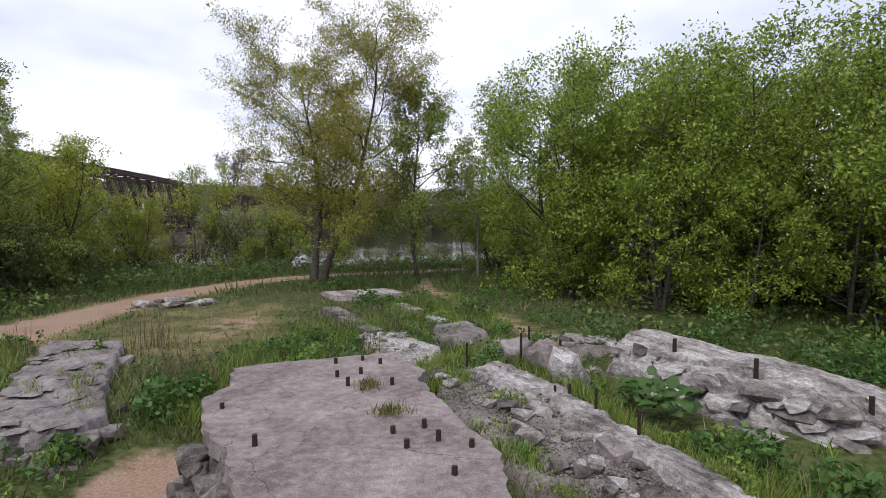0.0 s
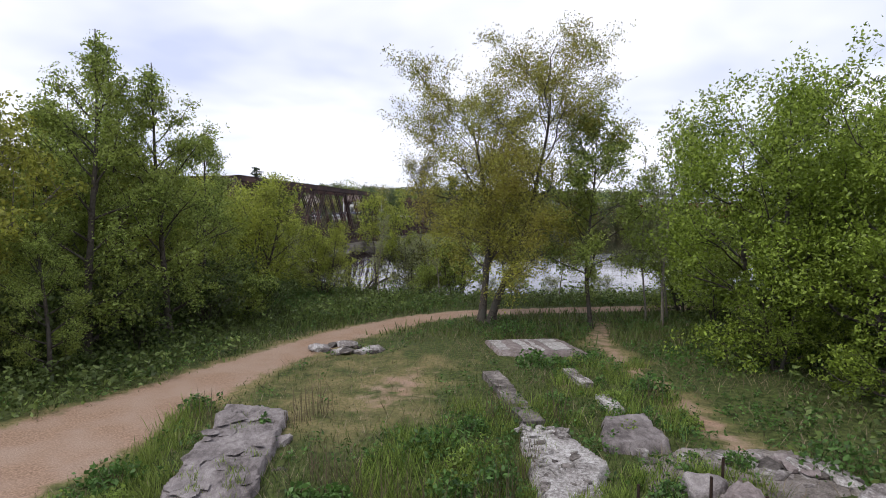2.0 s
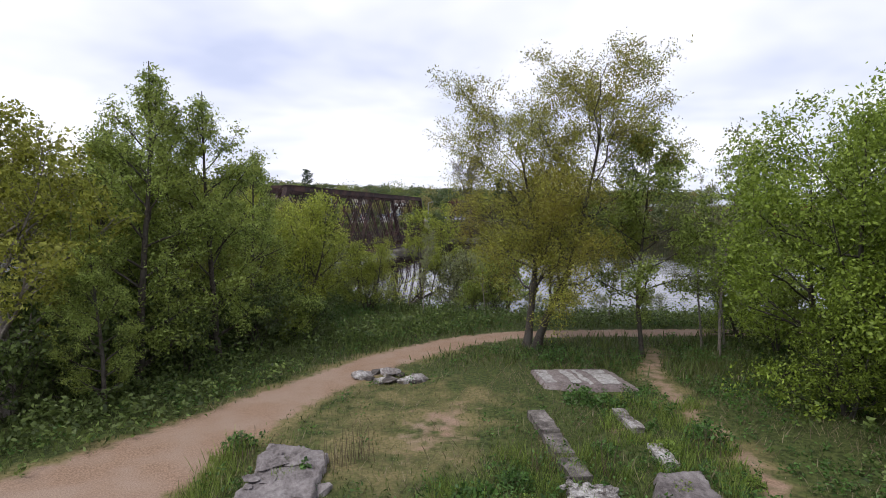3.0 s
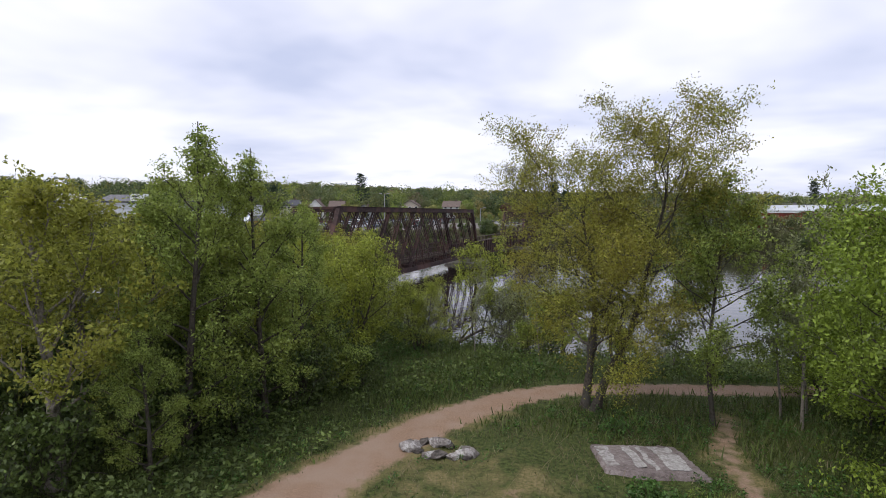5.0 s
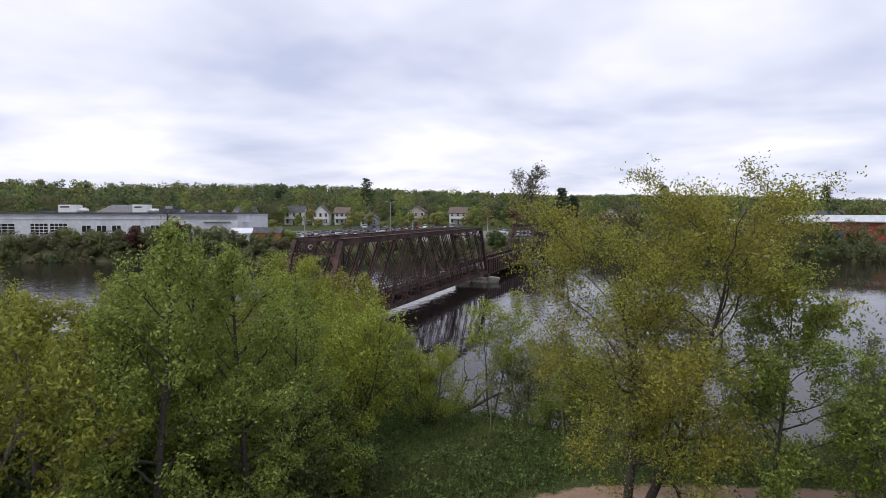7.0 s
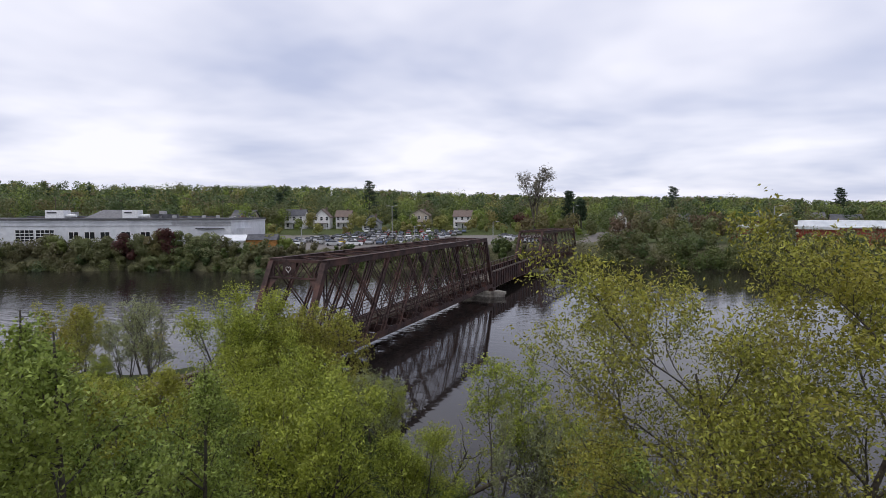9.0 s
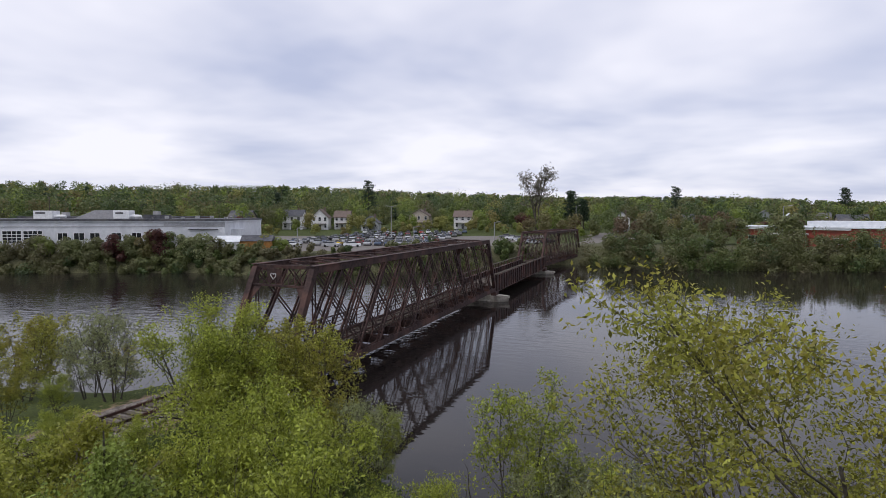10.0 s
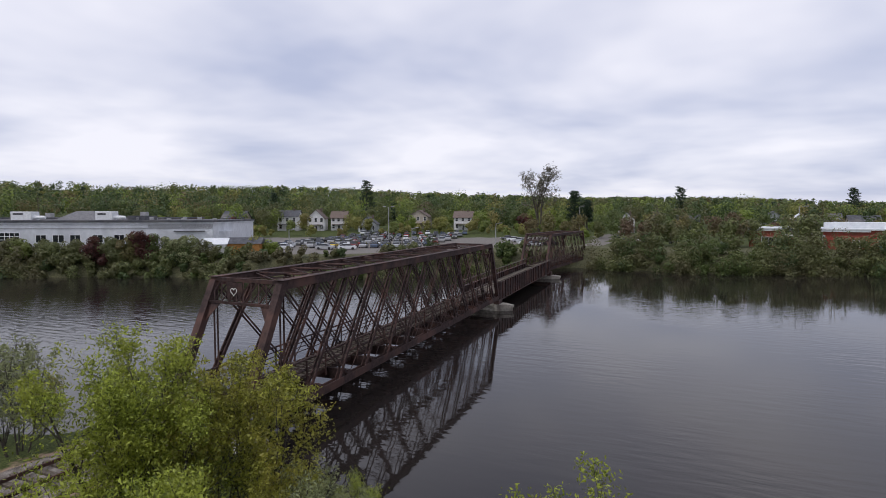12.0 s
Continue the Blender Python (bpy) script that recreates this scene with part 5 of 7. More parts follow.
# darker trees behind the trail
alder = tree("alder_tree", "tall dark green riverside tree with a pointed top", "tree", -12.7, 19.2, 41, 9.5, 2.3, M_LEAF_DARK, 24000, 0.102, radius=0.11, limbs=28, clear=0.05, angle=66, twigs=5, fluff=0.16, profile=0.77, tipw=0.06, wobble=0.06, fine=True, group="trees behind the trail")
for x, y, s, r in ((-13.8, 22.0, 0.94, 80), (-11.9, 21.9, 0.93, 200), (-15.6, 20.2, 0.84, 310), (-12.6, 24.6, 0.78, 20), (-17.6, 23.4, 0.86, 260), (-11.6, 17.0, 0.5, 100)):
    replant(alder, x, y, s, r)
oak = tree("oak_tree", "broad tree with thin yellow-brown spring leaves", "tree", -13.6, 15.8, 51, 7.9, 2.9, M_LEAF_GOLD, 13000, 0.132, M_BARKPALE, radius=0.17, limbs=15, clear=0.22, angle=60, twigs=6, fluff=0.16, lean=(-0.08, 0.05), group="trees behind the trail")
for x, y, s, r in ((-17.2, 27.8, 0.80, 120), (-24.5, 21.0, 0.95, 50), (-18.0, 15.6, 1.08, 75), (-16.6, 19.0, 0.95, 30), (-20.6, 25.4, 0.90, 140), (-16.2, 24.6, 0.88, 330), (-21.0, 19.5, 0.95, 290)):
    replant(oak, x, y, s, r)

# lime-green willows by the water
willow = tree("willow_tree", "spreading lime-green willow on the river bank", "tree", -13.4, 29.4, 61, 6.1, 2.8, M_LEAF_LIME, 21000, 0.125, stems=4, radius=0.10, limbs=11, clear=0.10, split=0.5, angle=60, twigs=6, fluff=0.2, narrow=0.4, group="willows")
for x, y, s, r in ((-16.6, 32.0, 0.96, 100), (-15.6, 34.6, 0.80, 210), (-19.2, 35.0, 0.74, 330), (-23.8, 37.9, 1.06, 60), (-11.3, 33.0, 0.62, 270), (-19.6, 26.4, 0.95, 150), (-17.2, 41.2, 0.52, 20), (-23.0, 38.6, 0.92, 190), (-28.4, 34.2, 0.34, 280), (-23.8, 33.6, 0.42, 15), (-26.2, 32.4, 0.36, 75), (-34.2, 37.6, 0.30, 130)):
    replant(willow, x, y, s, r)

# a willow fallen out over the water
lean_w = thing("leaning_willow", -11.9, 37.0, -0.5, "willow trunk leaning low over the water", "tree")
rng_l = np.random.default_rng(5)
twig_l = Wood()
tips_l = []
for d, ln, r in (((0.92, 0.05, 0.42), 3.9, 0.16), ((0.9, 0.25, 0.22), 3.2, 0.12), ((0.5, 0.3, 0.8), 2.6, 0.08)):
    pth = path_from(rng_l, (0, 0, -0.3), np.array(d) / np.linalg.norm(d), ln, 10, 0.10, 0.03)
    w = Wood()
    w.tube(pth, np.linspace(r, 0.03, 11), 7)
    part("stem", w.mesh("stem"), M_BARK, lean_w)
    for k in range(9):
        q = pth[3 + k % 8]
        tw = path_from(rng_l, q, tilted(rng_l, pth[4] - pth[3], radians(60), k * 2.4), rng_l.uniform(0.8, 1.7), 5, 0.2, 0.12)
        twig_l.tube(tw, np.linspace(0.03, 0.006, 6), 4)
        tips_l.append(tw[1:])
tagged(part("twig_tangle", twig_l.mesh("twig_tangle"), M_BARK, lean_w), kind="stuff")
part("crown", leaf_mesh("crown", leaves_on(tips_l, 1500, 0.2, rng_l), 0.11, rng_l, 0.3, 0.4), M_LEAF_LIME, lean_w)

# slim lime willows at the water's edge, bare below
slim = tree("willow_tree", "slim lime-green willow with a bare stem at the shore", "tree", -9.4, 36.8, 63, 6.5, 1.6, M_LEAF_LIME, 6500, 0.12, stems=2, radius=0.06, limbs=11, clear=0.38, split=0.18, base_gap=0.12, angle=50, twigs=5, fluff=0.17, narrow=0.4, group="willows")
for x, y, s, r in ((-8.2, 38.4, 0.82, 120), (-6.6, 37.8, 0.76, 230), (-5.2, 37.4, 0.62, 20)):
    replant(slim, x, y, s, r)
# shrubs on the bank
shrub = tree("shrub", "dense bank shrub in fresh leaf", "shrub", -20.7, 41.0, 71, 6.2, 2.6, M_LEAF_OLIVE, 9000, 0.14, stems=5, radius=0.05, limbs=8, clear=0.08, split=0.45, twigs=4, fluff=0.16, group="bank shrubs")
for x, y, s, r in ((-23.6, 43.0, 0.80, 130), (-22.0, 40.2, 0.85, 40), (-18.2, 39.4, 0.55, 210), (-37.5, 43.5, 0.5, 70), (-36.5, 36.5, 0.55, 170), (-34.4, 33.0, 0.45, 99), (-40.5, 39.8, 0.85, 15), (-43.0, 42.5, 0.8, 120)):
    replant(shrub, x, y, s, r)
gshrub = tree("shrub", "grey-green willow shrub at the water's edge", "shrub", -16.2, 38.8, 72, 3.6, 1.5, M_LEAF_GREY, 4600, 0.13, stems=6, radius=0.035, limbs=7, clear=0.15, split=0.35, twigs=4, fluff=0.13, narrow=0.3, group="bank shrubs")
for x, y, s, r in ((-7.9, 37.6, 1.2, 50), (-6.2, 37.2, 1.3, 110), (-5.6, 36.8, 0.5, 190), (-33.2, 40.0, 1.35, 10), (-3.2, 37.0, 0.45, 230), (0.6, 37.6, 0.4, 20), (3.4, 38.6, 0.45, 95), (-36.6, 41.0, 1.1, 140), (-19.0, 41.5, 0.8, 33)):
    replant(gshrub, x, y, s, r)
dshrub = tree("shrub", "leafy green bank shrub", "shrub", -4.6, 35.6, 73, 3.4, 1.9, M_LEAF_DARK, 4200, 0.17, stems=4, radius=0.05, limbs=9, clear=0.08, split=0.4, twigs=4, fluff=0.17, group="bank shrubs")
for x, y, s, r in ((-6.0, 34.8, 0.5, 80), (-1.4, 35.4, 0.42, 200), (7.8, 35.8, 1.1, 30), (-21.6, 25.6, 1.0, 160), (-17.2, 15.6, 0.7, 10), (-15.0, 13.6, 0.6, 250), (-10.9, 25.6, 0.55, 140), (9.6, 27.6, 0.8, 75), (-22.8, 17.0, 1.0, 222), (7.2, 28.5, 0.8, 12), (11.5, 32.5, 1.1, 312), (16.0, 33.5, 1.2, 70)):
    replant(dshrub, x, y, s, r)
# shrubs below maples and alders: their dark leaf colour stands for canopy shade
ushrub = tree("shrub", "shrub under the trees, its leaf colour darkened for shade", "shrub", 11.8, 20.6, 74, 2.6, 1.7, M_LEAF_SHADE_TINT, 2600, 0.175, stems=5, radius=0.03, limbs=8, clear=0.05, split=0.5, twigs=3, fluff=0.2, group="shade shrubs")
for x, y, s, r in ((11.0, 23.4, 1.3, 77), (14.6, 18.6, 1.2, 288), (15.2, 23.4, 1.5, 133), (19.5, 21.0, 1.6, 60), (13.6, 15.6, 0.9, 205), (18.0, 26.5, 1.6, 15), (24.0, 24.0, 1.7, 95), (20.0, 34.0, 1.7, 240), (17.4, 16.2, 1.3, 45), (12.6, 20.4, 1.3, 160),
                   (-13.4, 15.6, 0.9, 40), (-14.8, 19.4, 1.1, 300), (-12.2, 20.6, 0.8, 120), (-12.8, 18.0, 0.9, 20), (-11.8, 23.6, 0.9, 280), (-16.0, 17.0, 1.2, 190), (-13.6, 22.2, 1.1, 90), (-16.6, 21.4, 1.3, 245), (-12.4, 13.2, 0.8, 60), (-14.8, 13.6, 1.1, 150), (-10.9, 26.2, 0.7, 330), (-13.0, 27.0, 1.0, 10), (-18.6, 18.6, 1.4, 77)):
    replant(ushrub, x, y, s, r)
# thin saplings between the trail and the river
sap = tree("sapling", "thin pale sapling in sparse leaf", "tree", 5.0, 27.9, 81, 8.4, 1.2, M_LEAF_GREY, 2400, 0.11, M_BARKPALE, radius=0.05, limbs=16, clear=0.3, angle=40, twigs=3, group="saplings")
for x, y, s, r in ((4.5, 28.6, 0.80, 50), (5.4, 29.4, 0.75, 120), (7.2, 31.6, 0.98, 200), (-8.4, 33.6, 0.55, 20), (-5.0, 33.4, 0.55, 80), (1.0, 34.2, 0.6, 260)):
    replant(sap, x, y, s, r)


# ---------- grass and weeds ----------
def clear_of_stone(x, y):
    """True where weeds may stand: off the trail and off the footings."""
    bad = in_poly(SLAB_POLY, x, y) | in_poly(WALL_POLY, x, y) | in_poly(PAD_POLY, x, y)
    bad |= in_poly([(2.35, 16.6), (3.15, 16.9), (3.35, 15.6), (2.35, 15.3)], x, y)
    bad |= in_poly([(0.75, 15.7), (1.5, 15.9), (2.2, 14.4), (2.0, 13.1), (1.5, 12.7), (1.25, 13.6)], x, y)
    bad |= ((x - 6.35) * 0.407 - (y - 11.0) * 0.914) ** 2 / 2.7 ** 2 + ((x - 6.35) * 0.914 + (y - 11.0) * 0.407) ** 2 / 1.3 ** 2 < 1
    bad |= ((x + 1.45) / 0.85) ** 4 + ((y - 9.7) / 1.5) ** 4 < 0.5 + 0.5 * vnoise(x * 5, y * 5, 3)
    return ~bad


def trail_half(y):
    return np.interp(y, [5, 13, 17, 20, 24, 30], [1.7, 1.65, 1.15, 0.92, 0.9, 0.7])


def scatter(seed, n, x0, x1, y0, y1):
    rng = np.random.default_rng(seed)
    x, y = rng.uniform(x0, x1, n), rng.uniform(y0, y1, n)
    d = along(TRAIL, x, y) - trail_half(y)
    ok = clear_of_stone(x, y) & (d > -0.25 + 0.9 * rng.random(n) ** 1.5) & (along(FOOTPATH, x, y) > 0.6 * rng.random(n) ** 0.5) & (near_shore(x) - y > -0.4)
    return x[ok], y[ok], d[ok], rng


def blades(name, label, x, y, h, lean, width, material, rng):
    n = len(x)
    z = height(x, y) - 0.02
    a = rng.uniform(0, math.tau, n)
    s = np.stack([np.cos(a), np.sin(a), np.zeros(n)], -1) * (width * rng.uniform(0.6, 1.3, n))[:, None]
    base = np.stack([x, y, z], -1)
    b = rng.uniform(0, math.tau, n)
    tip = base + np.stack([np.cos(b) * lean * h, np.sin(b) * lean * h, h], -1)
    mid = base * 0.45 + tip * 0.55 + np.array([0, 0, 0.06]) * h[:, None]
    v = np.stack([base - s, base + s, mid + s * 0.7, tip, mid - s * 0.7], 1).reshape(-1, 3)
    i = np.arange(n)[:, None] * 5
    me = mesh_np(name, v, i + np.array([[0, 1, 2, 4]]), i + np.array([[4, 2, 3]]))
    me.materials.append(material)
    return tagged(new(name, me), label, "grass", kind="stuff")


def patch(x, y, s, seed):
    """Soft random patches, 0 to 1."""
    r = np.random.default_rng(seed)
    v = np.zeros(np.shape(x))
    for _ in range(7):
        a = r.uniform(0, math.tau)
        k = r.uniform(0.6, 1.8) / s
        v += np.sin((x * math.cos(a) + y * math.sin(a)) * k + r.uniform(0, 6))
    return np.clip(0.5 + v / 6, 0, 1)


def mown(x, y):
    """How trodden the open lawn is."""
    return np.exp(-((np.abs(x + 3.5) / 2.9) ** 3 + (np.abs(y - 18.6) / 5.2) ** 3))


gx_, gy_, gd_, rg = scatter(1, 110000, -14, 13, 4, 34)
keep = rg.random(len(gx_)) < np.clip(0.25 + 0.9 * patch(gx_, gy_, 1.6, 2), 0, 1) * (1 - 0.75 * mown(gx_, gy_))
gx_, gy_ = gx_[keep], gy_[keep]
gh = (0.07 + 0.20 * patch(gx_, gy_, 2.2, 3)) * rg.uniform(0.6, 1.3, len(gx_)) * (1 - 0.7 * mown(gx_, gy_)) * np.clip(0.45 + gd_[keep] * 0.9, 0.4, 1)
blades("grass", "uneven green spring grass", gx_, gy_, gh, 0.45, 0.010, M_GRASS, rg)
gx_, gy_, gd_, rg = scatter(5, 36000, -30, 30, 24, 50)
gh = (0.16 + 0.3 * patch(gx_, gy_, 2.0, 4)) * rg.uniform(0.6, 1.3, len(gx_))
blades("grass", "long bank grass", gx_, gy_, gh, 0.4, 0.022, M_GRASS, rg)
gx_, gy_, gd_, rg = scatter(6, 30000, -9.5, 3.2, 8, 24)
keep = rg.random(len(gx_)) < np.clip(0.1 + mown(gx_, gy_), 0, 0.8) * 0.5 * (0.3 + patch(gx_, gy_, 0.9, 15))
gx_, gy_ = gx_[keep], gy_[keep]
blades("dry_grass", "short dry yellow grass", gx_, gy_, rg.uniform(0.02, 0.09, len(gx_)), 0.7, 0.008, M_DRY, rg)

gx_, gy_, gd_, rg = scatter(12, 26000, -9, 8, 7, 30)
keep = rg.random(len(gx_)) < (0.25 + 0.75 * patch(gx_, gy_, 0.8, 19)) * (1 - 0.5 * mown(gx_, gy_))
gx_, gy_ = gx_[keep], gy_[keep]
blades("dead_grass", "thin dead straw among the grass", gx_, gy_, rg.uniform(0.06, 0.30, len(gx_)), 0.8, 0.006, M_STRAW, rg)

# rank grass round the footings, and tufts in the cracks
def tufts(name, label, places, n, radius_, h0, h1, material, seed, z=None):
    r = np.random.default_rng(seed)
    x = np.concatenate([r.normal(px, radius_, n) for px, py in places])
    y = np.concatenate([r.normal(py, radius_, n) for px, py in places])
    ob = blades(name, label, x, y, r.uniform(h0, h1, len(x)), 0.45, 0.007, material, r)
    if z is not None:
        ob.location.z = z
    return ob


rt = random.Random(31)
edge_spots = [(2.45 + rt.uniform(-0.15, 0.35) - (y_ - 8) * 0.10, y_) for y_ in np.arange(6.5, 12.6, 0.16)]
edge_spots += [(-1.1 + rt.uniform(-0.7, 0.2), y_) for y_ in np.arange(11.5, 15.5, 0.11)]
edge_spots += [(-3.9 - (y_ - 11.0) * 0.42 + rt.uniform(-0.9, -0.2), y_) for y_ in np.arange(9.4, 16.0, 0.15)]
edge_spots += [(rt.uniform(4.2, 5.3), rt.uniform(5.5, 9.5)) for _ in range(46)] + [(rt.uniform(2.6, 4.6), rt.uniform(11.9, 15.0)) for _ in range(50)]
edge_spots += [(rt.uniform(-1.0, 1.2), rt.uniform(12.8, 17.5)) for _ in range(50)] + [(rt.uniform(1.0, 4.0), rt.uniform(16.5, 21.5)) for _ in range(50)]
tufts("grass_tufts", "rank green grass tufts round the old footings", edge_spots, 70, 0.14, 0.08, 0.40, M_TUFT, 41)
tufts("slab_grass", "dry grass tufts in the slab's cracks", [(0.93, 10.3), (1.02, 10.32), (0.96, 10.22), (1.20, 9.4), (1.28, 9.45), (1.14, 9.42)], 60, 0.07, 0.03, 0.10, M_DRY, 42, SLAB_Z - 0.28)
tufts("wall_grass", "small weeds rooted in the wall top", [(-4.6, 14.6), (-4.5, 14.9), (-3.6, 12.9), (-3.4, 12.5), (-3.9, 12.2), (-2.9, 11.2), (-3.2, 10.9), (-4.05, 11.4), (-2.6, 10.3), (-3.1, 12.0), (-2.95, 11.7), (-3.7, 13.6), (-3.95, 13.1), (-4.2, 12.6), (-4.75, 15.2), (-3.45, 11.2), (-2.75, 11.5)], 60, 0.09, 0.05, 0.22, M_TUFT, 43, 0.13)
tufts("ruin_grass", "weeds on the toppled block", [(7.6, 9.7), (7.4, 9.3), (7.0, 9.0), (6.6, 8.9), (6.0, 9.4)], 45, 0.09, 0.05, 0.2, M_TUFT, 44, 0.12)

footing_spots = [(3.1 + rt.uniform(-0.5, 0.05) * (1 - f) - 0.55 * (1 - f), 7.2 + 3.1 * (1 - f)) for f in (rt.random() for _ in range(46))]
footing_spots += [(3.85 + rt.uniform(-0.12, 0.16) + (11.6 - y_) * 0.16, y_) for y_ in np.arange(8.2, 12.2, 0.09)]
footing_spots += [(rt.uniform(1.7, 2.35), rt.uniform(11.7, 13.6)) for _ in range(34)]
tufts("footing_grass", "fresh green grass tufts on the gravel footing", footing_spots, 42, 0.08, 0.04, 0.20, M_TUFT, 45, 0.25)
rp = np.random.default_rng(46)
pf = rp.random(2600)
px_, py_ = 2.35 + pf * 1.55 + rp.normal(size=2600) * 0.34, 12.2 - pf * 5.6 + rp.normal(size=2600) * 0.3
pebble = np.array([(1, 0, 0), (-1, 0, 0), (0, 0.8, 0), (0, -0.8, 0), (0, 0, 0.6), (0, 0, -0.5)])
pv = pebble[None] * (0.012 + 0.028 * rp.random((2600, 1, 1)) ** 2) * rp.uniform(0.6, 1.3, (2600, 6, 1))
ca, sa = np.cos(pf * 900)[:, None], np.sin(pf * 900)[:, None]
pv = np.stack([pv[..., 0] * ca - pv[..., 1] * sa + px_[:, None], pv[..., 0] * sa + pv[..., 1] * ca + py_[:, None], pv[..., 2] + 0.588 + rp.uniform(-0.012, 0.016, (2600, 1))], -1)
facets = np.array([(0, 2, 4), (2, 1, 4), (1, 3, 4), (3, 0, 4), (2, 0, 5), (1, 2, 5), (3, 1, 5), (0, 3, 5)])
peb = mesh_np("gravel", pv.reshape(-1, 3), None, (np.arange(2600)[:, None, None] * 6 + facets).reshape(-1, 3))
peb.materials.append(surface("pebble", (0.10, 0.085, 0.075), (0.42, 0.39, 0.36), 30.0, None, 1, 0.95, 0.3, island=0.6))
tagged(new("gravel", peb), "loose grey and buff gravel on the crumbled footing", "gravel", kind="stuff")

# leafy weeds: small leaves in mounds
wx_, wy_, wd_, rg = scatter(9, 9000, -14, 13, 5, 34)
keep = rg.random(len(wx_)) < patch(wx_, wy_, 1.3, 8) ** 1.5 * (1 - mown(wx_, wy_)) * np.clip(wd_ - 0.1, 0, 1)
wx_, wy_ = wx_[keep], wy_[keep]
per = 20
cx, cy = np.repeat(wx_, per), np.repeat(wy_, per)
r_ = np.abs(rg.normal(size=len(cx))) * 0.15
a_ = rg.uniform(0, math.tau, len(cx))
hh_ = np.repeat(rg.uniform(0.12, 0.42, len(wx_)), per)
cz = height(cx, cy) + hh_ * rg.uniform(0.1, 1.0, len(cx)) * np.exp(-r_ * 1.5)
wme_ = leaf_mesh("weeds", np.stack([cx + r_ * np.cos(a_), cy + r_ * np.sin(a_), cz], -1), 0.085, rg, 0.0, 0.5, 0.5)
wme_.materials.append(M_LEAF_BROAD)
tagged(new("weeds", wme_), "leafy green weeds in mounds", "weeds", kind="stuff")
# undergrowth along the wood's edge
wx_, wy_, wd_, rg = scatter(10, 12000, -26, 24, 10, 40)
dens = np.clip((along([(-11.0, 8), (-10.8, 20), (-9.5, 26), (-5, 33), (6, 35)], wx_, wy_) < 2.2) * 1.0 + (wx_ < -11) * 0.55 + (wx_ > 5.5) * (wy_ > 13) * 0.45 + (wy_ > 33) * 0.5, 0, 1)
keep = rg.random(len(wx_)) < dens * (0.3 + 0.7 * patch(wx_, wy_, 2.0, 11))
wx_, wy_ = wx_[keep], wy_[keep]
per = 15
cx, cy = np.repeat(wx_, per), np.repeat(wy_, per)
r_ = np.abs(rg.normal(size=len(cx))) * 0.24
a_ = rg.uniform(0, math.tau, len(cx))
hh_ = np.repeat(rg.uniform(0.2, 0.75, len(wx_)), per)
cz = height(cx, cy) + hh_ * rg.uniform(0.1, 1.0, len(cx))
wme_ = leaf_mesh("undergrowth", np.stack([cx + r_ * np.cos(a_), cy + r_ * np.sin(a_), cz], -1), 0.15, rg, 0.1, 0.5, 0.3)
wme_.materials.append(M_LEAF_UNDER)
tagged(new("undergrowth", wme_), "low leafy undergrowth at the wood's edge", "undergrowth", kind="stuff")


def rosette(x, y, n, r, hgt, seed):
    """A burdock clump: big round-tipped leaves on bowed stems."""
    t = thing("burdock_plant", x, y, hz(x, y), "clump of large dark green burdock leaves", "plant", "burdock clumps")
    rg_ = random.Random(seed)
    for k in range(n):
        a = k * 2.4
        ln = rg_.uniform(0.45, 1.0) * 0.27
        bm = bmesh.new()
        pts = []
        for i in range(6):
            f = i / 5
            wd = ln * 0.42 * math.sin(math.pi * min(1, 0.16 + f * 0.84)) ** 0.7
            pts.append([bm.verts.new((sx * wd, f * ln, 0.10 * math.sin(f * 2.4) - 0.05 * abs(sx) * (1 if i else 0) + 0.03 * sx * sx)) for sx in (-1, 0, 1)])
        for p0, p1 in zip(pts, pts[1:]):
            for j in range(2):
                bm.faces.new((p0[j], p0[j + 1], p1[j + 1], p1[j]))
        lf = part("leaf", bm, M_LEAF_BROAD, t, smooth=True)
        rr = rg_.uniform(0.05, r)
        lf.matrix_basis = pose(rr * math.cos(a), rr * math.sin(a), hgt * rg_.uniform(0.35, 1.0), rg_.uniform(-35, 25), rg_.uniform(-25, 25), math.degrees(a) - 90)
    return t


for k, (x, y, n) in enumerate(((4.72, 11.15, 26), (4.92, 10.75, 22))):
    rosette(x, y, n, 0.32, 0.5, k)

def weed_mound(x, y, r, h, n, seed, leaf=0.10, mat_=None):
    t = thing("weed_clump", x, y, hz(x, y), "thick clump of dark green broad-leaved weeds", "weed", "weed clumps")
    rg_ = np.random.default_rng(seed)
    d = rg_.normal(size=(n, 3))
    d /= np.linalg.norm(d, axis=1, keepdims=True)
    d[:, 2] = np.abs(d[:, 2])
    c = d * np.array([r, r, h]) * rg_.uniform(0.45, 1.05, (n, 1))
    w = Wood()
    for k in range(18):
        w.tube(path_from(rg_, (rg_.normal() * r * 0.3, rg_.normal() * r * 0.3, -0.05), np.array([rg_.normal() * 0.3, rg_.normal() * 0.3, 1.0]), h * rg_.uniform(0.6, 1.0), 3, 0.1, 0.02), [0.008, 0.006, 0.005, 0.003], 3)
    tagged(part("stalk", w.mesh("stalk"), M_STALK, t), kind="stuff")
    part("leaves", leaf_mesh("leaves", c, leaf, rg_, 0.1, 0.6, 0.3), mat_ or M_LEAF_BROAD, t)


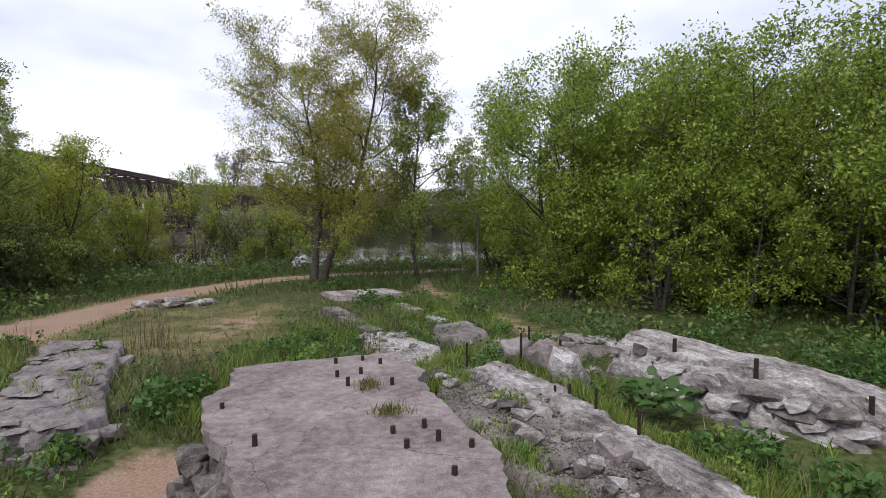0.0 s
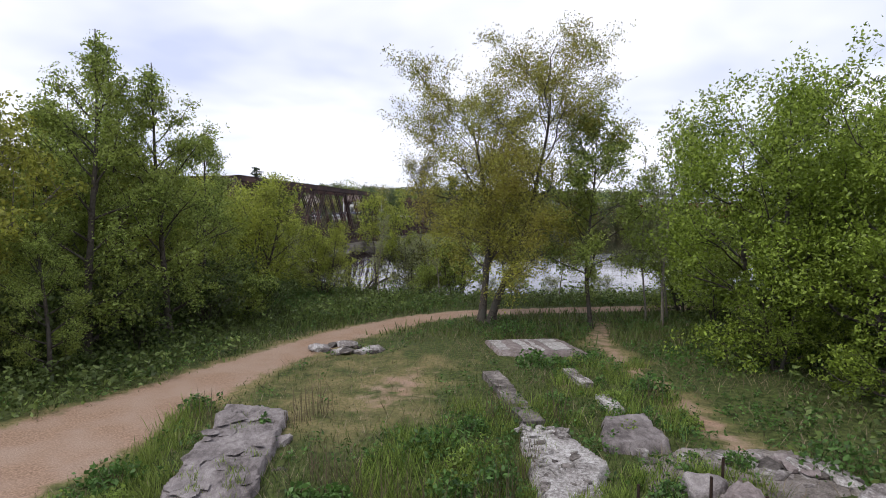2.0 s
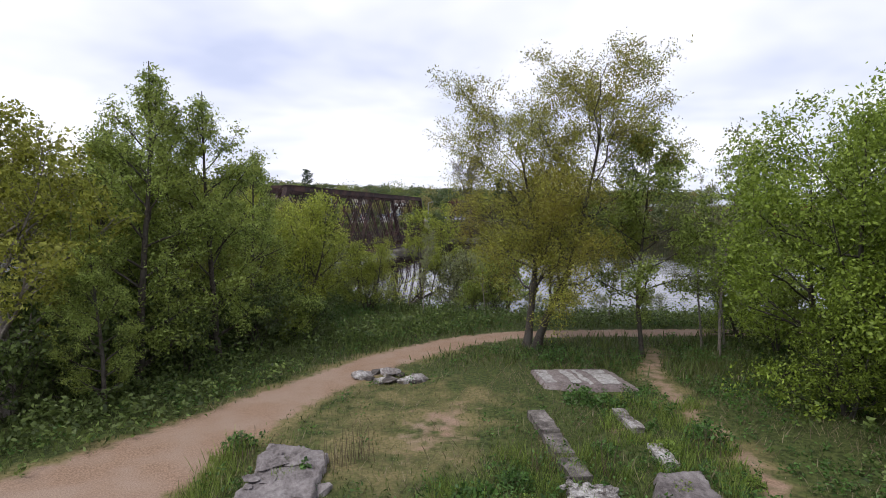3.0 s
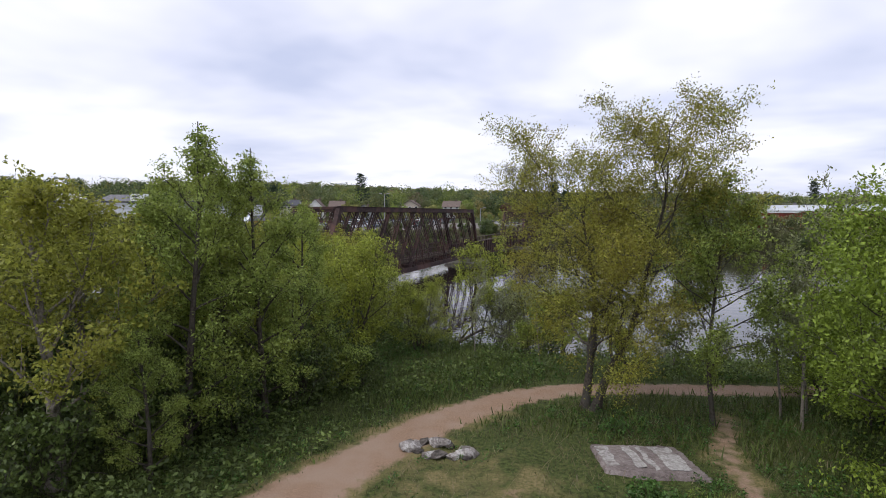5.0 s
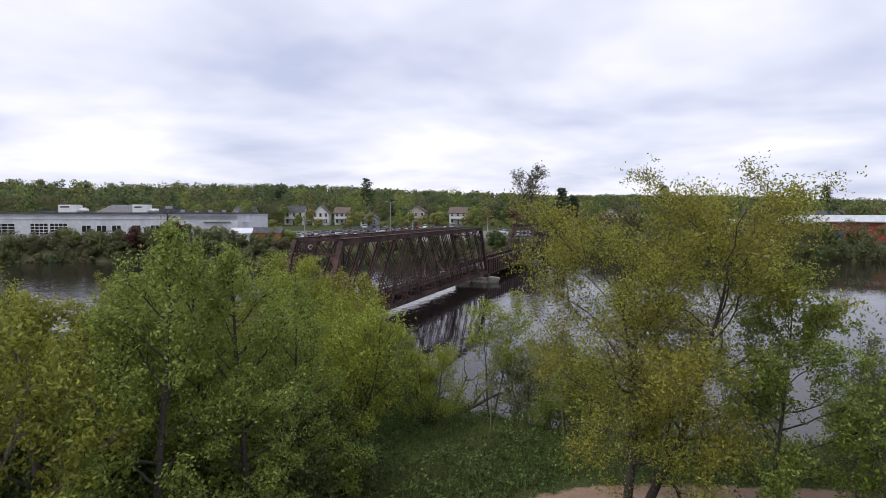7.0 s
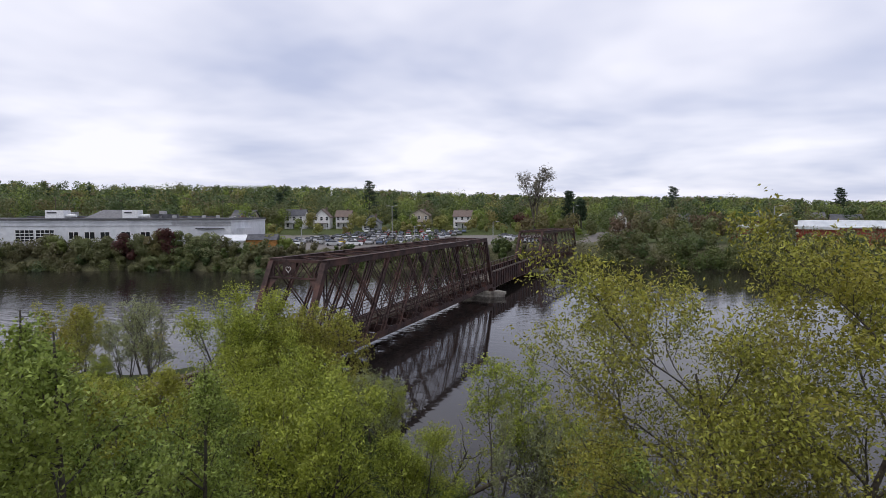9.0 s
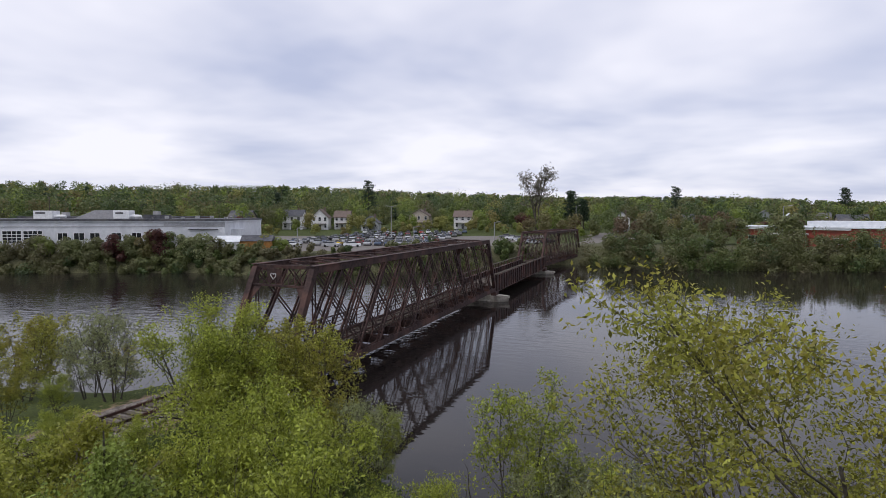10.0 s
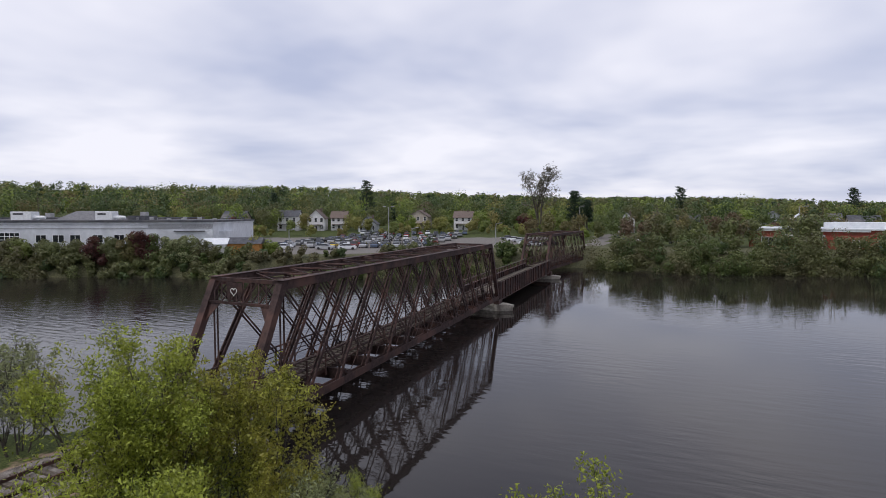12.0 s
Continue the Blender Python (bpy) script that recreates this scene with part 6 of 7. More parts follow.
for k, (x, y, r, h, n) in enumerate(((-2.05, 11.95, 0.42, 0.5, 420), (-1.75, 12.5, 0.38, 0.42, 320), (-2.3, 12.5, 0.3, 0.4, 240), (5.1, 9.3, 0.4, 0.5, 380), (4.7, 9.5, 0.3, 0.4, 240), (5.6, 8.6, 0.45, 0.4, 340),
                                     (0.5, 21.2, 0.5, 0.5, 420), (1.2, 20.9, 0.45, 0.4, 340), (-0.2, 13.2, 0.4, 0.5, 320), (0.5, 13.6, 0.4, 0.6, 340), (-0.9, 15.0, 0.5, 0.4, 320), (-2.55, 10.55, 0.26, 0.34, 200), (-4.3, 15.0, 0.12, 0.42, 90), (-1.75, 12.4, 0.45, 0.5, 400), (2.7, 9.4, 0.3, 0.4, 240), (3.0, 8.2, 0.32, 0.4, 260), (2.85, 7.3, 0.35, 0.4, 260),
                                     (3.5, 19.2, 0.6, 0.6, 420), (6.0, 15.4, 0.7, 0.7, 460), (7.6, 14.6, 0.7, 0.6, 460), (9.2, 12.6, 0.7, 0.7, 460), (8.8, 15.6, 0.8, 0.8, 500), (-0.6, 25.2, 0.6, 0.5, 340), (-6.4, 15.8, 0.4, 0.35, 260), (-5.6, 12.6, 0.5, 0.4, 300))):
    weed_mound(x, y, r, h, n, 700 + k)

rm = random.Random(77)
for k in range(44):     # fresh weeds among the stones
    x, y = rm.choice(((rm.uniform(2.45, 3.0), rm.uniform(6.6, 11.6)), (rm.uniform(-0.8, 1.2), rm.uniform(12.9, 16.5)), (rm.uniform(2.2, 4.6), rm.uniform(12.4, 17.6)), (rm.uniform(4.3, 5.3), rm.uniform(7.0, 10.6)), (rm.uniform(1.0, 3.6), rm.uniform(16.8, 21.6)), (rm.uniform(-5.7, -4.9), rm.uniform(10.4, 12.4)), (rm.uniform(-3.4, -2.3), rm.uniform(9.2, 9.5))))
    r = rm.uniform(0.16, 0.42)
    weed_mound(x, y, r, r * rm.uniform(0.9, 1.5), int(180 + 620 * r), 900 + k, rm.uniform(0.045, 0.075), M_FRESH if k % 3 else M_LEAF_BROAD)

# tall dry stalks in tufts
for k, (x, y) in enumerate(((-3.75, 15.9), (-3.95, 15.6), (-2.1, 12.9), (-2.4, 13.4), (0.2, 16.4), (1.2, 16.9), (-0.35, 12.4), (0.25, 12.7), (-3.6, 16.0), (-5.9, 15.2), (-1.4, 12.6), (-1.9, 13.2), (0.6, 13.0), (0.9, 14.2), (3.4, 18.6), (-0.9, 12.9))):
    t = thing("dry_stalks", x, y, hz(x, y), "tuft of tall thin dry weed stalks", "weed", "dry stalk tufts")
    w = Wood()
    rg_ = np.random.default_rng(600 + k)
    for i in range(14):
        p0 = (rg_.normal() * 0.16, rg_.normal() * 0.16, 0)
        w.tube(path_from(rg_, p0, np.array([rg_.normal() * 0.12, rg_.normal() * 0.12, 1.0]), rg_.uniform(0.35, 0.85), 4, 0.05, 0.02), np.linspace(0.007, 0.003, 5), 3)
    part("stalk_tuft", w.mesh("stalk_tuft"), M_STALK, t)
# ---------- the far bank ----------
def crowns(name, label, x, y, h, r, leaf, per, size, seed, low=0.25, lumps=6, category="trees", kind="stuff", ruff=0.30):
    """Many tree crowns as one mesh of leaf clumps: each crown a heap of lumps."""
    rng = np.random.default_rng(seed)
    n = len(x)
    z = height(x, y)
    tx, ty, tz, th, tr = (np.repeat(a, lumps) for a in (x, y, z, h, r))
    m = len(tx)
    a = rng.uniform(0, math.tau, m)
    k = rng.uniform(0.0, 0.62, m) * tr
    lz = rng.uniform(low + 0.12, 0.84, m)
    shrink = 1.0 - 0.5 * np.abs(lz - 0.5)
    cx, cy, cz = tx + np.cos(a) * k * shrink, ty + np.sin(a) * k * shrink, tz + th * lz
    lr = tr * rng.uniform(0.40, 0.62, m)
    q = per // lumps
    cx, cy, cz, lr = (np.repeat(v, q) for v in (cx, cy, cz, lr))
    d = rng.normal(size=(len(cx), 3))
    d /= np.linalg.norm(d, axis=1, keepdims=True)
    rad = (lr * rng.uniform(0.78, 1.05, len(cx)))[:, None]
    c = np.stack([cx, cy, cz], -1) + d * rad * np.array([1, 1, 0.85])
    c[:, 2] = np.maximum(c[:, 2], height(c[:, 0], c[:, 1]) + 0.1)
    # leaf sprays lying roughly along each lump's surface
    nrm = d + rng.normal(size=d.shape) * ruff
    nrm /= np.linalg.norm(nrm, axis=1, keepdims=True)
    u = np.cross(nrm, rng.normal(size=d.shape))
    u /= np.linalg.norm(u, axis=1, keepdims=True) + 1e-9
    v = np.cross(nrm, u)
    s = (size * rng.uniform(0.6, 1.3, len(c)))[:, None]
    vs = np.stack([c + u * s * 0.62, c - u * s * 0.35 + v * s * 0.55, c - u * s * 0.35 - v * s * 0.55], 1).reshape(-1, 3)
    me = mesh_np(name, vs, None, np.arange(len(vs)).reshape(-1, 3))
    me.materials.append(leaf)
    return tagged(new(name, me), label, category, kind=kind)


rw = np.random.default_rng(77)


def fan(n, d0, d1, a0, a1, power=1.0):
    """Places over a sector of the far side."""
    d = d0 + (d1 - d0) * rw.random(n) ** power
    a = HEAD - np.radians(a0 + (a1 - a0) * rw.random(n))
    return CX - np.sin(a) * d, CY + np.cos(a) * d


def sector(px_deg, depth):
    a = HEAD - radians(px_deg)
    d = depth / math.cos(radians(px_deg))
    return CX - math.sin(a) * d, CY + math.cos(a) * d


M_FAR_LIGHT = foliage("far_light_leaves", (0.15, 0.215, 0.035), (0.25, 0.31, 0.065), (0.17, 0.20, 0.06), 0.3, 0.05, spread=0.12, patchy=1.0)
M_FAR_OLIVE = foliage("far_olive_leaves", (0.12, 0.115, 0.042), (0.20, 0.18, 0.07), (0.14, 0.095, 0.06), 0.3, 0.05, spread=0.12, patchy=1.0)
M_FAR_DARK = foliage("far_dark_leaves", (0.040, 0.070, 0.022), (0.095, 0.135, 0.042), (0.07, 0.10, 0.04), 0.25, 0.05, spread=0.12, patchy=1.0)
M_FAR_YELLOW = foliage("far_yellow_leaves", (0.19, 0.21, 0.05), (0.29, 0.29, 0.085), (0.23, 0.20, 0.07), 0.3, 0.05, spread=0.12, patchy=1.0)
M_BRUSH = foliage("brushwood_leaves", (0.085, 0.105, 0.035), (0.17, 0.19, 0.068), (0.13, 0.12, 0.058), 0.28, 0.12, spread=0.12, patchy=1.0)
for nm, mat_, n, seed in (("far_wood", M_LEAF_FAR, 560, 1), ("far_wood", M_FAR_LIGHT, 360, 2), ("far_wood", M_FAR_OLIVE, 180, 3), ("far_wood", M_FAR_DARK, 470, 4), ("far_wood", M_FAR_YELLOW, 130, 5)):
    x, y = fan(n, 255, 800, -50, 50, 0.9)
    f = y - far_shore(x)
    ok = f > 62
    x, y = x[ok], y[ok]
    h = rw.uniform(8.5, 19.0, len(x)) * (0.85 if mat_ is M_FAR_OLIVE else 1.0)
    head = skyline(x, y) - height(x, y)
    ok = head > 5
    x, y, h = x[ok], y[ok], np.minimum(h, head * rw.uniform(0.82, 1.04, len(head)))[ok]
    wd = h * rw.uniform(0.42, 0.62, len(x))
    near = np.hypot(x - CX, y - CY) < 390
    for sel, per, sz in ((near, 540, 0.72), (~near, 162, 1.45)):
        crowns(nm, "hillside wood in mixed spring greens", x[sel], y[sel], h[sel], wd[sel], mat_, per, sz, seed, -0.05, 9, ruff=0.12)
# pines that stand over the skyline
x, y = fan(60, 300, 700, -48, 50)
crowns("far_wood", "dark pines among the far wood", x, y, np.minimum(rw.uniform(11, 17, 60), (skyline(x, y) - height(x, y)) * rw.uniform(0.9, 1.15, 60)), np.full(60, 2.8), M_LEAF_PINE, 220, 1.1, 9, 0.05)

# bushes along the far water's edge
bx_ = np.concatenate([rw.uniform(-175, -100, 190), rw.uniform(-28.5, 75, 250), rw.uniform(-100, -38, 150)])
bf_ = rw.uniform(-1.5, 7.0, len(bx_))
by_ = far_shore(bx_) + bf_
bh_ = np.where(bx_ < -100, rw.uniform(1.6, 4.0, len(bx_)), np.where(bx_ > -30, rw.uniform(2.4, 6.2, len(bx_)), np.where(bx_ > -72, rw.uniform(1.4, 3.4, len(bx_)), rw.uniform(1.2, 3.0, len(bx_)))))
keep = ~((np.abs(bx_ + 33.0) < 4.5))
bx_, by_, bh_ = bx_[keep], by_[keep], bh_[keep]
pick = rw.random(len(bx_))
for lo, hi, mat_, seed in ((0, 0.10, M_FAR_DARK, 21), (0.10, 0.34, M_LEAF_FAR, 22), (0.34, 1.0, M_BRUSH, 23)):
    s = (pick >= lo) & (pick < hi)
    crowns("bank_bushes", "dark bushes crowding the far bank", bx_[s], by_[s], bh_[s] * 1.12, bh_[s] * 0.6, mat_, 440, 0.33, seed, -0.05, category="bushes")
for deg, h, mat_, lb in ((-31.6, 6.6, M_LEAF_RED, "dark red-leaved bush by the white building"), (-30.4, 7.6, M_LEAF_FAR, "tall green bush by the white building"), (-29.2, 7.0, M_FAR_OLIVE, "olive bush by the white building"), (-28.0, 7.8, M_LEAF_RED, "dark red-leaved bush by the white building"),
                         (-26.9, 6.6, M_LEAF_FAR, "tall green bush by the white building"), (-25.7, 7.0, M_LEAF_GREY, "grey-green bush by the white building"), (-24.4, 6.8, M_LEAF_GREY, "grey-green bush by the white building"), (-33.2, 4.6, M_BRUSH, "brownish bush by the white building"),
                         (-35.0, 4.2, M_BRUSH, "brownish bush by the white building"), (-36.8, 4.4, M_FAR_LIGHT, "light green bush by the white building"), (-18.4, 3.6, M_FAR_YELLOW, "yellow-green bush by the sheds"), (-17.2, 2.8, M_FAR_LIGHT, "light green bush by the sheds")):
    x, y = sector(deg, 116.6 if deg < -20 else 122.0)
    t = thing("bush", x, y, 0, lb, "bush")
    ob = crowns("leaves", "", np.array([x, x + 1.4, x - 1.2]), np.array([y, y + 0.8, y + 0.4]), np.array([h, h * 0.85, h * 0.8]), np.array([2.4, 2.0, 1.9]), mat_, 1300, 0.30, int(-x), 0.0)
    for key in ("category", "kind"):
        del ob[key]
    ob.parent = t
    ob.matrix_parent_inverse = Matrix.Translation((-x, -y, 0))

# trees between the houses and on the street side
for mat_, n, a0, a1, d0, d1, h0, h1, seed in ((M_FAR_LIGHT, 34, -34, 14, 232, 266, 6, 11, 31), (M_LEAF_FAR, 40, -40, 14, 240, 275, 7, 12, 32), (M_FAR_YELLOW, 20, -20, 34, 215, 258, 4, 9, 37), (M_FAR_OLIVE, 26, 8, 40, 165, 250, 6, 10, 33), (M_BRUSH, 16, 19, 33, 160, 172, 6.5, 10, 40), (M_LEAF_FAR, 18, 14, 42, 190, 260, 6, 10, 34), (M_FAR_YELLOW, 26, -26, 16, 206, 226, 2.5, 5, 38), (M_FAR_LIGHT, 16, -24, 30, 205, 230, 3, 6.5, 39), (M_LEAF_RED, 7, -30, 34, 215, 240, 5, 8, 35), (M_FAR_DARK, 16, -44, -24, 190, 260, 6, 10, 36)):
    x, y = fan(n, d0, d1, a0, a1)
    h = rw.uniform(h0, h1, n)
    crowns("street_trees", "street trees among the far houses", x, y, h, h * 0.42, mat_, 640, 0.52, seed, 0.12, 8)


x, y = sector(9.6, 232)
M_TWIG = foliage("bare_twigs", (0.13, 0.115, 0.10), (0.22, 0.20, 0.17), (0.17, 0.16, 0.10), 0.15)
tree("bare_tree", "tall leafless elm on the far bank", "tree", x, y, 91, 27.0, 8.6, M_TWIG, 9000, 0.95, M_BARK, stems=3, radius=0.42, limbs=20, clear=0.36, split=0.16, base_gap=0.5, angle=46, twigs=7, narrow=0.10, fluff=0.3, wobble=0.14)


def pine_tree(x, y, h, seed):
    t = thing("pine_tree", x, y, hz(x, y), "dark old pine with flat layered boughs", "tree", "pines")
    rng = np.random.default_rng(seed)
    w = Wood()
    w.tube(path_from(rng, (0, 0, -0.2), np.array([0, 0, 1.0]), h, 8, 0.02, 0.05), np.linspace(0.35, 0.06, 9), 7)
    pts = []
    for k in range(34):
        f = 0.3 + 0.7 * k / 34
        ln = h * 0.26 * (1.12 - f) ** 0.6 * rng.uniform(0.6, 1.1)
        a = k * 2.4
        b = path_from(rng, (0, 0, f * h * 0.97), np.array([math.cos(a), math.sin(a), 0.15]), ln, 5, 0.08, 0.03)
        w.tube(b, np.linspace(0.09, 0.02, 6), 4)
        for q in b[2:]:
            pts.append(q + rng.normal(size=(26, 3)) * np.array([0.55, 0.55, 0.22]))
    part("trunk", w.mesh("trunk"), M_BARK, t)
    part("crown", leaf_mesh("crown", np.concatenate(pts), 0.75, rng, 0.0, 0.35), M_LEAF_PINE, t)
    return t


for deg, dep, h, s in ((13.0, 240, 17.5, 1), (14.2, 246, 13.5, 2), (-7.6, 300, 24.0, 3), (35.8, 320, 21.0, 4), (22.6, 340, 22.0, 5), (-16.5, 330, 17.0, 6)):
    x, y = sector(deg, dep)
    pine_tree(x, y, h, s)

# ---------- buildings ----------
M_WHITEWALL = surface("white_painted_wall", (0.56, 0.58, 0.61), (0.66, 0.68, 0.71), 1.2, (0.50, 0.52, 0.55), 0.25, 0.7, 0.1)
M_GREYWALL = surface("grey_base_wall", (0.30, 0.30, 0.31), (0.40, 0.40, 0.41), 1.2, None, 1, 0.8, 0.1)
M_ROOFDARK = surface("dark_roof", (0.055, 0.058, 0.068), (0.11, 0.112, 0.125), 1.5, (0.14, 0.135, 0.135), 0.2, 0.9, 0.2)
M_ROOFMETAL = surface("pale_metal_roof", (0.60, 0.63, 0.67), (0.74, 0.76, 0.79), 0.8, None, 1, 0.45, 0.05, 0.2)
M_ROOFBROWN = surface("brown_shingles", (0.10, 0.075, 0.065), (0.19, 0.15, 0.13), 2.5, None, 1, 0.9, 0.3)
M_SIDING = surface("white_siding", (0.60, 0.60, 0.60), (0.74, 0.74, 0.74), 2.0, None, 1, 0.7, 0.1)
M_SIDINGTAN = surface("tan_siding", (0.34, 0.30, 0.25), (0.45, 0.40, 0.34), 2.0, None, 1, 0.75, 0.1)
M_SIDINGGREY = surface("grey_siding", (0.32, 0.34, 0.36), (0.42, 0.44, 0.46), 2.0, None, 1, 0.75, 0.1)
M_ORANGE = surface("orange_wood_boards", (0.30, 0.14, 0.04), (0.44, 0.22, 0.07), 3.0, None, 1, 0.8, 0.2)
M_REDWALL = surface("red_painted_wall", (0.25, 0.055, 0.040), (0.34, 0.085, 0.060), 1.5, (0.22, 0.07, 0.05), 0.3, 0.8, 0.15)
M_BLUE = plain("blue_door_paint", (0.05, 0.12, 0.22), 0.5)
M_GLASS = surface("window_glass", (0.014, 0.016, 0.020), (0.028, 0.032, 0.038), 0.6, None, 1, 0.08, 0.0, 0.0, spec=0.6)
M_FRAME = plain("window_frame_white", (0.72, 0.73, 0.74), 0.5)
M_FRAMEDARK = plain("window_frame_dark", (0.06, 0.06, 0.065), 0.5)
M_POLE = surface("galvanised_pole", (0.28, 0.28, 0.29), (0.40, 0.40, 0.41), 5.0, None, 1, 0.5, 0.05, 0.4)


def window(parent, x0, x1, z0, z1, y, frame_mat, cols=2, rows=1, thick=0.12):
    """A framed window on the face y of a wall that looks along -y."""
    w = part("window", boxed(x0, y - 0.02, z0, x1, y + 0.25, z1), M_GLASS, parent)
    bm = bmesh.new()
    for a, b, c, d in ((x0 - thick, z0 - thick, x1 + thick, z0), (x0 - thick, z1, x1 + thick, z1 + thick), (x0 - thick, z0, x0, z1), (x1, z0, x1 + thick, z1)):
        box(bm, a, y - 0.07, b, c, y + 0.02, d)
    for k in range(1, cols):
        xm = x0 + (x1 - x0) * k / cols
        box(bm, xm - 0.05, y - 0.06, z0, xm + 0.05, y - 0.022, z1)
    for k in range(1, rows):
        zm = z0 + (z1 - z0) * k / rows
        box(bm, x0, y - 0.056, zm - 0.05, x1, y - 0.024, zm + 0.05)
    part("window_frame", bm, frame_mat, w)
    return w


def white_building():
    t = thing("white_building", -132.0, 103.4, 0, "long white flat-roofed mill building with dark windows", "building", rz=30)
    x0, x1, dp = -95.0, 32.6, 40.0
    part("wall", boxed(x0, 0, 2.0, x1, dp, 9.75), M_WHITEWALL, t)
    part("plinth", boxed(x0 - 0.1, -0.12, 2.0, x1 + 0.1, 0.0, 5.2), M_GREYWALL, t)
    part("band", boxed(x0, -0.1, 8.72, x1, 0.0, 8.84), M_GREYWALL, t)
    part("fascia", boxed(x0 - 0.2, -0.2, 9.75, x1 + 0.2, dp + 0.2, 10.05), M_WHITEWALL, t)
    part("roof", boxed(x0 - 0.3, -0.35, 10.05, x1 + 0.3, dp + 0.3, 10.5), M_ROOFDARK, t)
    part("wing", boxed(x1, 5, 2.0, x1 + 1.6, 16, 8.0), M_WHITEWALL, t, "lower white wing")
    part("canopy", boxed(24.5, -0.5, 8.0, 31.0, 0.0, 8.2), M_ROOFDARK, t)
    for k in range(9):
        part("siding_board", boxed(19.0, -0.06, 8.9 + k * 0.09, x1, -0.003, 8.94 + k * 0.09), M_GREYWALL, t)
    for a, b, cols, rows, z0, z1 in ((-15.5, -11.6, 4, 4, 4.9, 7.8), (-11.1, -7.2, 4, 4, 4.9, 7.8), (-3.9, -1.9, 2, 1, 5.75, 7.3), (-0.5, 1.7, 2, 1, 5.75, 7.3), (3.0, 5.0, 2, 1, 5.75, 7.3), (7.6, 9.6, 2, 1, 5.75, 7.3), (12.0, 14.0, 2, 1, 5.75, 7.3), (-28.0, -19.0, 6, 4, 4.9, 7.8), (-42.0, -33.0, 6, 4, 4.9, 7.8)):
        window(t, a, b, z0, z1, 0.0, M_FRAME, cols, rows, 0.1)
    for a, y, w, d, h in ((-11.2, 4.0, 4.2, 3.2, 1.9), (5.4, 6.0, 3.6, 3.2, 2.0)):
        u = part("roof_unit", boxed(a, y, 10.5, a + w, y + d, 10.5 + h, 0.05), M_FRAME, t)
        part("louvre", boxed(a + 0.5, y - 0.05, 11.7, a + w * 0.62, y - 0.004, 12.05), M_FRAMEDARK, u)
        duct = cyl(bmesh.new(), 0, 0, 0, 2.4, 0.45, 0.35, 10)
        dd = part("duct", duct, M_FRAME, u)
        dd.matrix_basis = pose(a + w, y + 1.0, 11.1, 0, 90, 0)
    rl = bmesh.new()
    lo = [rl.verts.new(v) for v in ((-6.5, 12, 10.5), (5.5, 12, 10.5), (5.5, 24, 10.5), (-6.5, 24, 10.5))]
    hi = [rl.verts.new(v) for v in ((-3.5, 16, 12.6), (2.5, 16, 12.6), (2.5, 20, 12.6), (-3.5, 20, 12.6))]
    for i in range(4):
        rl.faces.new((lo[i], lo[(i + 1) % 4], hi[(i + 1) % 4], hi[i]))
    rl.faces.new(hi)
    part("roof_lantern", rl, surface("slate_roof", (0.13, 0.13, 0.14), (0.20, 0.20, 0.21), 2.0, None, 1, 0.9, 0.2), t, "grey hipped roof lantern")
    for k in range(9):
        part("vent", boxed(10.5 + k * 2.3, 5 + (k % 3) * 4, 10.5, 11.3 + k * 2.3, 5.8 + (k % 3) * 4, 10.9 + 0.3 * (k % 2), 0.05), M_POLE, t)
    part("roof_screen", boxed(11.0, 9.0, 10.5, 17.5, 9.3, 11.5), M_ROOFDARK, t, "dark rooftop screen")
    return t


white_building()
hall = thing("brick_hall", -124, 142, 0, "low brown flat roofs behind the white building", "building", rz=23.2)
part("wall", boxed(-60, 0, 2.5, -16, 26, 10.6), surface("brown_brick", (0.16, 0.075, 0.06), (0.25, 0.12, 0.09), 3.0, None, 1, 0.9, 0.2), hall)
part("roof", boxed(-60.4, -0.4, 10.6, -15.6, 26.4, 11.0), M_ROOFDARK, hall)
for k in range(4):
    part("vent", boxed(-52 + k * 9, 6, 11.0, -50.4 + k * 9, 7.6, 12.2 + 0.3 * (k % 2), 0.05), M_POLE, hall)


def shed(x, y, rz, w, d, h, wall_mat, roof_mat, label):
    t = thing("shed", x, y, hz(x, y) - 0.2, label, "shed", rz=rz)
    part("wall", boxed(0, 0, 0, w, d, h + 0.2), wall_mat, t)
    bm = bmesh.new()
    vs = [bm.verts.new(v) for v in ((-0.3, -0.3, h + 0.2), (w + 0.3, -0.3, h + 0.2), (w + 0.3, d + 0.3, h + 0.2), (-0.3, d + 0.3, h + 0.2), (-0.3, d / 2, h + 1.5), (w + 0.3, d / 2, h + 1.5))]
    for f in ((0, 1, 5, 4), (2, 3, 4, 5), (1, 2, 5), (3, 0, 4), (3, 2, 1, 0)):
        bm.faces.new([vs[i] for i in f])
    part("roof", bm, roof_mat, t)
    for k in range(int(w / 1.1)):
        part("board", boxed(0.2 + k * 1.1, -0.04, 0.2, 0.3 + k * 1.1, -0.003, h), wall_mat, t)
    return t


shed(-100.2, 113.6, 30, 4.6, 3.4, 2.5, M_SIDING, M_ROOFMETAL, "small white shed with a bright metal roof")
shed(-96.2, 116.2, 26, 6.8, 3.6, 2.4, M_ORANGE, M_ROOFDARK, "orange board shed with a dark roof")


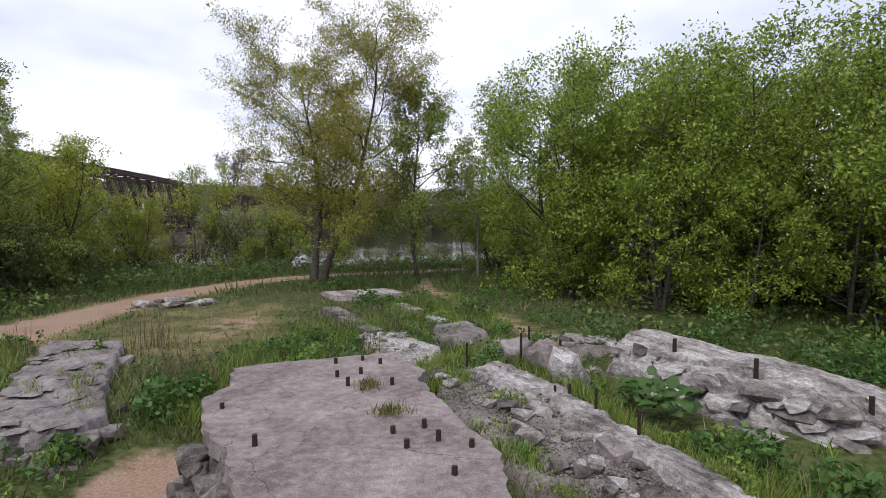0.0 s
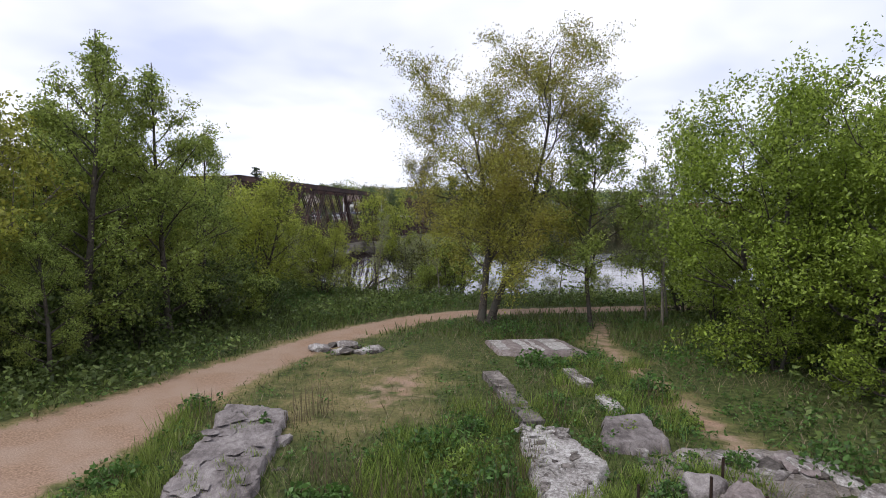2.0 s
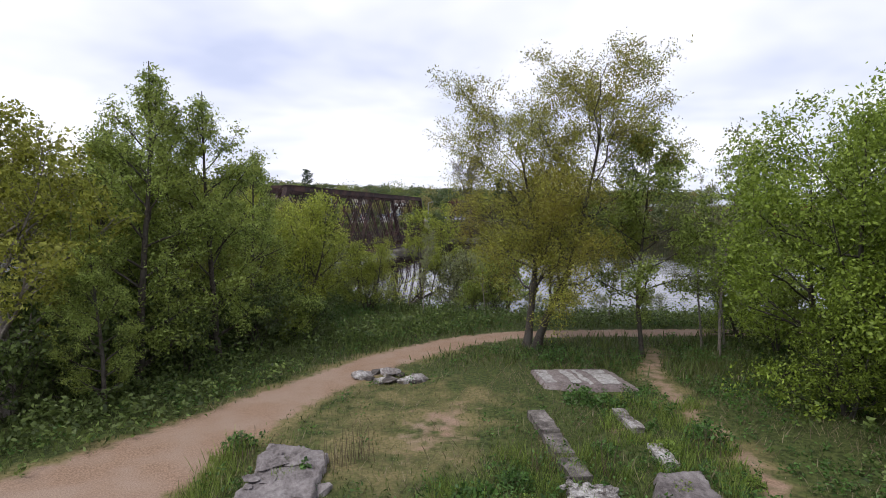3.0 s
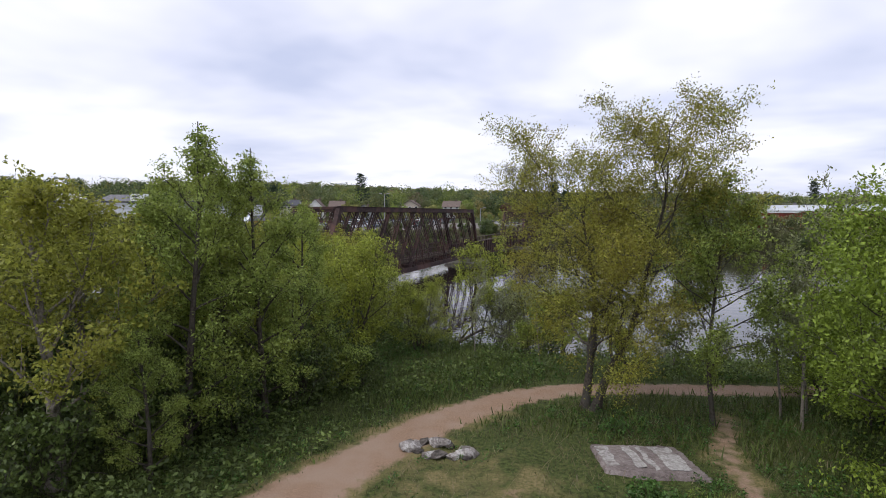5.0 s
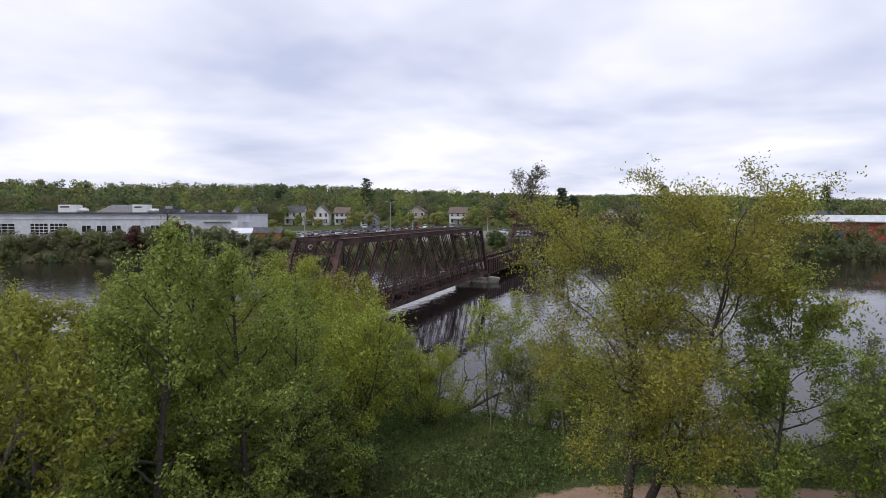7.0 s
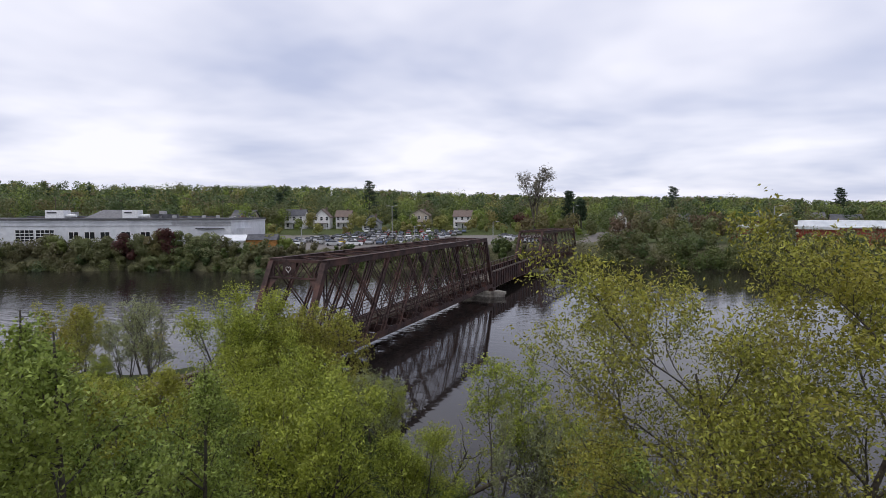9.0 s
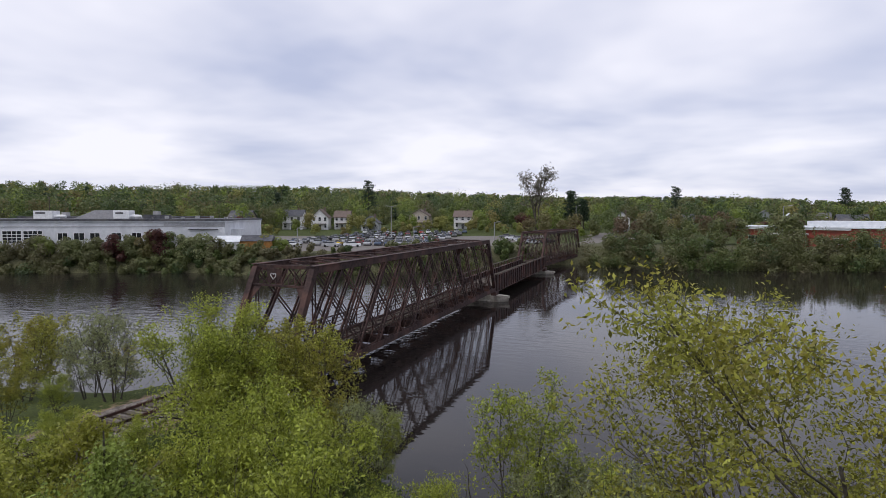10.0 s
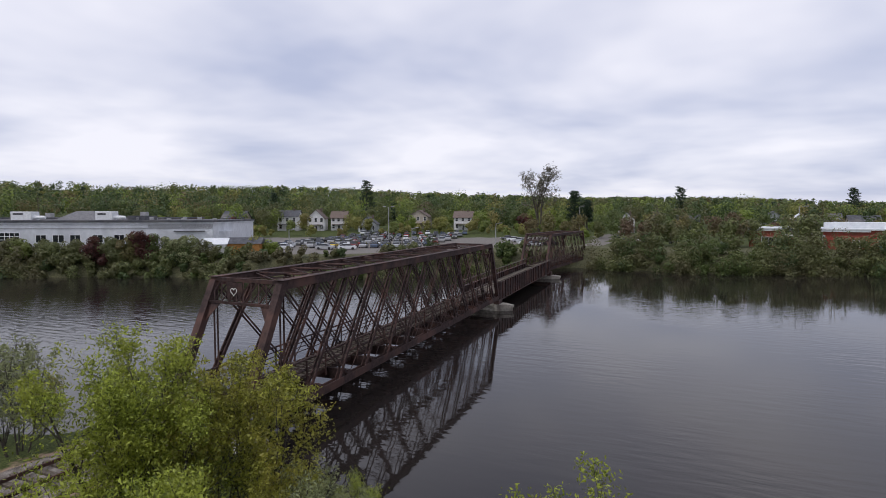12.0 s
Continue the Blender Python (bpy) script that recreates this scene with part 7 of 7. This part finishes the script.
def house(x, y, rz, w, d, eave, ridge, wall_mat, roof_mat, label, front_gable=False, floors=2):
    t = thing("house", x, y, hz(x, y) - 0.3, label, "house", "far houses", rz)
    bm = box(bmesh.new(), -w / 2, 0, 0, w / 2, d, eave)
    vs = []
    if front_gable:
        vs = [bm.verts.new(v) for v in ((-w / 2, 0.0, eave), (w / 2, 0.0, eave), (0, 0.0, ridge), (-w / 2, d, eave), (w / 2, d, eave), (0, d, ridge))]
    else:
        vs = [bm.verts.new(v) for v in ((-w / 2, 0, eave), (-w / 2, d, eave), (-w / 2, d / 2, ridge), (w / 2, 0, eave), (w / 2, d, eave), (w / 2, d / 2, ridge))]
    bm.faces.new(vs[:3])
    bm.faces.new(vs[3:])
    part("wall", bm, wall_mat, t)
    rf = bmesh.new()
    o = 0.45
    if front_gable:
        s = (ridge - eave) / (w / 2)
        for sg in (-1, 1):
            beam(rf, (sg * (w / 4 + o / 2), -o, (eave + ridge) / 2 - s * o / 2 + 0.12), (sg * (w / 4 + o / 2), d + o, (eave + ridge) / 2 - s * o / 2 + 0.12), 0.2, 0.1)
        for sg in (-1, 1):
            q = [rf.verts.new(v) for v in ((sg * (w / 2 + o), -o, eave - s * o + 0.02), (sg * (w / 2 + o), d + o, eave - s * o + 0.02), (0, d + o, ridge + 0.02), (0, -o, ridge + 0.02))]
            q2 = [rf.verts.new(v.co + Vector((0, 0, 0.2))) for v in q]
            rf.faces.new(q2)
            rf.faces.new(q[::-1])
            for i in range(4):
                rf.faces.new((q[i], q[(i + 1) % 4], q2[(i + 1) % 4], q2[i]))
    else:
        s = (ridge - eave) / (d / 2)
        for y0 in (-o, d + o):
            q = [rf.verts.new(v) for v in ((-w / 2 - o, y0, eave - s * o + 0.02), (w / 2 + o, y0, eave - s * o + 0.02), (w / 2 + o, d / 2, ridge + 0.02), (-w / 2 - o, d / 2, ridge + 0.02))]
            q2 = [rf.verts.new(v.co + Vector((0, 0, 0.2))) for v in q]
            rf.faces.new(q2)
            rf.faces.new(q[::-1])
            for i in range(4):
                rf.faces.new((q[i], q[(i + 1) % 4], q2[(i + 1) % 4], q2[i]))
    roof = part("roof", rf, roof_mat, t)
    part("chimney", boxed(w * 0.18, d * 0.45, ridge - 0.8, w * 0.18 + 0.7, d * 0.45 + 0.7, ridge + 0.9), M_ROOFBROWN, roof)
    for fl in range(floors):
        z = 1.2 + fl * 2.9
        for k in range(3):
            if fl == 0 and k == 1:
                continue
            xc = -w / 2 + w * (k + 0.5) / 3
            window(t, xc - 0.5, xc + 0.5, z, z + 1.5, 0.0, M_FRAME, 1, 2, 0.1)
    part("door", boxed(-0.5, -0.06, 0.3, 0.5, 0.0, 2.4), M_FRAMEDARK, t)
    pr = part("porch", boxed(-w * 0.4, -1.9, 2.75, w * 0.4, -0.01, 2.95), roof_mat, t)
    for k in range(3):
        part("post", boxed(-w * 0.38 + k * w * 0.36, -1.8, 0, -w * 0.38 + k * w * 0.36 + 0.15, -1.65, 2.75), M_FRAME, pr)
    return t


for deg, dep, rz, w, d, e, r, wm, rm, fg, fl, lb in (
        (-15.3, 236, 22, 8.6, 8.0, 6.2, 8.6, M_SIDING, M_ROOFDARK, False, 2, "white two-storey house with a dark hipped roof"),
        (-12.6, 236, 26, 7.0, 9.0, 5.6, 9.0, M_SIDING, M_ROOFBROWN, True, 2, "white gabled house with a brown roof"),
        (-10.4, 240, 24, 6.5, 8.0, 5.6, 8.2, M_SIDING, M_ROOFBROWN, False, 2, "white house with a brown roof behind the car park"),
        (-7.6, 232, 20, 7.5, 7.0, 3.6, 6.4, M_SIDINGGREY, M_ROOFDARK, True, 1, "small grey cottage with a dark roof"),
        (-20.3, 232, 20, 9.0, 8.0, 5.4, 8.2, M_SIDINGTAN, M_ROOFDARK, False, 2, "tan house behind the mill building"),
        (-2.5, 252, 15, 9.0, 9.0, 5.8, 8.6, M_SIDINGTAN, M_ROOFBROWN, True, 2, "tan gabled house among the street trees"),
        (2.0, 246, 15, 8.0, 9.0, 5.6, 8.2, M_SIDING, M_ROOFBROWN, False, 2, "pale house among the street trees"),
        (17.9, 240, 8, 6.6, 9.0, 5.8, 8.6, M_SIDING, M_ROOFDARK, True, 2, "white gabled house across the river"),
        (20.4, 236, 8, 6.4, 8.0, 5.4, 8.0, M_SIDINGTAN, M_ROOFDARK, True, 2, "tan gabled house across the river"),
        (23.4, 246, 6, 9.0, 8.0, 4.4, 7.0, M_SIDINGTAN, M_ROOFDARK, False, 1, "low tan house under the trees"),
        (30.2, 240, 2, 9.0, 8.0, 5.4, 8.6, M_SIDINGGREY, M_ROOFDARK, True, 2, "grey gabled house behind the red shop"),
        (32.3, 236, 2, 8.0, 8.0, 4.8, 7.8, M_SIDING, M_ROOFMETAL, True, 2, "white house with a pale roof behind the red shop"),
        (34.2, 240, 0, 9.0, 8.0, 4.8, 7.6, M_SIDING, M_ROOFDARK, False, 2, "white house with a long dark roof"),
        (36.6, 236, 0, 11.0, 8.0, 4.4, 7.0, M_SIDINGTAN, M_ROOFDARK, False, 1, "long low tan house")):
    x, y = sector(deg, dep)
    house(x, y, rz, w, d, e, r, wm, rm, lb, fg, fl)


def red_shop():
    t = thing("red_building", 7.0, 197.3, 0, "long red single-storey shop with white fascia and roof", "building", rz=-17.5)
    part("wall", boxed(0, 0, 2.5, 46, 20, 8.0), M_REDWALL, t)
    part("roof", boxed(-0.6, -0.8, 8.0, 46.5, 20.5, 8.35), M_ROOFMETAL, t)
    part("fascia", boxed(-0.4, -0.62, 7.55, 26, -0.003, 8.0), M_FRAME, t, "white fascia board")
    part("roof_ridge", prism([(16, 4), (46, 4), (46, 18), (16, 18)], 8.35, 9.8, 0.0, 1, 2, 0, 9), M_ROOFMETAL, t)
    aw = part("awning", boxed(8, -2.2, 6.2, 17, -0.004, 6.7), M_FRAME, t, "pale awning")
    for k in range(4):
        part("post", boxed(8.2 + k * 2.8, -2.1, 2.8, 8.35 + k * 2.8, -1.95, 6.2), M_FRAME, aw)
    window(t, 22.6, 25.2, 4.0, 5.4, 0.0, M_FRAME, 2, 1, 0.18)
    window(t, 3.0, 6.0, 4.0, 5.8, 0.0, M_FRAME, 2, 1, 0.18)
    part("door", boxed(27.6, -0.06, 2.8, 32.0, 0.0, 5.6), M_BLUE, t, "wide blue door")
    return t


red_shop()


def lamp_post(x, y, h, double):
    t = thing("street_lamp", x, y, hz(x, y), "tall grey metal car park lamp post", "lamp post", "lamp posts")
    part("pole", cyl(bmesh.new(), 0, 0, 0, h, 0.16, 0.09, 8), M_POLE, t)
    for s in ((-1, 1) if double else (1,)):
        a = part("arm", bar((0, 0, h - 0.15), (s * 1.5, 0, h + 0.1), 0.08, 0.08), M_POLE, t)
        part("lamp_head", boxed(s * 1.5 - 0.45, -0.2, h + 0.02, s * 1.5 + 0.45, 0.2, h + 0.2, 0.04), M_POLE, a)
    return t


for x, y, h, dbl in ((-93.5, 180.5, 11.0, True), (-90.1, 128.6, 5.2, False), (-75.1, 160.2, 5.0, False), (-48.1, 253.5, 11.0, False), (17.0, 189.0, 10.5, False), (-60.0, 185.0, 6.0, False)):
    lamp_post(x, y, h, dbl)


def utility_pole(x, y, h):
    t = thing("utility_pole", x, y, hz(x, y), "wooden utility pole with two cross arms", "pole", "utility poles")
    part("pole", cyl(bmesh.new(), 0, 0, 0, h, 0.2, 0.13, 8), M_TIMBER, t)
    for k in (0.5, 1.5):
        part("cross_arm", boxed(-1.3, -0.08, h - k, 1.3, 0.08, h - k + 0.16), M_TIMBER, t)


for deg, dep, h in ((-35.4, 235, 13), (-27.5, 240, 12), (-22, 246, 12), (20.6, 205, 12), (-30.6, 238, 12)):
    x, y = sector(deg, dep)
    utility_pole(x, y, h)

# ---------- parked cars ----------
M_TYRE = plain("tyre_rubber", (0.02, 0.02, 0.02), 0.8)
M_LAMPS = plain("lamp_lens", (0.55, 0.53, 0.5), 0.3)


def car(x, y, rz, paint, label, suv=False):
    t = thing("car", x, y, hz(x, y), label, "car", "parked cars", rz)
    h = 0.25 if suv else 0.0
    bm = bmesh.new()
    prof = [(-2.25, 0.42), (-2.28, 0.85 + h * 0.4), (-1.5, 0.98 + h * 0.5), (2.0, 1.0 + h * 0.5), (2.25, 0.85 + h * 0.3), (2.25, 0.40), (1.9, 0.28), (-1.9, 0.28)]
    rings = [[bm.verts.new((px, sy * (0.86 if pz > 0.95 else 0.9), pz)) for px, pz in prof] for sy in (-1, 1)]
    n = len(prof)
    for i in range(n):
        bm.faces.new((rings[0][i], rings[0][(i + 1) % n], rings[1][(i + 1) % n], rings[1][i]))
    bm.faces.new(rings[0][::-1])
    bm.faces.new(rings[1])
    part("body", bm, paint, t)
    bm = bmesh.new()
    lo = [bm.verts.new(v) for v in ((-1.35, -0.82, 0.98 + h * 0.5), (2.0 if suv else 1.65, -0.82, 0.99 + h * 0.5), (2.0 if suv else 1.65, 0.82, 0.99 + h * 0.5), (-1.35, 0.82, 0.98 + h * 0.5))]
    hi = [bm.verts.new(v) for v in ((-0.65, -0.66, 1.44 + h), (1.75 if suv else 1.0, -0.66, 1.44 + h), (1.75 if suv else 1.0, 0.66, 1.44 + h), (-0.65, 0.66, 1.44 + h))]
    for i in range(4):
        bm.faces.new((lo[i], lo[(i + 1) % 4], hi[(i + 1) % 4], hi[i]))
    part("glasshouse", bm, M_GLASS, t)
    part("roof", boxed(-0.66, -0.67, 1.43 + h, 1.76 if suv else 1.01, 0.67, 1.49 + h, 0.02), paint, t)
    for px in (-1.4, 1.4):
        for sy in (-0.83, 0.83):
            bm = cyl(bmesh.new(), 0, 0, -0.11, 0.11, 0.33, 0.33, 10)
            w = part("wheel", bm, M_TYRE, t)
            w.matrix_basis = pose(px, sy, 0.33, 90, 0, 0)
    for sy in (-0.62, 0.62):
        part("headlight", boxed(-2.31, sy - 0.2, 0.66, -2.24, sy + 0.2, 0.8), M_LAMPS, t)
    return t


PAINTS = [("white", (0.72, 0.73, 0.75)), ("silver", (0.42, 0.43, 0.45)), ("black", (0.02, 0.02, 0.022)), ("dark red", (0.18, 0.02, 0.02)), ("blue-grey", (0.09, 0.12, 0.18)), ("grey", (0.16, 0.165, 0.17)), ("red", (0.35, 0.04, 0.03)), ("yellow", (0.55, 0.38, 0.04))]
protos = {}
for nm, c in PAINTS:
    for suv in (False, True):
        m = surface(nm.replace(" ", "_") + "_car_paint", tuple(v * 0.95 for v in c), tuple(min(1, v * 1.05) for v in c), 2.0, None, 1, 0.25, 0.0, 0.15, spec=0.6)
        protos[(nm, suv)] = (m, "parked %s %s" % (nm, "off-road car in the far car park" if suv else "saloon car in the far car park"))
rc = random.Random(12)
made = {}
WEIGHTS = [6, 6, 4, 2, 3, 4, 1, 0.4]
ex, ey = 0.92, 0.395
for row in range(9):
    for k in range(15):
        if rc.random() < 0.14:
            continue
        al, dp = -6 + k * 2.75 + rc.uniform(-0.2, 0.2) + row * 2.0, row * 8.2 + (row // 2) * 3.0
        x, y = -100.5 + ex * al - ey * dp, 136.0 + ey * al + ex * dp
        key = (rc.choices([n for n, _ in PAINTS], WEIGHTS)[0], rc.random() < 0.4)
        rz = 23 + (90 if row else 10 * rc.uniform(-1, 1)) + (180 if rc.random() < 0.5 else 0)
        if row == 0:
            x, y = -100.5 + ex * (al * 1.9 + 3), 136.0 + ey * (al * 1.9 + 3)
            if al > 9:
                continue
        if key not in made:
            made[key] = car(x, y, rz, protos[key][0], protos[key][1], key[1])
        else:
            copy_thing(made[key], pose(x, y, hz(x, y), 0, 0, rz))
for x, y, rz, nm in ((-46.0, 176.0, 30, "silver"), (-49.5, 180.5, 30, "white"), (-43.0, 182.0, 200, "black"), (-52.0, 187.0, 30, "silver"), (-30.5, 232.0, 60, "black"), (-27.5, 226.0, 60, "grey"), (-22.0, 214.0, 80, "white"), (-56, 196, 20, "silver"), (-60, 203, 20, "white"), (-64, 209, 20, "grey"), (-12, 205, 100, "black"), (2, 202, 110, "silver")):
    key = (nm, False)
    if key not in made:
        made[key] = car(x, y, rz, protos[key][0], protos[key][1], False)
    else:
        copy_thing(made[key], pose(x, y, hz(x, y), 0, 0, rz))
